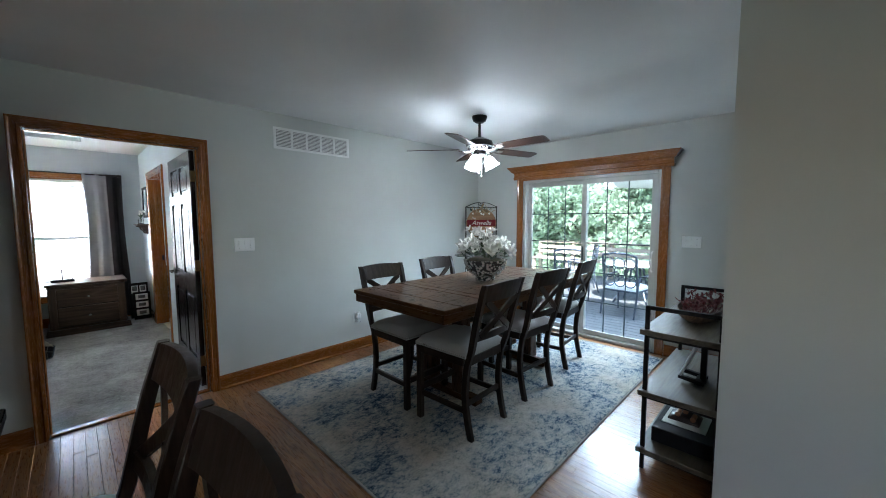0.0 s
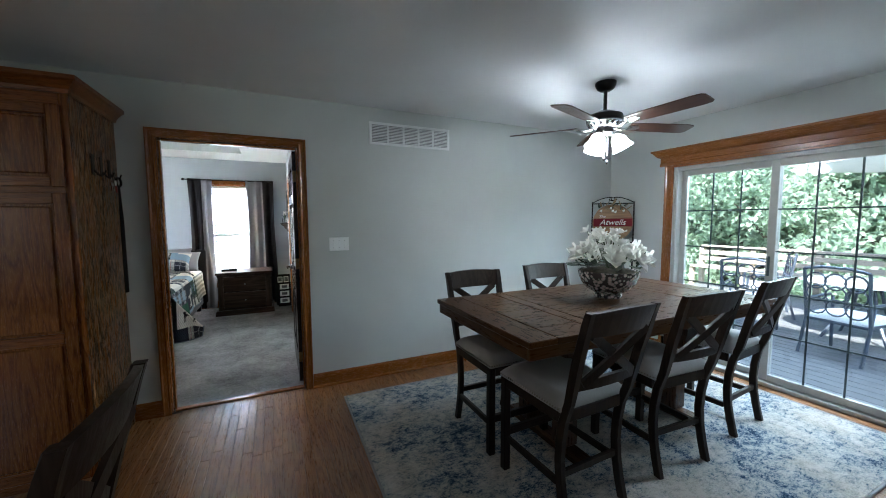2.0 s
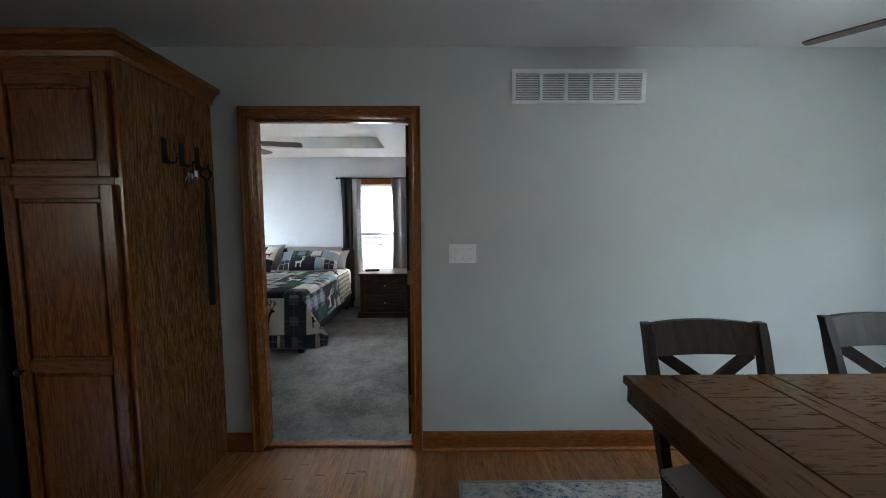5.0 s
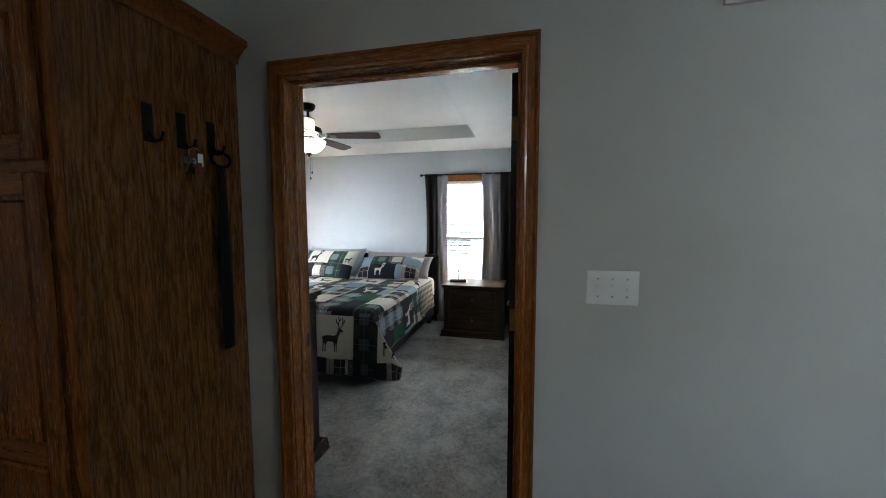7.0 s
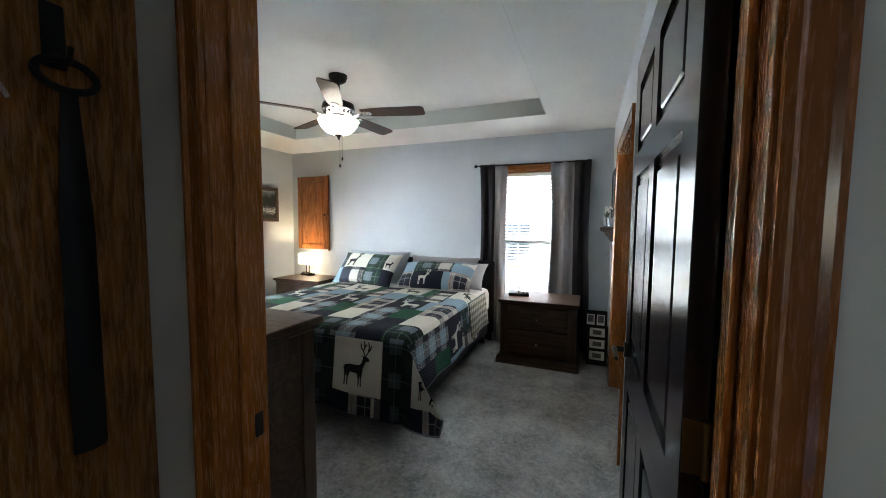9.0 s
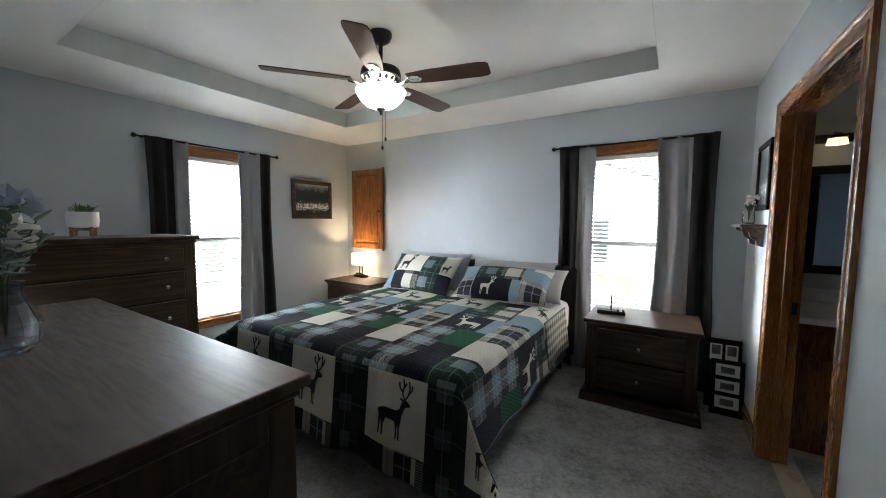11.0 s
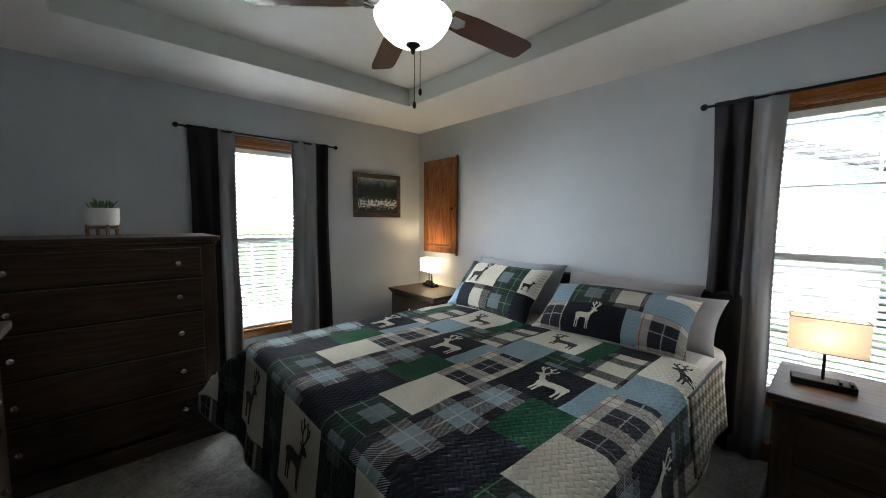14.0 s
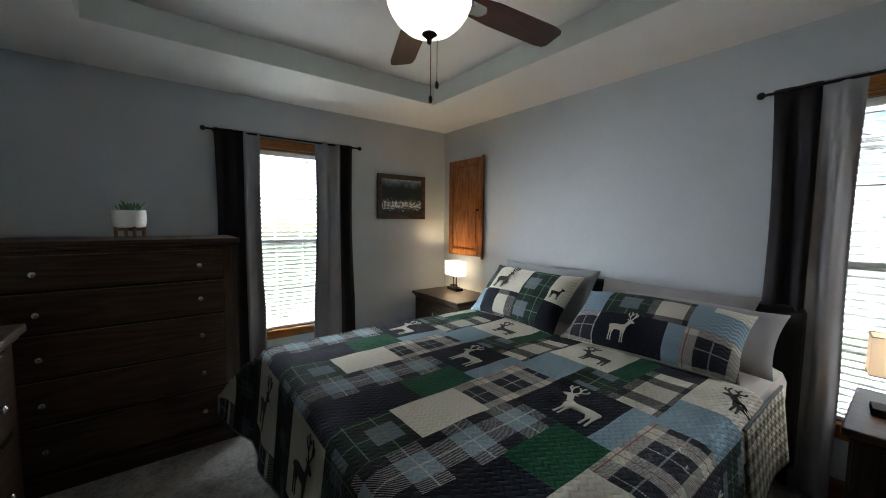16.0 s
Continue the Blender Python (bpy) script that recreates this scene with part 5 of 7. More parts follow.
def quilted(name, square, bands=None, cross=None, duty=0.42, line=None, second_line=None, twill=True, pitch=0.0):
    """Quilted cotton in one colour or a woven plaid; the plaid's squares follow the sheet's own metres."""
    k = Mat(name, 0.9, 0, square, spec=0.12)
    uv = k.t.nodes.new("ShaderNodeUVMap")
    sep = k.node("SeparateXYZ")
    k.t.links.new(uv.outputs[0], sep.inputs[0])
    u, v = k.math("ADD", sep.outputs[0], 5.50), k.math("ADD", sep.outputs[1], 0.88)
    fleck = k.noise(uv.outputs[0], 420, 2)
    base = k.ramp(fleck, [(0.3, [c * 0.82 for c in square]), (0.7, [min(1, c * 1.15) for c in square])])
    if bands:
        def band(w, p, lo, hi):
            f = k.math("FRACT", k.math("ADD", k.math("DIVIDE", w, p), 0.5))
            return k.math("MULTIPLY", k.math("GREATER_THAN", f, lo), k.math("LESS_THAN", f, hi))
        p = pitch or PER / 3
        slant = k.math("LESS_THAN", k.math("FRACT", k.math("DIVIDE", k.math("ADD", k.math("MULTIPLY", u, 1.5), v), 0.0115)), 0.38 if twill else 2.0)
        bu, bv = band(u, p, 0.5 - duty / 2, 0.5 + duty / 2), band(v, p, 0.5 - duty / 2, 0.5 + duty / 2)
        either = k.math("MAXIMUM", bu, bv)
        base = k.mix(either, base, k.mix(slant, bands[0], bands[1]))
        base = k.mix(k.math("MULTIPLY", bu, bv), base, cross or bands[0])
        if line:
            for w in (u, v):
                dash = k.math("LESS_THAN", k.math("FRACT", k.math("DIVIDE", v if w is u else u, 0.008)), 0.7)
                base = k.mix(k.math("MULTIPLY", k.math("MULTIPLY", band(k.math("ADD", w, p / 2), p, 0.482, 0.512), dash), 0.85), base, line)
        if second_line:
            for w in (u, v):
                base = k.mix(k.math("MULTIPLY", band(w, p, 0.488, 0.512), 0.75), base, second_line)
        base = k.mix(0.05, base, k.ramp(fleck, [(0.3, (0.02, 0.02, 0.02)), (0.7, (0.45, 0.45, 0.43))]))
    k.put(base, "Base Color")
    # wavy stitching about 2.5 cm apart, puffed between the rows
    warp = k.math("MULTIPLY", k.math("SINE", k.math("MULTIPLY", u, 150.0)), 0.006)
    rows = k.math("ABSOLUTE", k.math("SINE", k.math("MULTIPLY", k.math("ADD", v, warp), 130.0)))
    puff = k.math("ADD", k.math("POWER", rows, 0.45), k.math("MULTIPLY", k.noise(uv.outputs[0], 60, 3), 0.5))
    k.b.inputs["Sheen Weight"].default_value = 0.03
    k.bump(puff, 0.75, 0.006)
    return k.m


PER = 0.635
CREAM, NAVYC, GREENC, BLUEC = (0.60, 0.58, 0.50), (0.012, 0.015, 0.025), (0.011, 0.075, 0.038), (0.20, 0.29, 0.355)
QM = [quilted("quilt_cream", CREAM), quilted("quilt_navy", NAVYC), quilted("quilt_green", GREENC), quilted("quilt_blue", BLUEC),
      quilted("quilt_plaid_green", (0.13, 0.165, 0.195), ((0.012, 0.035, 0.028), (0.012, 0.035, 0.028)), (0.010, 0.022, 0.02), 0.5, (0.17, 0.24, 0.17), (0.10, 0.24, 0.13), twill=False),
      quilted("quilt_plaid_twill", (0.225, 0.31, 0.36), ((0.012, 0.015, 0.024), (0.34, 0.35, 0.35)), (0.012, 0.015, 0.024), 0.46, (0.50, 0.52, 0.50)),
      quilted("quilt_plaid_cream", (0.50, 0.48, 0.41), ((0.014, 0.016, 0.022), (0.26, 0.25, 0.22)), (0.010, 0.012, 0.018), 0.36),
      quilted("quilt_plaid_red", (0.014, 0.017, 0.028), ((0.36, 0.35, 0.31), (0.12, 0.12, 0.12)), (0.48, 0.46, 0.39), 0.38, (0.34, 0.35, 0.35), (0.22, 0.03, 0.035)),
      quilted("quilt_back", (0.50, 0.49, 0.43), ((0.27, 0.27, 0.22), (0.27, 0.27, 0.22)), (0.12, 0.12, 0.09), 0.5, twill=False, pitch=0.062),
      quilted("quilt_plaid_dark", (0.05, 0.065, 0.08), ((0.009, 0.014, 0.018), (0.009, 0.014, 0.018)), (0.012, 0.026, 0.02), 0.55, (0.11, 0.17, 0.11), twill=False)]
DEERBLACK, DEERCREAM = cloth("deer_black_cotton", (0.012, 0.012, 0.014), 400), cloth("deer_cream_cotton", (0.50, 0.48, 0.41), 400)

FOOT, HEAD, RIGHT, LEFT, TOPZ = -4.80, -6.95, -0.27, -2.18, 0.70


def quilt_patch(x, y):
    """Which cloth lies at a place of the spread-out sheet: three strips a period, each cut at its own lengths."""
    s = (y + 0.88) % PER
    if x > FOOT + 0.02:
        d = x - FOOT
        if 0.05 < s < 0.43:
            return 0 if d < 0.39 else 1 if s < 0.18 else 7 if s < 0.36 else 6
        return 9 if d < 0.39 or s > 0.5 else 1
    if x > -5.50:
        if s < 0.21:
            return 5
        if s < 0.405:
            return 1 if x > -5.21 else 2
        return 4 if x > -5.055 else 0 if x > -5.365 else 7
    if x > -5.83:
        return 1 if s < 0.32 else 3 if s < 0.405 else 7 if x > -5.79 else 3
    if x > -6.04:
        return 4 if s < 0.21 else 6 if s < 0.405 else 3
    if s < 0.10 or s > 0.405:
        return 0
    if s < 0.21:
        return 2
    return 6 if x > -6.25 else 1


FDROP, SDROP = 0.53, 0.385


def fold(d, r=0.07):
    """Out and down for a cloth that runs d metres past an edge."""
    if d <= -r:
        return d, 0.0
    arc = r * math.pi / 2
    if d < -r + arc:
        a = (d + r) / r
        return -r + r * math.sin(a), r * (1 - math.cos(a))
    h = d + r - arc
    return 0.10 * h, r + h * 0.985


def quilt_at(x, y):
    """A place of the spread-out sheet, as it lies on the bed; at the free corner the cloth hangs out in one pleat."""
    side = 1 if y > -1.2 else -1
    a, c = x - FOOT, (y - RIGHT) if side > 0 else (LEFT - y)
    if a > 0 and c > 0:
        k = max(a / FDROP, c / SDROP) / math.hypot(a / FDROP, c / SDROP)
        k = 1 - (1 - k) * 0.5 * min(1, 1.6 * max(a / FDROP, c / SDROP))
        a, c = a * k, c * k
    ox, dx = fold(a)
    oy, dy = fold(c)
    puff = 0.014 * noise.noise((x * 2.3, y * 2.3, 0.3)) + 0.006 * noise.noise((x * 7, y * 7, 2.3))
    if a > 0 and c > 0:
        most, least = max(a, c), min(a, c)
        w, (o, down) = least / most, fold(most)
        down = math.hypot(down, 0.032)
        px, py = (o * (1 - 0.5 * w), 0.5 * w * o) if a >= c else (0.5 * w * o, o * (1 - 0.5 * w))
        px, py = px - 0.011 * (1 - w) * (a < c), py - 0.011 * (1 - w) * (a >= c)
        lean = 0.5 - 0.3 * (a < c) * (1 - w)
        px, py = px + least * math.sin(lean), py + least * math.cos(lean)
        curl = 0.02 * math.sin(9 * least) * w
        return Vector((FOOT + px + curl, (RIGHT + py) if side > 0 else (LEFT - py), TOPZ + 0.3 * puff - down))
    down = math.hypot(dx, dy)
    px, py = FOOT + ox, (RIGHT + oy) if side > 0 else (LEFT - oy)
    wob = (0.012 * math.sin(9 * y) + 0.010 * math.sin(17 * y + 1.3)) * dx / 0.5 + 0.012 * math.sin(11 * x) * dy / 0.5
    z = TOPZ + puff * (1 if down < 0.02 else 0.3) - down + 0.012 * math.sin(13 * y) * max(0, dx - 0.3)
    return Vector((px + wob, py + side * wob, max(z, 0.02)))


def steps(marks, most):
    out = []
    for a, c in zip(marks, marks[1:]):
        n = max(1, math.ceil(abs(c - a) / most))
        out += [a + (c - a) * i / n for i in range(n)]
    return out + [marks[-1]]


bed = thing("bed", "king bed with black upholstered frame and headboard", "bed", pose(-5.9, -1.22, 0.0) @ pose(0, 0, 0.012))
inv = Matrix.Translation((5.9, 1.22, -0.012))
BEDBLACK = cloth("black_upholstery", (0.012, 0.012, 0.013), 300, 0.8)
MATTRESS = cloth("white_sheet", (0.62, 0.60, 0.57), 300, 0.85)


def bedbox(a, c, bev):
    bm = box(a, c, bev, 2)
    bmesh.ops.transform(bm, matrix=inv, verts=bm.verts)
    return bm


part("frame", bedbox((HEAD, LEFT + 0.04, 0.12), (FOOT - 0.08, RIGHT - 0.04, 0.38), 0.02), BEDBLACK, bed)
part("mattress", bedbox((HEAD, LEFT + 0.03, 0.385), (FOOT - 0.04, RIGHT - 0.02, 0.672), 0.06), MATTRESS, bed, "white fitted mattress")
part("headboard", bedbox((HX + 0.016, LEFT - 0.02, 0.12), (HEAD - 0.002, RIGHT + 0.02, 0.99), 0.03), BEDBLACK, bed)
for x in (HEAD + 0.05, FOOT - 0.2):
    for y in (LEFT + 0.1, RIGHT - 0.1):
        part("leg", bedbox((x - 0.03, y - 0.03, 0.012), (x + 0.03, y + 0.03, 0.1195), 0.005), BEDBLACK, bed)

BINDING = cloth("slate_binding", (0.10, 0.125, 0.155), 400)
quilt = thing("quilt", "patchwork quilt of plaid, cream and navy with deer appliques", "quilt", pose(-5.9, -1.22, TOPZ))
qinv = Matrix.Translation((5.9, 1.22, -TOPZ))
xs = steps([-6.38, -6.25, -6.04, -5.83, -5.79, -5.50, -5.365, -5.21, -5.055, FOOT + 0.02, FOOT + 0.39, FOOT + 0.53], 0.03)
marks = sorted({round(-0.88 + PER * n + o, 4) for n in range(-4, 3) for o in (0, 0.05, 0.10, 0.18, 0.21, 0.32, 0.36, 0.405, 0.43, 0.5)})
marks = [LEFT - SDROP] + [m for m in marks if LEFT - SDROP + 0.01 < m < RIGHT + SDROP - 0.01] + [RIGHT + SDROP]
ys = steps(marks, 0.035)
bm = bmesh.new()
uvl = bm.loops.layers.uv.new("sheet")
grid = [[bm.verts.new(qinv @ quilt_at(x, y)) for y in ys] for x in xs]
for i in range(len(xs) - 1):
    for j in range(len(ys) - 1):
        f = bm.faces.new((grid[i][j], grid[i + 1][j], grid[i + 1][j + 1], grid[i][j + 1]))
        f.material_index = quilt_patch((xs[i] + xs[i + 1]) / 2, (ys[j] + ys[j + 1]) / 2)
        f.smooth = True
        for lp, (a, c) in zip(f.loops, ((i, j), (i + 1, j), (i + 1, j + 1), (i, j + 1))):
            lp[uvl].uv = (xs[a], ys[c])
cover = part("cover", bm, QM, quilt, keep=True)
th = cover.modifiers.new("thickness", "SOLIDIFY")
th.thickness, th.offset = 0.007, -1
edge = [quilt_at(xs[-1], y) for y in ys]
part("binding", tube(bmesh.new(), [qinv @ p for p in edge], 0.005, 6), BINDING, quilt, "slate-blue bound edge", True)
edge = [quilt_at(x, ys[-1]) for x in xs]
part("binding", tube(bmesh.new(), [qinv @ p for p in edge], 0.005, 6), BINDING, quilt, "slate-blue bound edge", True)

STAG = (((0.05, 0.50), (0.10, 0.37), (0.26, 0.39), (0.48, 0.37), (0.62, 0.40), (0.66, 0.56), (0.60, 0.66), (0.50, 0.60), (0.20, 0.61), (0.08, 0.58)),
        ((0.03, 0.50), (0.13, 0.45), (0.075, 0.22), (0.06, 0.0), (0.025, 0.0), (0.04, 0.24)), ((0.10, 0.45), (0.24, 0.42), (0.16, 0.24), (0.155, 0.0), (0.12, 0.0), (0.125, 0.24)),
        ((0.46, 0.45), (0.58, 0.45), (0.545, 0.22), (0.535, 0.0), (0.505, 0.0), (0.505, 0.22)), ((0.55, 0.45), (0.66, 0.50), (0.61, 0.24), (0.62, 0.0), (0.585, 0.0), (0.575, 0.24)),
        ((0.56, 0.52), (0.67, 0.55), (0.75, 0.73), (0.66, 0.82), (0.60, 0.66)), ((0.66, 0.81), (0.72, 0.72), (0.87, 0.76), (0.87, 0.80), (0.77, 0.87), (0.70, 0.87)),
        ((0.70, 0.86), (0.62, 0.90), (0.60, 0.87), (0.67, 0.83)), ((0.08, 0.58), (0.02, 0.54), (0.01, 0.45), (0.06, 0.50)))
ANTLERS = (((0.72, 0.86), (0.66, 1.0), (0.70, 1.16), (0.67, 1.30)), ((0.665, 1.02), (0.58, 1.10), (0.57, 1.22)), ((0.695, 1.12), (0.76, 1.22)), ((0.74, 0.88), (0.82, 1.0), (0.85, 1.14), (0.82, 1.28)), ((0.825, 1.02), (0.90, 1.10), (0.91, 1.20)))


def applique(x, y, size, dark, antlers=True, mirror=False, wide=None):
    """A deer cut from cotton, sewn on the sheet with its head towards the pillows."""
    def place(p, q, h):
        p = (1 - p) if mirror else p
        p, q = (p - 0.45) * size * (wide or 1.0), q * size
        sx, sy = x - q, y + p
        a = quilt_at(sx, sy)
        n = (quilt_at(sx + 0.01, sy) - a).cross(quilt_at(sx, sy + 0.01) - a).normalized()
        return qinv @ (a + n * h)
    bm = bmesh.new()
    for n, piece in enumerate(STAG):
        bm.faces.new([bm.verts.new(place(p, q, 0.005 + 0.0003 * n)) for p, q in piece])
    if antlers:
        for line in ANTLERS:
            for (p0, q0), (p1, q1) in zip(line, line[1:]):
                dx, dy = p1 - p0, q1 - q0
                ln = math.hypot(dx, dy)
                nx, ny = -dy / ln * 0.017, dx / ln * 0.017
                bm.faces.new([bm.verts.new(place(p, q, 0.0054)) for p, q in ((p0 + nx, q0 + ny), (p0 - nx, q0 - ny), (p1 - nx, q1 - ny), (p1 + nx, q1 + ny))])
    o = part("deer_applique", bm, DEERBLACK if dark else DEERCREAM, quilt, "black deer applique" if dark else "cream deer applique")
    t = o.modifiers.new("thickness", "SOLIDIFY")
    t.thickness, t.offset = 0.002, 0


for n in range(-3, 2):
    c = -0.88 + PER * n + 0.24
    if LEFT - 0.3 < c < RIGHT + 0.35:
        applique(FOOT + 0.335, c, 0.235, True, mirror=False)
for n in range(-2, 2):
    applique(-5.545, -0.88 + PER * n + 0.165, 0.20, False, mirror=True, wide=1.15)
for n in range(-2, 1):
    applique(-6.09, -0.88 + PER * n + 0.565, 0.17, True, mirror=True, wide=1.25)

# the checked reverse of the quilt, turned over beside the pillows
turned = thing("turned_sheet_edge", "checked grey-white reverse of the quilt folded at the bedside", "sheet", pose(-6.4, RIGHT, TOPZ))
bm = bmesh.new()
uvl = bm.loops.layers.uv.new("sheet")
tx, ty = steps([-6.66, -6.06], 0.05), steps([RIGHT + 0.02, RIGHT + 0.36], 0.03)
g = [[bm.verts.new(Matrix.Translation((6.4, -RIGHT, -TOPZ)) @ (quilt_at(x, y) + Vector((0, 0.006 if y > RIGHT else 0, 0.009)))) for y in ty] for x in tx]
for i in range(len(tx) - 1):
    for j in range(len(ty) - 1):
        f = bm.faces.new((g[i][j], g[i + 1][j], g[i + 1][j + 1], g[i][j + 1]))
        f.smooth = True
        for lp, (a, c) in zip(f.loops, ((i, j), (i + 1, j), (i + 1, j + 1), (i, j + 1))):
            lp[uvl].uv = (tx[a], ty[c])
o = part("fold", bm, QM[8], turned, keep=True)
th = o.modifiers.new("thickness", "SOLIDIFY")
th.thickness = 0.006
hem = [Matrix.Translation((6.4, -RIGHT, -TOPZ)) @ (quilt_at(x, ty[0]) + Vector((0, 0, 0.012))) for x in tx]
part("binding", tube(bmesh.new(), hem, 0.006, 6), BINDING, turned, "dark bound edge", True)


def pillow(name, label, m, w, hgt, fat, mats, group, patches=None, flange=0.0):
    """A stuffed pillow lying in its own xy-plane: x across, y up."""
    top = thing(name, label, "pillow", m, group)
    bm = bmesh.new()
    uvl = bm.loops.layers.uv.new("sheet")
    nx, ny = 22, 14
    sides = []
    for s in (1, -1):
        rows = []
        for i in range(nx + 1):
            row = []
            for j in range(ny + 1):
                u, v = 2 * i / nx - 1, 2 * j / ny - 1
                k = max(0.0, (1 - abs(u) ** 2.6)) ** 0.55 * max(0.0, (1 - abs(v) ** 2.6)) ** 0.55
                pinch = 1 - 0.06 * (1 - abs(v) ** 2) * abs(u) ** 6
                px, py = u * w / 2 * pinch, v * hgt / 2 * (1 - 0.08 * (1 - u * u) * abs(v) ** 6)
                z = s * (fat / 2 * k + 0.002) + 0.007 * k * noise.noise((u * 9, v * 7 + w * 3, s * 4.0 + hgt * 9)) + 0.010 * k * noise.noise((u * 3 + w * 9, v * 3, s * 2.0 + m.translation.y * 5))
                row.append(bm.verts.new((px, py, z)))
            rows.append(row)
        sides.append(rows)
        for i in range(nx):
            for j in range(ny):
                q = (rows[i][j], rows[i + 1][j], rows[i + 1][j + 1], rows[i][j + 1])
                f = bm.faces.new(q if s > 0 else q[::-1])
                f.smooth = True
                f.material_index = patches((i + 0.5) / nx, (j + 0.5) / ny) if patches and s > 0 else 0
                for lp in f.loops:
                    lp[uvl].uv = (lp.vert.co.x, lp.vert.co.y)
    a, c = sides
    ring = [(i, 0) for i in range(nx + 1)] + [(nx, j) for j in range(1, ny + 1)] + [(i, ny) for i in range(nx - 1, -1, -1)] + [(0, j) for j in range(ny - 1, 0, -1)]
    for p, q in zip(ring, ring[1:] + ring[:1]):
        bm.faces.new((a[q[0]][q[1]], a[p[0]][p[1]], c[p[0]][p[1]], c[q[0]][q[1]]))
    part("cover", bm, mats, top)
    top["width"], top["fat"] = w, fat
    return top


def sham_patch(u, v):
    if u < 0.24:
        return 3 if v > 0.42 else 7
    if u < 0.50:
        return 4 if v > 0.45 else 1
    if u < 0.74:
        return 6 if v > 0.45 else 1 if u < 0.64 else 3
    if v > 0.82 and u > 0.8:
        return 0
    return 3 if v > 0.40 else 7


def sham_patch_deer(u, v):
    if u < 0.13:
        return 9 if v > 0.4 else 3
    if u < 0.54:
        return 0 if v > 0.40 else (1 if u < 0.30 else 6)
    if u < 0.84:
        return 4
    return 0 if v > 0.45 else 1


GREYPILLOW = cloth("pale_grey_cotton", (0.31, 0.305, 0.31), 350, 0.85)
BLUEGREY = cloth("blue_grey_cotton", (0.30, 0.33, 0.36), 350, 0.85)


def stand(x, y, z, tilt, turn=0.0):
    """Upright against the head wall, facing +x, leaning back."""
    return pose(x, y, z, 0, 0, 90 + turn) @ pose(0, 0, 0, 90 - tilt, 0, 0)


pillow("bed_pillow", "pale grey cotton pillow against the headboard", stand(-6.83, -0.86, 0.85, 32), 0.88, 0.40, 0.15, [GREYPILLOW], "bed pillows")
pillow("bed_pillow", "pale blue-grey cotton pillow against the headboard", stand(-6.80, -1.76, 0.865, 26), 0.90, 0.44, 0.15, [BLUEGREY], "bed pillows")
pillow("bed_pillow", "pale grey cotton pillow behind the sham", stand(-6.72, -0.72, 0.83, 46), 0.86, 0.38, 0.16, [GREYPILLOW], "bed pillows")
sham = pillow("pillow_sham", "quilted patchwork sham in blue, plaid and navy", stand(-6.555, -0.82, 0.825, 57, 4), 0.88, 0.45, 0.22, QM, "pillow shams", sham_patch)
sham2 = pillow("pillow_sham", "quilted patchwork sham with a black deer", stand(-6.53, -1.72, 0.865, 42, -3), 0.84, 0.47, 0.16, QM, "pillow shams", sham_patch_deer)


def sham_deer(parent, u0, v0, size, dark, antlers=True):
    bm = bmesh.new()

    def z(px, py):
        u, v = px / 0.43, py / 0.23
        k = max(0.0, (1 - abs(u) ** 2.6)) ** 0.55 * max(0.0, (1 - abs(v) ** 2.6)) ** 0.55
        return parent["fat"] / 2 * k + 0.010 * k * noise.noise((u * 3 + parent["width"] * 9, v * 3, 2.0 + parent.matrix_basis.translation.y * 5)) + 0.012
    for n, piece in enumerate(STAG):
        bm.faces.new([bm.verts.new((u0 + p * size, v0 + q * size, z(u0 + p * size, v0 + q * size) + 0.0003 * n)) for p, q in piece])
    if antlers:
        for line in ANTLERS:
            for (p0, q0), (p1, q1) in zip(line, line[1:]):
                dx, dy = p1 - p0, q1 - q0
                ln = math.hypot(dx, dy)
                nx, ny = -dy / ln * 0.02, dx / ln * 0.02
                bm.faces.new([bm.verts.new((u0 + p * size, v0 + q * size, z(u0 + p * size, v0 + q * size))) for p, q in ((p0 + nx, q0 + ny), (p0 - nx, q0 - ny), (p1 - nx, q1 - ny), (p1 + nx, q1 + ny))])
    o = part("deer_applique", bm, DEERBLACK if dark else DEERCREAM, parent, "black deer applique" if dark else "cream deer applique")
    t = o.modifiers.new("thickness", "SOLIDIFY")
    t.thickness, t.offset = 0.003, 0


sham_deer(sham2, -0.25, -0.02, 0.17, True, True)
sham_deer(sham2, 0.29, -0.01, 0.10, True, False)
sham_deer(sham, -0.15, -0.205, 0.14, False)


# dressers
def knob(parent, x, y, z):
    bm = lathe(bmesh.new(), [(0.005, 0), (0.005, 0.012), (0.013, 0.017), (0.014, 0.024), (0.007, 0.029), (0.0001, 0.03)], 14, pose(x, y, z, 90, 0, 0))
    part("knob", bm, NICKEL, parent, "small round metal knob", True)


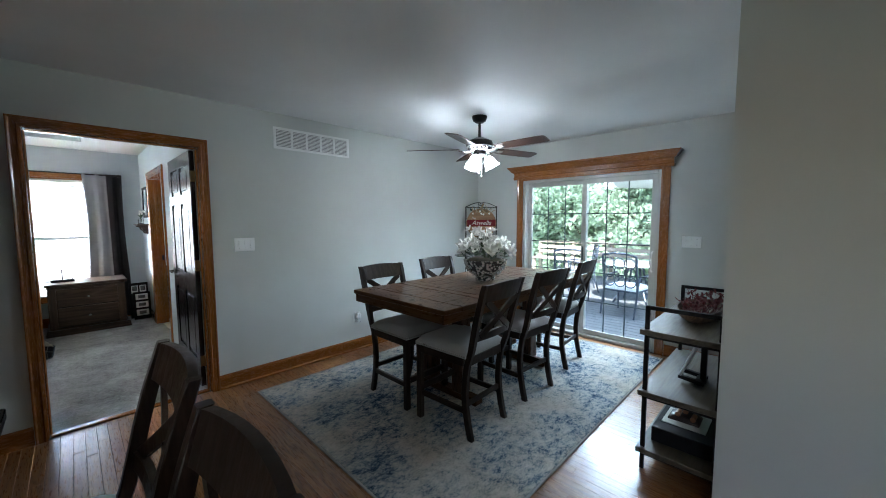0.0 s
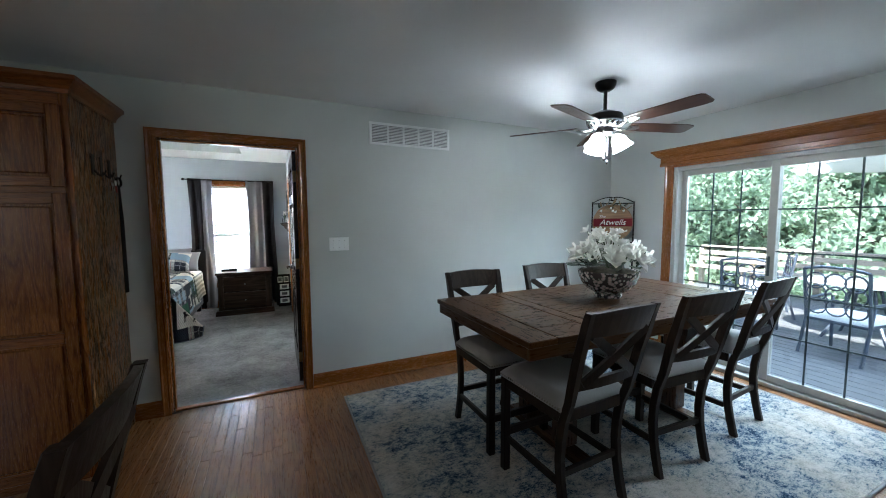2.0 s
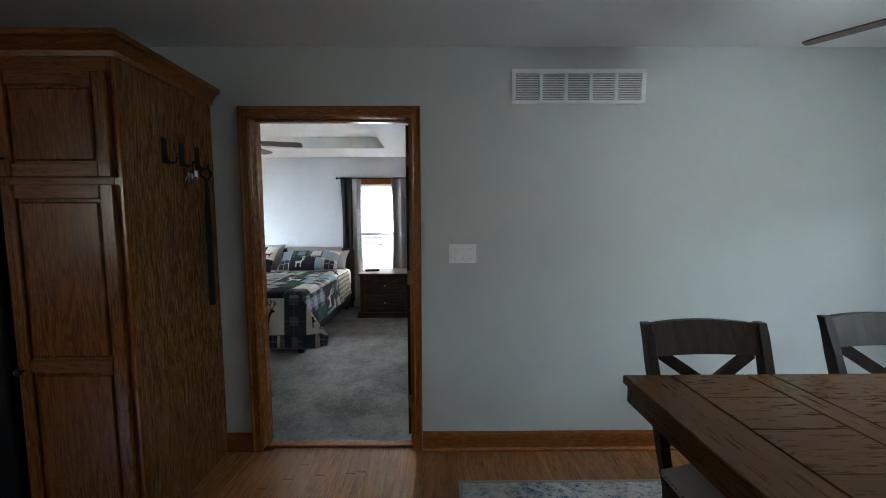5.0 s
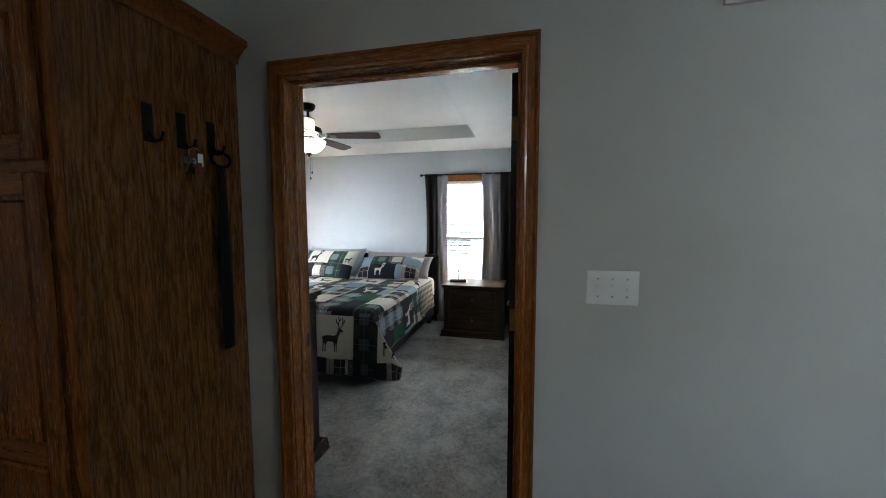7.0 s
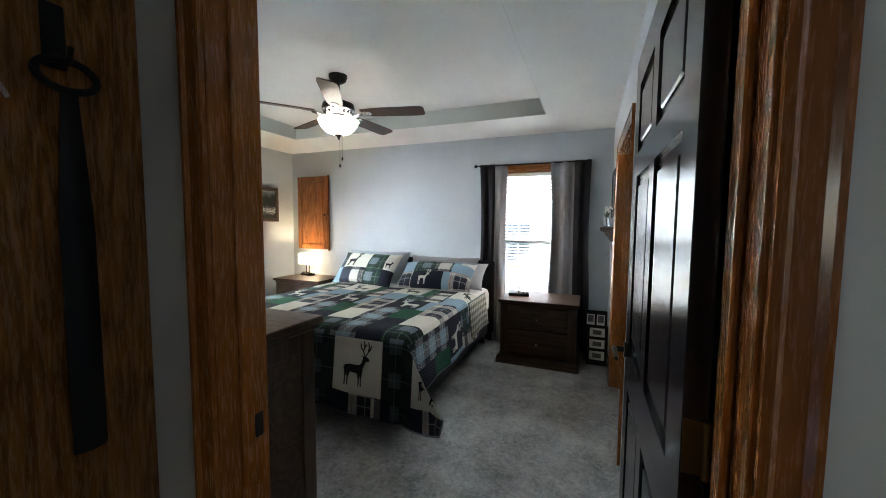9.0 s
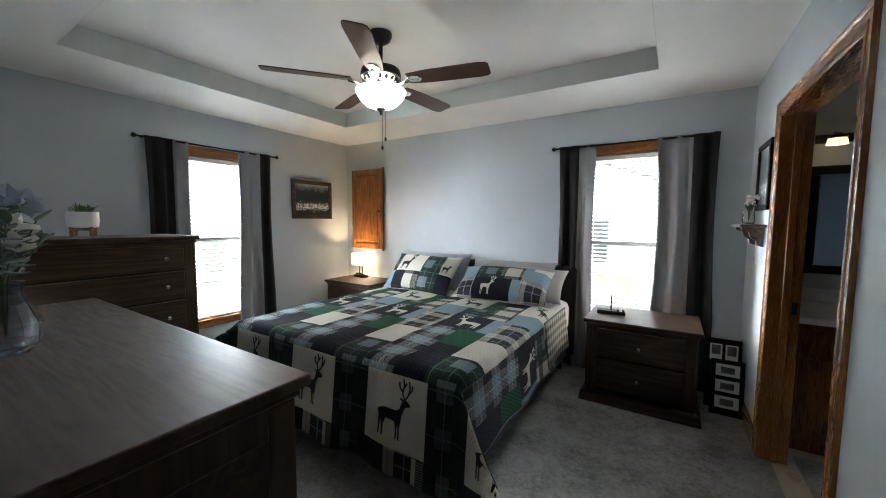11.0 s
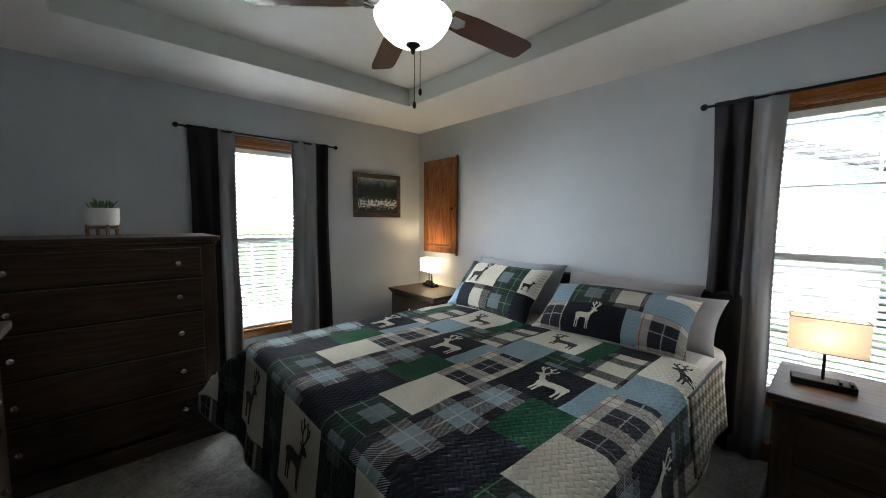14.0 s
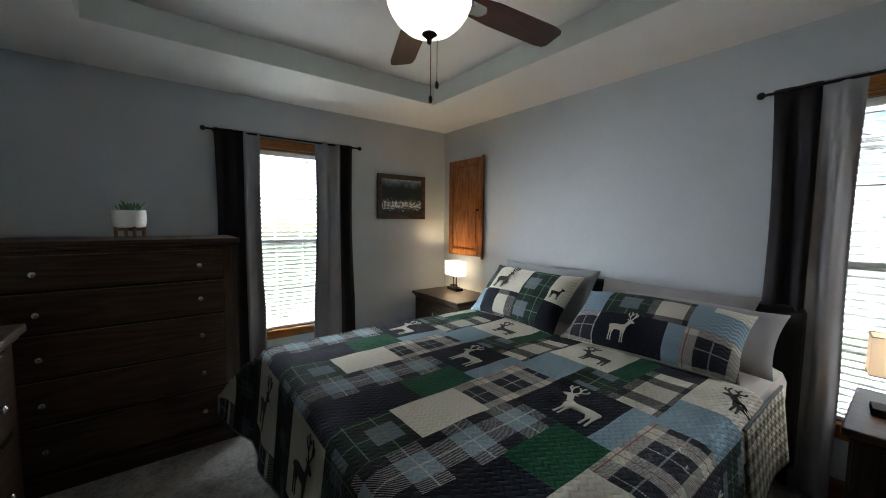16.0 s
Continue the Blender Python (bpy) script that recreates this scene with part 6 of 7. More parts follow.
def drawer_unit(name, label, m, w, d, h, rows, knobs, group=""):
    """A chest of drawers that faces -y; the origin is at its base, middle of the back."""
    top = thing(name, label, name.replace("_", " "), m, group)
    part("carcass", box((-w / 2 + 0.02, -d + 0.03, 0.07), (w / 2 - 0.02, -0.001, h - 0.055), 0.003), DRESSER_X, top)
    for s in (-1, 1):
        part("corner_post", box((s * w / 2 - s * 0.02, -d + 0.02, 0.075), (s * w / 2 - s * 0.085, -d + 0.0295, h - 0.0555), 0.002), DRESSER_Z, top)
        bm = bmesh.new()
        for a, c, z0, z1 in ((-d + 0.021, -d + 0.09, 0.075, h - 0.056), (-0.07, -0.001, 0.075, h - 0.056), (-d + 0.09, -0.07, h - 0.13, h - 0.056), (-d + 0.09, -0.07, 0.075, 0.16)):
            block(bm, (s * (w / 2 - 0.0195), a, z0), (s * (w / 2 - 0.010), c, z1), 0.002)
        part("side_frame", bm, DRESSER_Z, top)
    bm = moulding(bmesh.new(), ((0.0, 0.0), (0.0, 0.07), (-0.012, 0.076), (-0.02, 0.072), (-0.03, 0.0))[::-1], [(-w / 2 + 0.002, 0.0, 0.0), (-w / 2 + 0.002, -d, 0.0), (w / 2 - 0.002, -d, 0.0), (w / 2 - 0.002, 0.0, 0.0)])
    block(bm, (-w / 2 + 0.015, -d + 0.015, 0.0), (w / 2 - 0.015, -0.002, 0.068))
    part("plinth", bm, DRESSER_X, top)
    bm = box((-w / 2 - 0.012, -d - 0.012, h - 0.03), (w / 2 + 0.012, 0.0, h), 0.006, 2)
    part("top", bm, DRESSER_X, top)
    part("top_moulding", box((-w / 2 + 0.004, -d + 0.004, h - 0.0545), (w / 2 - 0.004, -0.001, h - 0.0305), 0.008), DRESSER_X, top)
    z = h - 0.065
    x0, x1 = -w / 2 + 0.09, w / 2 - 0.09
    total = z - 0.09
    for share in rows:
        zh = total * share
        dr = part("drawer_front", box((x0, -d + 0.012, z - zh + 0.012), (x1, -d + 0.0285, z - 0.004), 0.004), DRESSER_X, top)
        # black strip laid in the gap under each front, as its shade
        part("drawer_gap_shade", box((x0 - 0.004, -d + 0.0282, z - zh + 0.001), (x1 + 0.004, -d + 0.0298, z - zh + 0.009)), BLACK, top)
        for k in knobs:
            knob(dr, x0 + (x1 - x0) * k, -d + 0.012, z - zh / 2)
        z -= zh
    return top


drawer_unit("chest_of_drawers", "tall brown-grey wooden chest with five drawers", pose(-4.215, -3.11, 0.012, 0, 0, 180), 1.10, 0.56, 1.285, (0.17, 0.19, 0.21, 0.21, 0.22), (0.13, 0.87))
n1 = drawer_unit("nightstand", "brown-grey wooden nightstand with two drawers under the window", pose(-6.95, 0.325, 0.012, 0, 0, 90), 0.75, 0.55, 0.65, (0.48, 0.52), (0.5,), "nightstands")
n2 = drawer_unit("nightstand", "brown wooden nightstand in the corner beside the bed", pose(-7.03, -2.84, 0.012, 0, 0, 90), 0.75, 0.52, 0.65, (0.48, 0.52), (0.5,), "nightstands")
dresser = drawer_unit("long_dresser", "long brown-grey wooden dresser beside the bedroom door", pose(-3.47, -1.04, 0.012, 0, 0, -90), 1.57, 0.515, 1.03, (0.32, 0.33, 0.35), (0.12, 0.38, 0.62, 0.88))


# curtains
def drape(name, label, axis, u0, u1, at, z0, z1, mats, split, folds, seed, tuck=0.0, dirn=1, group="curtains"):
    """A hanging curtain: two cloths side by side, in folds along u."""
    top = thing(name, label, "curtain", None, group)
    rr = random.Random(seed)
    ph = [rr.uniform(0, 6.28) for _ in range(4)]
    n, m = folds * 10, 26
    for piece, (a, c) in enumerate(((0.0, split), (split, 1.0))):
        bm = bmesh.new()
        rows = []
        for j in range(m + 1):
            w = j / m
            z = z1 + (z0 - z1) * w
            row = []
            for i in range(n + 1):
                u = a + (c - a) * i / n
                spread = 1 - 0.10 * math.sin(math.pi * min(1, w * 1.4)) + tuck * w
                uu = u0 + (u1 - u0) * (0.5 + (u - 0.5) * spread + 0.02 * math.sin(3 * w + ph[0]))
                amp = 0.008 + 0.013 * min(1, w * 5) + 0.005 * math.sin(4 * w + ph[1])
                d = amp * math.sin(2 * math.pi * folds * u + ph[2] + 0.7 * math.sin(2.2 * w + ph[3])) + 0.16 * amp * math.sin(4.6 * math.pi * folds * u + ph[1] + w)
                p = (uu, at + dirn * d, z) if axis == "x" else (at + dirn * d, uu, z)
                row.append(bm.verts.new(p))
            rows.append(row)
        for j in range(m):
            for i in range(n):
                bm.faces.new((rows[j][i], rows[j][i + 1], rows[j + 1][i + 1], rows[j + 1][i])).smooth = True
        o = part("panel", bm, mats[piece], top, "dark charcoal cloth" if mats[piece] is CHARCOAL else "silver-grey cloth")
        t = o.modifiers.new("thickness", "SOLIDIFY")
        t.thickness, t.offset = 0.003, 0
    return top


CHARCOAL = cloth("charcoal_satin", (0.013, 0.012, 0.015), 300, 0.6, 0.1, 0.02)
SILVER = cloth("silver_satin", (0.25, 0.255, 0.27), 300, 0.55, 0.06, 0.1)
cl = "charcoal and silver-grey curtain hanging beside the window"
drape("curtain", cl, "y", -0.45, -0.12, HX + 0.075, 0.03, 2.115, (CHARCOAL, SILVER), 0.55, 3, 1, 0.0)
drape("curtain", cl, "y", 0.36, 0.78, HX + 0.075, 0.03, 2.115, (SILVER, CHARCOAL), 0.60, 3, 2, 0.05)
drape("curtain", cl, "x", -4.72, -5.05, LY + 0.075, 0.03, 2.13, (CHARCOAL, SILVER), 0.62, 3, 3, 0.12, 1)
drape("curtain", cl, "x", -5.50, -5.86, LY + 0.075, 0.03, 2.13, (SILVER, CHARCOAL), 0.66, 3, 4, 0.16, 1)
for axis, a, c, at, z in (("y", -0.497, 0.746, HX + 0.075, 2.10), ("x", -5.946, -4.658, LY + 0.075, 2.115)):
    r = thing("curtain_rod", "black metal curtain rod with ball finials", "curtain rod", None, "curtain rods")
    P = (lambda u, d=0.0, e=0.0: (u, at + d, z + e)) if axis == "x" else (lambda u, d=0.0, e=0.0: (at + d, u, z + e))
    part("pole", rod(bmesh.new(), P(a + 0.02), P(c - 0.02), 0.008, n=12), IRON, r, "", True)
    for e in (a, c):
        bm = bmesh.new()
        bmesh.ops.create_icosphere(bm, subdivisions=2, radius=0.02, matrix=Matrix.Translation(P(e)))
        part("finial", bm, IRON, r, "", True)
    for e in (a + 0.07, c - 0.07):
        bm = rod(bmesh.new(), P(e), P(e, -0.07), 0.005, n=8)
        part("bracket", bm, IRON, r, "", True)


# pictures, cabinet door and shelf on the walls
def mountain_picture():
    """Dark trees, pale sky and a white-flecked river, as paint."""
    k = Mat("river_painting", 0.35, 0, (0.1, 0.1, 0.1))
    v = k.coords(which="Generated")
    sep = k.node("SeparateXYZ")
    k.t.links.new(v, sep.inputs[0])
    h = k.math("ADD", sep.outputs[2], k.math("MULTIPLY", k.math("SUBTRACT", k.noise(v, 7, 5), 0.5), 0.35))
    land = k.ramp(h, [(0.12, (0.015, 0.02, 0.02)), (0.30, (0.04, 0.055, 0.06)), (0.48, (0.008, 0.014, 0.010)), (0.78, (0.010, 0.018, 0.014)), (0.90, (0.10, 0.13, 0.15)), (1.0, (0.26, 0.30, 0.31))])
    foam = k.ramp(k.math("ADD", k.noise(v, 16, 5, 0.7), k.math("MULTIPLY", k.math("ABSOLUTE", k.math("SUBTRACT", sep.outputs[2], 0.27)), -0.9)), [(0.42, (0, 0, 0)), (0.50, (0.6, 0.62, 0.62))])
    k.put(k.mix(1.0, land, foam, "SCREEN"), "Base Color")
    return k.m


PAINTING = mountain_picture()
FRAMEDARK = wood("dark_frame_wood", (0.02, 0.012, 0.008), (0.05, 0.03, 0.02), (0.08, 0.05, 0.033), "X", 0.4, 0.2)


def framed(name, label, m, w, h, border, picture, frame_mat, mat_board=0.0):
    """A framed picture, its back on the plane y = 0, facing -y."""
    p = thing(name, label, "picture", m)
    for a, c, nm in (((-w / 2, -h / 2), (w / 2, -h / 2 + border), "frame_bar"), ((-w / 2, h / 2 - border), (w / 2, h / 2), "frame_bar"), ((-w / 2, -h / 2 + border), (-w / 2 + border, h / 2 - border), "frame_bar"), ((w / 2 - border, -h / 2 + border), (w / 2, h / 2 - border), "frame_bar")):
        part(nm, box((a[0], -0.024, a[1]), (c[0], -0.001, c[1]), 0.004), frame_mat, p)
    part("image", box((-w / 2 + border, -0.012, -h / 2 + border), (w / 2 - border, -0.002, h / 2 - border)), picture, p, "dark landscape image")
    return p


framed("framed_picture", "dark framed picture of a mountain river", pose(-6.467, LY, 1.67, 0, 0, 180), 0.60, 0.475, 0.05, PAINTING, FRAMEDARK)
framed("framed_picture", "black framed dark landscape picture", pose(-6.52, BY, 1.71, 0, 0, 0), 0.37, 0.43, 0.035, PAINTING, BLACK)

hatch = thing("access_hatch", "honey oak raised-panel access hatch on the head wall", "hatch", pose(HX, -2.998, 1.563, 0, 0, 90))
HATCH = wood("hatch_oak", (0.10, 0.032, 0.007), (0.23, 0.080, 0.016), (0.31, 0.115, 0.025), "Z", 0.3, 0.4, cathedral=0.4, vary=0.05)
for a, c in (((-0.275, -0.527), (-0.205, 0.527)), ((0.205, -0.527), (0.275, 0.527)), ((-0.205, -0.527), (0.205, -0.455)), ((-0.205, 0.455), (0.205, 0.527))):
    part("frame_bar", box((a[0], -0.026, a[1]), (c[0], -0.0005, c[1]), 0.006), HATCH, hatch)
bm = box((-0.205, -0.012, -0.455), (0.205, -0.0006, 0.455))
block(bm, (-0.185, -0.021, -0.435), (0.185, -0.0115, 0.435), 0.009)
part("raised_panel", bm, HATCH, hatch)
part("edge_strip", box((0.2755, -0.03, -0.55), (0.292, -0.0005, 0.54), 0.003), HATCH, hatch)
bm = lathe(bmesh.new(), [(0.006, 0), (0.006, 0.012), (0.014, 0.018), (0.012, 0.028), (0.0001, 0.03)], 12, pose(0.235, -0.026, -0.03, 90, 0, 0))
part("knob", bm, BRONZE, hatch, "dark knob", True)

shelf = thing("wall_shelf", "small dark wooden bracket shelf on the wall", "shelf", pose(-6.62, BY, 1.385))
part("board", box((-0.22, -0.13, 0), (0.22, -0.0005, 0.02), 0.006, 2), FRAMEDARK, shelf)
prof = [(-0.001, 0.0), (-0.115, 0.0), (-0.11, -0.02), (-0.075, -0.03), (-0.065, -0.065), (-0.035, -0.085), (-0.03, -0.115), (-0.001, -0.125)]
for x in (-0.13, 0.13):
    part("bracket", plate(bmesh.new(), prof, 0.03, Matrix.Translation((x - 0.015, 0, -0.0005)) @ Matrix(((0, 0, 1, 0), (1, 0, 0, 0), (0, 1, 0, 0), (0, 0, 0, 1)))), FRAMEDARK, shelf)
CLEAR = glass("clear_glass")
jar = thing("flower_jar", "small glass jar with white blossoms on the shelf", "vase", pose(-6.60, BY - 0.065, 1.4055))
part("jar", lathe(bmesh.new(), [(0.028, 0), (0.034, 0.01), (0.034, 0.05), (0.03, 0.07), (0.034, 0.085), (0.031, 0.085), (0.027, 0.07), (0.03, 0.012), (0.0001, 0.006)], 20), CLEAR, jar, "clear glass jar", True)
for k in range(9):
    a, r = rnd.uniform(0, 6.28), rnd.uniform(0.0, 0.05)
    z = 0.12 + rnd.uniform(0, 0.06)
    blossom(jar, (r * math.cos(a), r * math.sin(a), z), r * 18, a, 0.026, 5, PETAL)
    part("stem", tube(bmesh.new(), [(0, 0, 0.02), (0.4 * r * math.cos(a), 0.4 * r * math.sin(a), 0.08), (r * math.cos(a), r * math.sin(a), z)], 0.0016, 5), STEM, jar)
for k in range(8):
    a = rnd.uniform(0, 6.28)
    bm = bmesh.new()
    petal(bm, Matrix.Translation((0, 0, 0.085)) @ Matrix.Rotation(a, 4, "Z") @ Matrix.Rotation(-0.8, 4, "Y"), 0.06, 0.02, 0.2, 0.1)
    part("leaf", bm, LEAF, jar, "", True)

# photo frames standing on the floor
PHOTO = plain("black_white_photo", (0.10, 0.10, 0.10), 0.4, vary=0.8, scale=20)
MATBOARD = plain("white_mat_board", (0.70, 0.70, 0.68), 0.8, vary=0.03)
multi = thing("photo_frame", "black triple photo frame leaning in the corner", "photo frame", pose(-6.68, 0.885, 0.013, 0, 0, 90) @ pose(0, 0, 0, -8, 0, 0))
part("frame", box((-0.10, -0.012, 0), (0.10, 0.008, 0.40), 0.004), BLACK, multi)
for i in range(3):
    z = 0.055 + 0.115 * i
    part("mat_board", box((-0.07, -0.0155, z), (0.07, -0.0122, z + 0.085)), MATBOARD, multi, "white mat")
    part("photo", box((-0.04, -0.0172, z + 0.02), (0.04, -0.0157, z + 0.065)), PHOTO, multi, "grey photograph")
tall = thing("photo_frame", "black photo frame behind the triple frame", "photo frame", pose(-6.80, 0.87, 0.013, 0, 0, 90) @ pose(0, 0, 0, -8, 0, 0))
part("frame", box((-0.11, -0.012, 0), (0.11, 0.008, 0.52), 0.004), BLACK, tall)
for x in (-0.045, 0.05):
    part("mat_board", box((x - 0.04, -0.0155, 0.36), (x + 0.035, -0.0122, 0.48)), MATBOARD, tall, "white mat")
    part("photo", box((x - 0.03, -0.0172, 0.40), (x + 0.025, -0.0157, 0.47)), PHOTO, tall, "grey photograph")


# lamps on the nightstands
def bedside_lamp(m, strength, posts, bulb, group="bedside lamps"):
    lp = thing("table_lamp", "lit table lamp with a rectangular cream shade and black base", "lamp", m, group)
    w, d, h0, h1 = 0.125, 0.06, 0.165, 0.315
    k = Mat("lit_lamp_shade", 0.9, 0, (0.50, 0.44, 0.36))
    k.b.inputs["Emission Color"].default_value = (1.0, 0.82, 0.62, 1)
    k.b.inputs["Emission Strength"].default_value = strength
    thin = k.node("BsdfTranslucent", Color=(0.85, 0.80, 0.72, 1))
    both = k.node("MixShader")
    both.inputs[0].default_value = 0.45
    k.t.links.new(k.b.outputs[0], both.inputs[1])
    k.t.links.new(thin.outputs[0], both.inputs[2])
    k.t.links.new(both.outputs[0], k.t.nodes["Material Output"].inputs["Surface"])
    bm = bmesh.new()
    for a, c in (((-w, -d), (w, -d + 0.002)), ((-w, d - 0.002), (w, d)), ((-w, -d + 0.002), (-w + 0.002, d - 0.002)), ((w - 0.002, -d + 0.002), (w, d - 0.002))):
        block(bm, (*a, h0), (*c, h1))
    part("shade", bm, k.m, lp, "glowing cream fabric shade")
    for z in (h0 - 0.003, h1):
        bm = bmesh.new()
        for a, c in (((-w - 0.001, -d - 0.001), (w + 0.001, -d + 0.003)), ((-w - 0.001, d - 0.003), (w + 0.001, d + 0.001)), ((-w - 0.001, -d + 0.003), (-w + 0.003, d - 0.003)), ((w - 0.003, -d + 0.003), (w + 0.001, d - 0.003))):
            block(bm, (*a, z), (*c, z + 0.003))
        part("shade_rim", bm, FRAMEDARK, lp, "dark rim")
    part("base", box((-0.105, -0.045, 0), (0.105, 0.045, 0.03), 0.003), BLACK, lp)
    for x in ((-0.03, 0.03) if posts == 2 else (0.0,)):
        part("post", rod(bmesh.new(), (x, 0.0, 0.03), (x, 0.0, h0 + 0.03), 0.006, n=12), BLACK, lp, "", True)
    part("shade_bar", box((-w + 0.002, -0.003, h0 + 0.028), (w - 0.002, 0.003, h0 + 0.033)), BLACK, lp)
    for x in (0.045, 0.08):
        part("phone_rest", box((x, -0.044, 0.0302), (x + 0.012, 0.0, 0.045), 0.002), BLACK, lp)
    bm = bmesh.new()
    bmesh.ops.create_icosphere(bm, subdivisions=2, radius=0.028, matrix=Matrix.Translation((0, 0, h0 + 0.075)))
    part("bulb", bm, glow("warm_bulb", (1.0, 0.70, 0.38), bulb), lp, "lit warm bulb", True)
    return lp


bedside_lamp(pose(-6.66, 0.10, 0.6625, 0, 0, 97), 0.25, 1, 34.0)
bedside_lamp(pose(-6.90, -2.98, 0.6625, 0, 0, 80), 2.4, 2, 300.0)
clock = thing("alarm_clock", "small dark clock on the nightstand", "clock", pose(-7.0, -3.12, 0.6625, 0, 0, 70))
part("body", box((-0.05, -0.03, 0), (0.05, 0.03, 0.03), 0.006), BLACK, clock)

# pot plant on the chest, vase on the dresser
pot = thing("potted_succulent", "small succulent in a white ribbed pot on a wooden stand", "potted plant", pose(-4.225, -2.93, 1.2975))
STAND = wood("plant_stand_wood", (0.12, 0.055, 0.02), (0.25, 0.12, 0.05), (0.33, 0.17, 0.08), "X", 0.5, 0.1)
part("pot", lathe(bmesh.new(), [(0.06, 0.06), (0.078, 0.066), (0.084, 0.10), (0.084, 0.168), (0.078, 0.168), (0.076, 0.15), (0.0001, 0.145)], 40, None, lambda a, r, z: 1 + 0.006 * math.sin(28 * a) if 0.08 < z < 0.16 else 1), IVORY, pot, "white ribbed ceramic pot", True)
for a in (0, 90):
    bm = bmesh.new()
    block(bm, (-0.062, -0.008, 0.04), (0.062, 0.008, 0.0595 if a else 0.0590), 0.002)
    for s in (-1, 1):
        block(bm, (s * 0.062, -0.008, 0.0), (s * 0.078, 0.008, 0.085), 0.002)
    p = part("stand", bm, STAND, pot, "wooden stand")
    p.matrix_basis = pose(0, 0, 0, 0, 0, a + 20)
SUCC = cloth("succulent_leaf", (0.06, 0.13, 0.05), 90, 0.5, 0.3)
for k in range(60):
    a, r = rnd.uniform(0, 6.28), rnd.uniform(0, 0.06)
    bm = bmesh.new()
    petal(bm, Matrix.Translation((r * math.cos(a), r * math.sin(a), 0.15 + rnd.uniform(0, 0.035))) @ Matrix.Rotation(a, 4, "Z") @ Matrix.Rotation(rnd.uniform(-1.5, -0.3), 4, "Y"), rnd.uniform(0.025, 0.045), 0.014, 0.5, 0.1)
    part("leaf", bm, SUCC, pot, "", True)

vase = thing("flower_vase", "faceted glass vase of white flowers and eucalyptus on the dresser", "vase", pose(-3.62, -1.06, 1.0425))
part("glass", lathe(bmesh.new(), [(0.045, 0), (0.07, 0.03), (0.075, 0.08), (0.05, 0.14), (0.038, 0.17), (0.045, 0.20), (0.041, 0.20), (0.034, 0.17), (0.046, 0.14), (0.069, 0.08), (0.064, 0.03), (0.0001, 0.012)], 10), glass("cut_glass", (0.75, 0.82, 0.9), 0.03), vase, "faceted clear glass")
DUSTYPETAL = cloth("dusty_blue_petal", (0.30, 0.35, 0.42), 260, 0.7, 0.1)
DUSTY = cloth("dusty_eucalyptus", (0.17, 0.22, 0.22), 100, 0.7, 0.2)
for k in range(16):
    a, r = rnd.uniform(0, 6.28), rnd.uniform(0.04, 0.2)
    tip = Vector((r * math.cos(a) * 0.75, r * math.sin(a), 0.2 + rnd.uniform(0.06, 0.24)))
    part("stem", tube(bmesh.new(), [(0, 0, 0.05), (0.15 * tip.x, 0.15 * tip.y, 0.2), tip], 0.002, 5), STEM, vase)
    if k % 3 == 0:
        blossom(vase, tip, min(1.3, 7 * r), a, 0.06, 7, PETAL if k % 2 else DUSTYPETAL)
    for j in range(9):
        u = 0.35 + 0.65 * j / 9
        at = Vector((0.15 * tip.x, 0.15 * tip.y, 0.2)).lerp(tip, u)
        bm = bmesh.new()
        petal(bm, Matrix.Translation(at) @ Matrix.Rotation(rnd.uniform(0, 6.28), 4, "Z") @ Matrix.Rotation(rnd.uniform(-0.9, 0.4), 4, "Y"), rnd.uniform(0.03, 0.06), 0.028, 0.25, 0.1)
        part("leaf", bm, DUSTY if k % 2 else LEAF, vase, "", True)

# bedroom fan and smoke alarm
D2 = 0.30
fan2 = ceiling_fan("ceiling_fan", "bronze ceiling fan with walnut blades and lit bowl shade", pose(-5.24, -1.12, TRAYTOP), D2, 32, 1)
BOWLGLOW = glow("lit_bowl_glass", (1.0, 0.90, 0.74), 2.3)
part("bowl_shade", lathe(bmesh.new(), [(0.155, -D2 - 0.05), (0.16, -D2 - 0.056), (0.148, -D2 - 0.085), (0.128, -D2 - 0.115), (0.095, -D2 - 0.145), (0.05, -D2 - 0.162), (0.0001, -D2 - 0.166)], 40), BOWLGLOW, fan2, "glowing alabaster glass bowl", True)
for i in range(2):
    a = 3.14 * i + 2.2
    lamp("fan_bulb", "POINT", 6, (1.0, 0.90, 0.76), pose(-5.24 + 0.105 * math.cos(a), -1.12 + 0.105 * math.sin(a), TRAYTOP - D2 - 0.075), soft=0.02)
# added disc that keeps the bowl's glow off the motor
part("bowl_fitter", lathe(bmesh.new(), [(0.0001, -D2 - 0.040), (0.062, -D2 - 0.042), (0.066, -D2 - 0.047), (0.062, -D2 - 0.052), (0.0001, -D2 - 0.054)], 32), BRONZE, fan2, "dark disc added over the bowl to block its upward glow", True)
part("finial", lathe(bmesh.new(), [(0.028, -D2 - 0.160), (0.03, -D2 - 0.168), (0.012, -D2 - 0.182), (0.008, -D2 - 0.20), (0.0001, -D2 - 0.205)], 20), BRONZE, fan2, "dark finial", True)
for dx, ln in ((0.0, 0.26), (-0.03, 0.20)):
    bm = bmesh.new()
    rod(bm, (dx, 0.01, -D2 - 0.15), (dx, 0.01, -D2 - 0.15 - ln), 0.0016, n=6)
    bmesh.ops.create_icosphere(bm, subdivisions=2, radius=0.008, matrix=Matrix.Translation((dx, 0.01, -D2 - 0.15 - ln)) @ Matrix.Diagonal((1, 1, 2.0, 1)))
    part("pull_chain", bm, BRONZE, fan2, "thin dark pull chain", True)
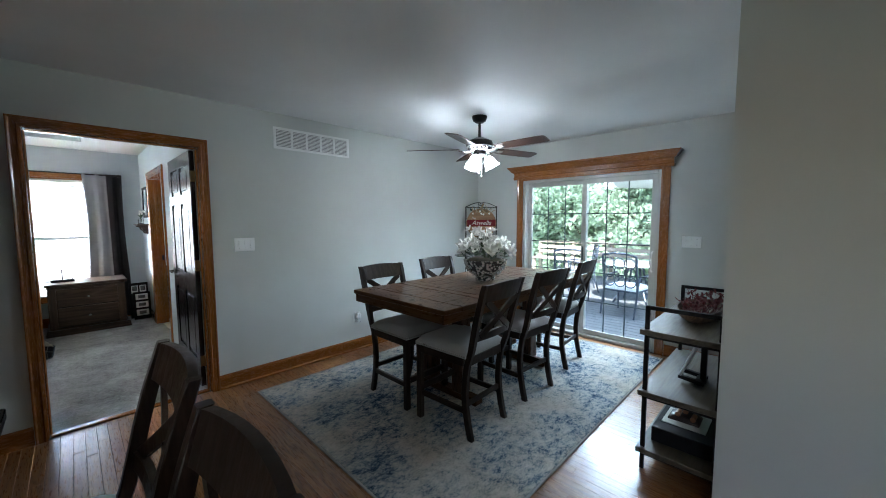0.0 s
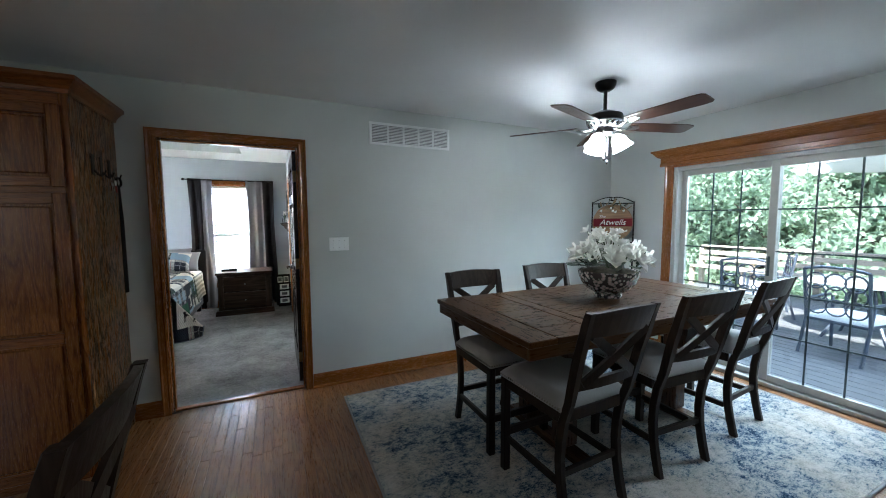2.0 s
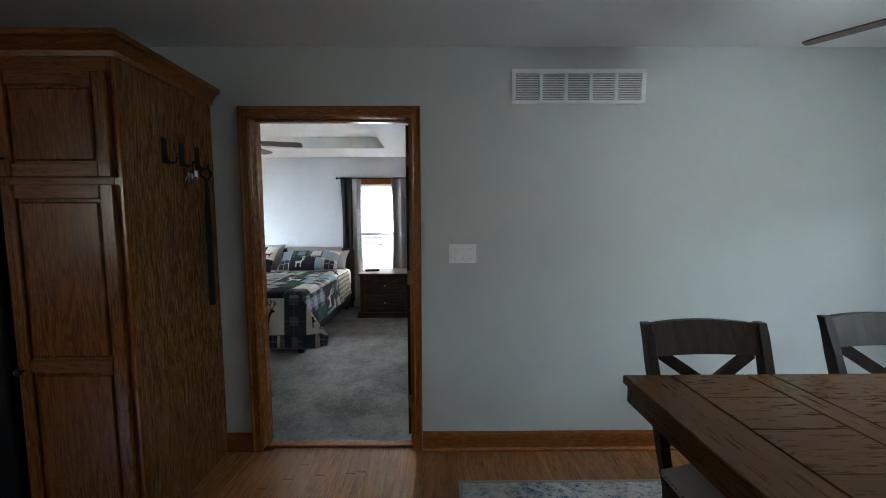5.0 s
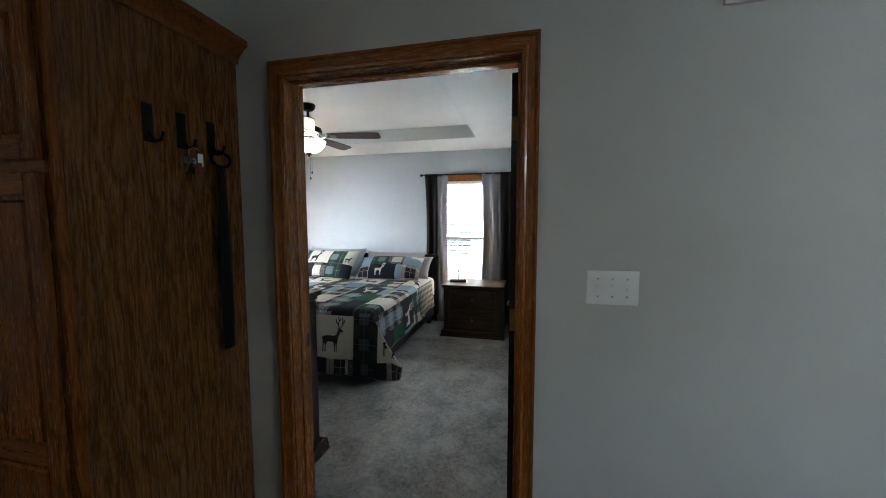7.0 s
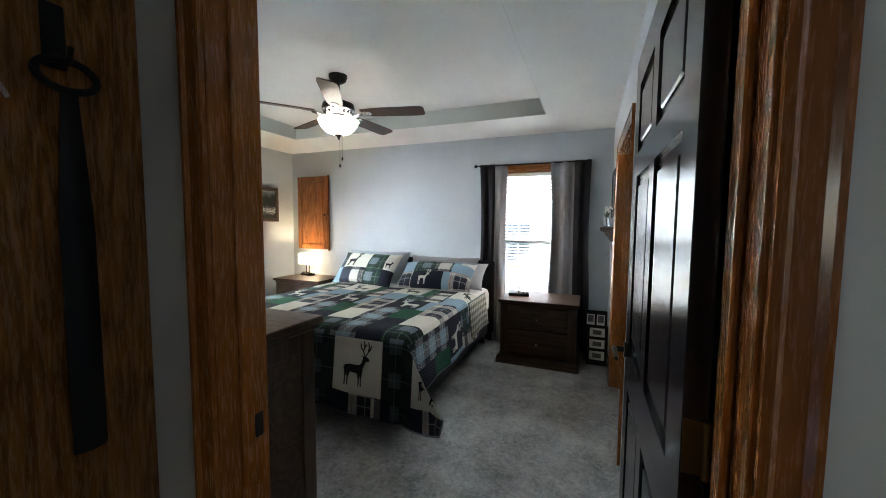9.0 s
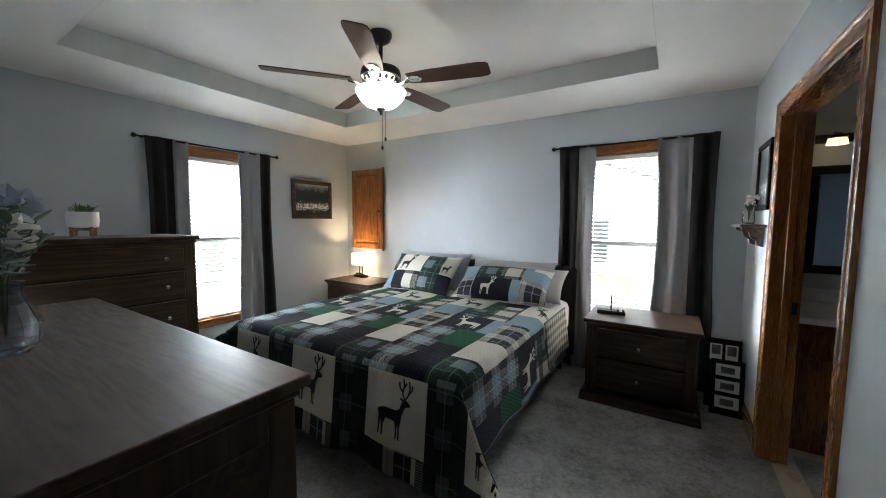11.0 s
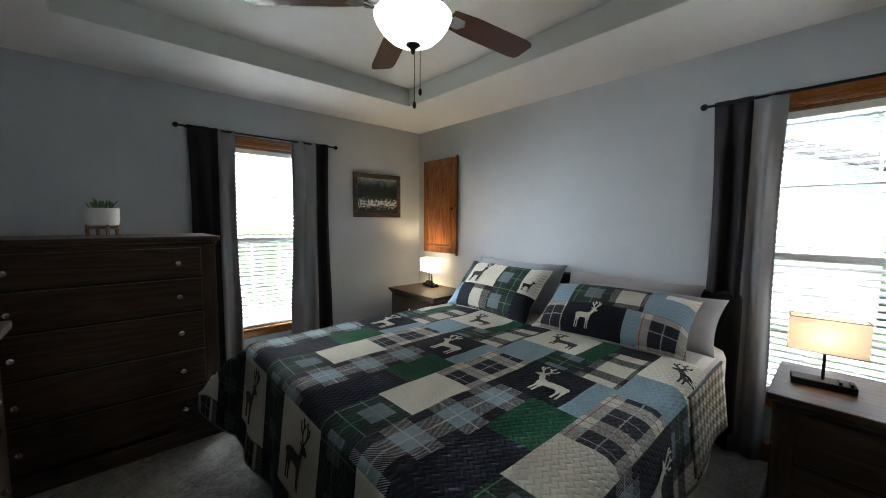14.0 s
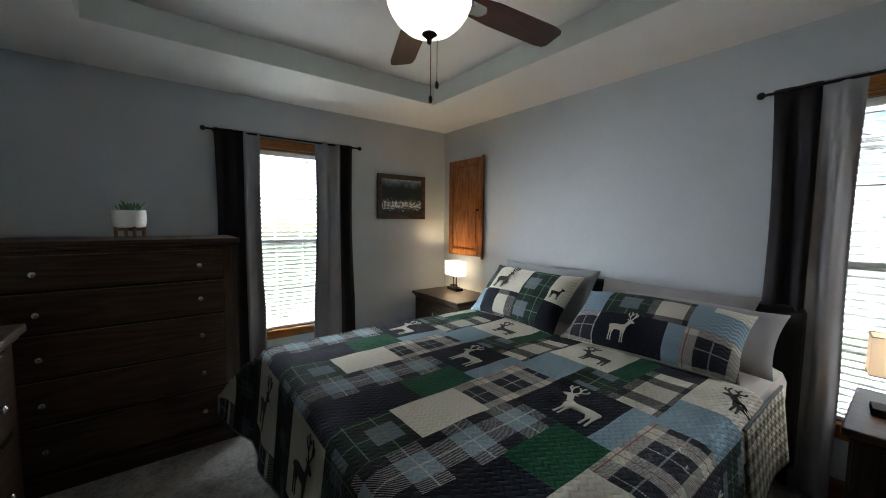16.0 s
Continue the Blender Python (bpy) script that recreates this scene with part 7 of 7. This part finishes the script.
alarm = thing("smoke_alarm", "round white smoke alarm on the tray ceiling", "smoke alarm", pose(-4.47, 0.04, TRAYTOP))
part("body", lathe(bmesh.new(), [(0.065, -0.0005), (0.068, -0.02), (0.05, -0.034), (0.02, -0.036), (0.0001, -0.036)], 32), IVORY, alarm, "", True)
part("test_button", lathe(bmesh.new(), [(0.012, -0.0362), (0.010, -0.039), (0.0001, -0.0395)], 16), GRILLE, alarm, "small grey button")

# bathroom beyond the doorway
vanity = thing("vanity_cabinet", "oak bathroom vanity with white basin top", "vanity", pose(-7.058, 1.84, 0.005, 0, 0, 90))
part("body", box((-0.70, -0.62, 0), (0.70, -0.001, 0.80), 0.003), CAB_OAK, vanity)
part("basin_top", box((-0.72, -0.64, 0.8005), (0.70, -0.001, 0.845), 0.01, 2), WHITE, vanity, "white cultured marble top")
part("backsplash", box((-0.72, -0.02, 0.8455), (0.70, -0.001, 0.94), 0.004), WHITE, vanity)
for x in (-0.47, 0.0, 0.47):
    d = part("drawer_front", box((x - 0.21, -0.637, 0.62), (x + 0.21, -0.6205, 0.77), 0.005), CAB_OAK, vanity)
    d = part("door", box((x - 0.21, -0.637, 0.08), (x + 0.21, -0.6205, 0.59), 0.005), CAB_OAK, vanity)
    part("raised_panel", box((x - 0.14, -0.644, 0.15), (x + 0.14, -0.6375, 0.52), 0.004), CAB_OAK, d)
mirror = thing("bathroom_mirror", "black framed mirror above the vanity", "mirror", pose(-7.058, 1.86, 1.435, 0, 0, 90))
k = Mat("mirror_glass", 0.02, 1.0, (0.85, 0.87, 0.87))
part("mirror_pane", box((-0.5, -0.012, -0.32), (0.5, -0.002, 0.32)), k.m, mirror, "silvered glass")
for a, c in (((-0.56, -0.38), (0.56, -0.32)), ((-0.56, 0.32), (0.56, 0.38)), ((-0.56, -0.32), (-0.5, 0.32)), ((0.5, -0.32), (0.56, 0.32))):
    part("frame_bar", box((a[0], -0.03, a[1]), (c[0], -0.001, c[1]), 0.008), BLACK, mirror)
vl = thing("vanity_light", "bronze vanity light with a lit amber glass shade", "wall lamp", pose(-7.058, 1.62, 2.0, 0, 0, 90))
part("back_plate", box((-0.3, -0.02, -0.03), (0.3, -0.001, 0.03), 0.004), BRONZE, vl)
for x in (-0.22, 0.22):
    part("shade_cap", lathe(bmesh.new(), [(0.0001, 0.012), (0.02, 0.008), (0.047, -0.012), (0.05, -0.03), (0.0475, -0.03), (0.0001, -0.005)], 24, pose(x, -0.13, 0.01)), BRONZE, vl, "dark bronze cap", True)
    part("arm", tube(bmesh.new(), [(x, -0.02, 0), (x, -0.08, 0.03), (x, -0.13, 0.01)], 0.008), BRONZE, vl, "", True)
    part("glass_shade", lathe(bmesh.new(), [(0.03, -0.012), (0.046, -0.03), (0.055, -0.07), (0.050, -0.07), (0.025, -0.014)], 24, pose(x, -0.13, 0.01)), glow("amber_shade", (1.0, 0.74, 0.42), 0.5), vl, "lit amber glass", True)
towel = thing("shower_curtain", "dark shower curtain with a black deer print hanging on the wall", "curtain", pose(-4.43, 1.8, 0, 0, 0, 90))
part("cloth", box((-0.6, 0.0, 0.02), (0.6, 0.02, 2.0), 0.004), cloth("slate_cloth", (0.06, 0.08, 0.10), 200), towel)
mat = thing("bath_mat", "grey and blue patterned bath mat", "mat", pose(-6.05, 1.62, 0.005, 0, 0, 90))
part("weave", box((-0.45, -0.28, 0), (0.45, 0.28, 0.012), 0.004), cloth("bath_mat_weave", (0.25, 0.27, 0.28), 60, vary=0.5), mat)

# ---- outside ----
GRASS = plain("grass_ground", (0.10, 0.14, 0.06), 0.95, vary=0.5, scale=3, bump=0.5)
setting("ground", box((-60, -60, -0.9), (60, 60, -0.6)), GRASS, "green lawn round the house", "ground")
# weathered boards, their colour darkened to stand in for the house's shade
SHADED_DECK = wood("weathered_deck_shaded", (0.06, 0.065, 0.07), (0.105, 0.11, 0.115), (0.15, 0.155, 0.16), "X", 0.7, 0.0, cathedral=0.25, vary=0.2)
deck = thing("deck", "weathered grey board deck outside the patio door, shade in its colour", "deck", kind="structure")
shape = mesh_of("deck_board", box((-3.6, 0.003, -0.03), (3.6, 0.135, 0.0), 0.003), SHADED_DECK)
for i in range(38):
    o = new("deck_board", shape)
    o.parent = deck
    o.location = (-1.7, SY + 0.16 + 0.14 * i, -0.06)
for x in (-5.1, -3.4, -1.7, 0.0, 1.7):
    part("joist", box((x - 0.03, SY + 0.17, -0.6), (x + 0.03, 9.9, -0.0905)), SHADED_DECK, deck)
RAILWOOD = wood("sunlit_rail", (0.22, 0.185, 0.14), (0.34, 0.29, 0.23), (0.42, 0.37, 0.30), "X", 0.7, 0.0, cathedral=0.2, vary=0.15)
rail = thing("deck_bench_rail", "pale wooden bench railing along the deck's edge", "railing", pose(-1.7, 9.6, -0.06))
part("seat", box((-3.5, -0.25, 0.42), (3.5, 0.15, 0.47), 0.005), RAILWOOD, rail)
part("cap", box((-3.5, 0.12, 0.86), (3.5, 0.30, 0.90), 0.005), RAILWOOD, rail)
for i in range(8):
    part("post", box((-3.5 + i - 0.045, 0.16, 0.0), (-3.5 + i + 0.045, 0.25, 0.8595), 0.004), RAILWOOD, rail)
    part("bench_leg", box((-3.5 + i - 0.04, -0.2, 0.0), (-3.5 + i + 0.04, -0.12, 0.4195), 0.004), RAILWOOD, rail)
for z in (0.56, 0.70):
    part("slat", box((-3.5, 0.115, z), (3.5, 0.155, z + 0.09), 0.003), RAILWOOD, rail)

PATIO = plain("slate_blue_metal", (0.06, 0.075, 0.10), 0.4, 0.3)
SUNCLOTH = cloth("pale_outdoor_cloth", (0.62, 0.64, 0.66), 200)


def patio_chair():
    c = thing("patio_chair", "slate metal patio armchair with looped lattice back and pale cushion", "chair", group="chairs on the deck")
    for sx in (-0.26, 0.26):
        part("side_frame", tube(bmesh.new(), [(sx, -0.28, 0.0), (sx, -0.25, 0.6), (sx, -0.2, 0.63), (sx, 0.15, 0.62), (sx, 0.2, 0.42)], 0.016, 8), PATIO, c, "", True)
        part("back_post", tube(bmesh.new(), [(sx, 0.30, 0.0), (sx, 0.2, 0.4), (sx, 0.28, 0.95)], 0.016, 8), PATIO, c, "", True)
    part("crest", tube(bmesh.new(), [(-0.26, 0.28, 0.95), (-0.1, 0.29, 0.985), (0.1, 0.29, 0.985), (0.26, 0.28, 0.95)], 0.016, 8), PATIO, c, "", True)
    part("seat_frame", box((-0.25, -0.25, 0.38), (0.25, 0.22, 0.41), 0.005), PATIO, c)
    part("cushion", cushion(bmesh.new(), 0, -0.02, 0.4105, 0.48, 0.46, 0.08), SUNCLOTH, c, "pale seat cushion", True)
    for i in range(3):
        for j in range(3):
            x, z = -0.16 + 0.16 * i, 0.55 + 0.14 * j
            y = 0.2 + 0.08 * (z - 0.4) / 0.55 + 0.005
            part("lattice_loop", tube(bmesh.new(), [(x + 0.085 * math.cos(a), y, z + 0.085 * math.sin(a)) for a in np.linspace(0, 2 * math.pi, 15)], 0.009, 6), PATIO, c, "", True)
    return c


pc = patio_chair()
pc.matrix_basis = pose(-1.75, 6.35, -0.06, 0, 0, 172)
for x, y, r in ((-2.75, 6.55, 195), (-0.75, 7.3, 80), (-3.1, 7.8, -60), (-1.4, 8.3, 10)):
    copy_thing(pc, pose(x, y, -0.06, 0, 0, r))
pt = thing("patio_table", "glass-topped slate metal patio table on the deck", "table", pose(-1.9, 7.3, -0.06))
part("tabletop", lathe(bmesh.new(), [(0.58, 0.70), (0.6, 0.71), (0.58, 0.72)], 40), plain("frosted_table_glass", (0.45, 0.5, 0.52), 0.1), pt, "pale glass top", True)
for i in range(4):
    a = math.pi / 4 + math.pi / 2 * i
    part("leg", tube(bmesh.new(), [(0.12 * math.cos(a), 0.12 * math.sin(a), 0.69), (0.2 * math.cos(a), 0.2 * math.sin(a), 0.35), (0.4 * math.cos(a), 0.4 * math.sin(a), 0.0)], 0.018, 8), PATIO, pt, "", True)
um = thing("patio_umbrella", "open white patio umbrella on a dark pole", "umbrella", pose(-1.35, 8.0, -0.06))
part("pole", rod(bmesh.new(), (0, 0, 0.05), (0, 0, 2.75), 0.022, n=12), PATIO, um, "", True)
part("base", lathe(bmesh.new(), [(0.25, 0.0), (0.25, 0.04), (0.05, 0.08), (0.0001, 0.085)], 28), PATIO, um, "", True)
part("canopy", lathe(bmesh.new(), [(1.45, 2.18), (0.75, 2.5), (0.03, 2.78), (0.0001, 2.78), (0.03, 2.765), (0.74, 2.485)], 8), SUNCLOTH, um, "white canvas canopy")
for i in range(8):
    a = 2 * math.pi * i / 8
    part("rib", rod(bmesh.new(), (0.03 * math.cos(a), 0.03 * math.sin(a), 2.74), (1.42 * math.cos(a), 1.42 * math.sin(a), 2.165), 0.008, n=6), PATIO, um)
feed = thing("bird_feeder", "red hanging bird feeder", "feeder", pose(-0.85, 8.9, 1.15))
part("bottle", lathe(bmesh.new(), [(0.05, 0), (0.06, 0.03), (0.04, 0.06), (0.045, 0.2), (0.02, 0.24), (0.0001, 0.245)], 16), plain("red_feeder", (0.5, 0.03, 0.03), 0.3), feed, "", True)
part("hanger", rod(bmesh.new(), (0, 0, 0.24), (0, 0, 1.15), 0.004, n=6), PATIO, feed)
part("pole", rod(bmesh.new(), (0.12, 0, -1.21), (0.12, 0, 1.15), 0.012, n=8), PATIO, feed)
part("arm", rod(bmesh.new(), (0, 0, 1.15), (0.12, 0, 1.15), 0.008, n=6), PATIO, feed)


def foliage(name, dark, light):
    k = Mat(name, 0.6, 0, light)
    g = k.t.nodes.new("ShaderNodeNewGeometry")
    k.put(k.ramp(g.outputs["Random Per Island"], [(0.0, dark), (0.6, light), (1.0, [c * 1.5 for c in light])]), "Base Color")
    thin = k.node("BsdfTranslucent", Color=(*[c * 1.5 for c in light], 1))
    both = k.node("MixShader")
    both.inputs[0].default_value = 0.5
    k.t.links.new(k.b.outputs[0], both.inputs[1])
    k.t.links.new(thin.outputs[0], both.inputs[2])
    k.t.links.new(both.outputs[0], k.t.nodes["Material Output"].inputs["Surface"])
    return k.m


# leaf greens paled beyond real foliage, to carry the bright haze outdoors
HAZED_LEAVES = foliage("tree_leaves_hazed", (0.18, 0.25, 0.19), (0.27, 0.35, 0.27))
BARK = wood("tree_bark", (0.03, 0.025, 0.02), (0.07, 0.06, 0.05), (0.12, 0.1, 0.08), "Z", 0.9, 0.0)


def crown_mesh(seed, count, size):
    rr = np.random.RandomState(seed)
    clumps = [(rr.uniform(-1, 1) * 2.2, rr.uniform(-1, 1) * 2.2, 2.2 + rr.uniform(0, 1) * 5.2, rr.uniform(0.6, 1.3)) for _ in range(34)]
    verts, faces = [], []
    for i in range(count):
        cx, cy, cz, cr = clumps[i % len(clumps)]
        d = rr.normal(size=3)
        d /= np.linalg.norm(d)
        p = np.array((cx, cy, cz)) + d * cr * rr.uniform(0.55, 1.05) ** 0.5
        a, b2 = rr.normal(size=3), rr.normal(size=3)
        a /= np.linalg.norm(a)
        b2 -= a * a.dot(b2)
        b2 /= np.linalg.norm(b2)
        s = size * rr.uniform(0.6, 1.3)
        n = len(verts)
        verts += [tuple(p - a * s), tuple(p + b2 * s * 0.5 - a * s * 0.1), tuple(p + a * s), tuple(p - b2 * s * 0.5 - a * s * 0.1)]
        faces.append((n, n + 1, n + 2, n + 3))
    data = bpy.data.meshes.new("crown")
    data.from_pydata(verts, [], faces)
    data.materials.append(HAZED_LEAVES)
    return data


def tree(seed):
    t = thing("tree", "broad-leaved green tree in full summer leaf", "tree", group="trees behind the deck")
    part("trunk", tube(bmesh.new(), [(0, 0, -0.1), (0.05, 0.02, 1.5), (-0.05, 0.05, 3.5), (0.05, 0, 6.0)], [0.2, 0.16, 0.12, 0.04], 10), BARK, t, "", True)
    rr = random.Random(seed)
    for i in range(6):
        a, z = 6.28 * i / 6, 2.0 + 0.5 * i
        part("limb", tube(bmesh.new(), [(0, 0, z), (0.8 * math.cos(a), 0.8 * math.sin(a), z + 0.6), (1.7 * math.cos(a), 1.7 * math.sin(a), z + 1.3)], [0.07, 0.05, 0.02], 6), BARK, t, "", True)
    c = new("crown", crown_mesh(seed, 24000, 0.085))
    c.parent = t
    return t


ta, tb = tree(1), tree(2)
ta.matrix_basis, tb.matrix_basis = pose(-9.5, 17.5, -0.9), pose(-6.5, 16.2, -0.8)
spots = ((-3.6, 17.0), (-0.8, 16.4), (2.0, 17.6), (4.8, 16.6), (-12.5, 18.5), (-8.0, 21.0), (-4.6, 21.5), (-1.6, 21.2), (1.4, 21.4), (4.4, 21.0), (7.4, 19.0))
for i, (x, y) in enumerate(spots):
    copy_thing((ta, tb)[i % 2], pose(x, y, -0.8 - 0.25 * (i % 3), 0, 0, 67 * i))
tree_row = ((-22.0, 6.5), (-24.0, 10.5), (-21.5, 3.2), (-9.0, -43.0), (-2.0, -45.0))
for i, (x, y) in enumerate(tree_row):
    copy_thing((ta, tb)[i % 2], pose(x, y, -0.8, 0, 0, 50 * i))
# low shrubs close the view under the crowns
for i in range(9):
    o = copy_thing((ta, tb)[i % 2], pose(-10.5 + 2.4 * i, 14.2 + (i % 2) * 0.8, -2.9, 0, 0, 40 * i))
    tagged(o, "low dense green tree behind the deck")

# neighbour's house beyond the head wall window
house = thing("neighbour_house", "white-sided neighbouring house with a grey gable roof", "house", pose(-14.5, -2.6, -0.7))
SIDING = plain("white_siding", (0.72, 0.72, 0.70), 0.6, vary=0.04)
bm = bmesh.new()
block(bm, (-4, -5, 0), (0, 3.2, 3.1))
part("wall", bm, SIDING, house)
shape = mesh_of("siding_board", box((0.0, -5, 0), (0.02, 3.2, 0.19), 0.003), SIDING)
for i in range(15):
    o = new("siding_board", shape)
    o.parent = house
    o.matrix_basis = pose(0.001, 0, 0.05 + 0.2 * i, 0, 1.5, 0)
ROOF = plain("grey_shingle", (0.16, 0.15, 0.15), 0.9, vary=0.3, scale=30, bump=0.6)
bm = bmesh.new()
plate(bm, [(-5.6, 2.75), (-0.9, 4.6), (3.8, 2.75), (3.8, 2.95), (-0.9, 4.85), (-5.6, 2.95)], 4.6, Matrix(((0, 0, -1, 0.45), (1, 0, 0, 0), (0, 1, 0, 0), (0, 0, 0, 1))))
part("roof", bm, ROOF, house, "grey shingle gable roof")
bm = bmesh.new()
plate(bm, [(-5.0, 3.1), (3.2, 3.1), (-0.9, 4.55)], 0.1, Matrix(((0, 0, -1, 0.0), (1, 0, 0, 0), (0, 1, 0, 0), (0, 0, 0, 1))))
part("gable", bm, SIDING, house)
w = part("window", box((0.022, 0.6, 0.9), (0.07, 1.7, 2.2), 0.01), WHITE, house)
for i in range(2):
    part("pane", box((0.0705, 0.66, 0.96 + 0.62 * i), (0.075, 1.64, 1.54 + 0.62 * i)), plain("dark_pane", (0.05, 0.06, 0.07), 0.1), w, "dark glass pane")

# ---- floor boards ----
boards = thing("floor_oak", "glossy honey-brown strip oak floor", "floor", kind="structure")
FLOOR_X = wood("floor_oak_strip", (0.15, 0.058, 0.019), (0.26, 0.108, 0.034), (0.33, 0.15, 0.052), "X", 0.3, 0.25, grain=1.5, cathedral=0.45, vary=0.22)
shapes = {}
count = 0
rest = bmesh.new()
PITCH = 0.057
k = 0
y = -0.60
rb = random.Random(11)
while y < SY - 0.001:
    x = -3.385 + rb.uniform(-0.9, 0.0)
    y1 = min(y + PITCH, SY - 0.001)
    while x < 1.2:
        ln = rb.choice((0.6, 0.9, 1.2, 1.5))
        a, c = max(x, -3.356 if DOOR0 + 0.02 < y < DOOR1 - 0.03 else WX + 0.0005), min(x + ln, 1.2)
        if c - a > 0.02:
            # boards near the doorway and the open floor are single pieces
            if count < 300 and y < 1.7 and a < -0.4 and y > -0.35:
                key = (round(c - a, 3), round(y1 - y, 4))
                if key not in shapes:
                    shapes[key] = mesh_of("board", box((0, 0.0004, -0.0115), (c - a - 0.0008, y1 - y - 0.0004, 0.0), 0.0012), FLOOR_X)
                o = new("board", shapes[key])
                o.parent = boards
                o.location = (a, y, 0)
                count += 1
            else:
                block(rest, (a, y + 0.0004, -0.0115), (c - 0.0008, y1 - 0.0004, 0.0))
        x += ln
    y = y1
part("boards", rest, FLOOR_OAK_REST, boards)["kind"] = "stuff"
setting("floor_kitchen", box((1.2, -3.39, -0.0115), (3.6, SY, 0)), FLOOR_OAK, "oak kitchen floor", "floor")
setting("floor_kitchen_south", box((-3.33, -3.39, -0.0115), (1.2, -0.601, 0)), FLOOR_OAK, "oak kitchen floor", "floor")
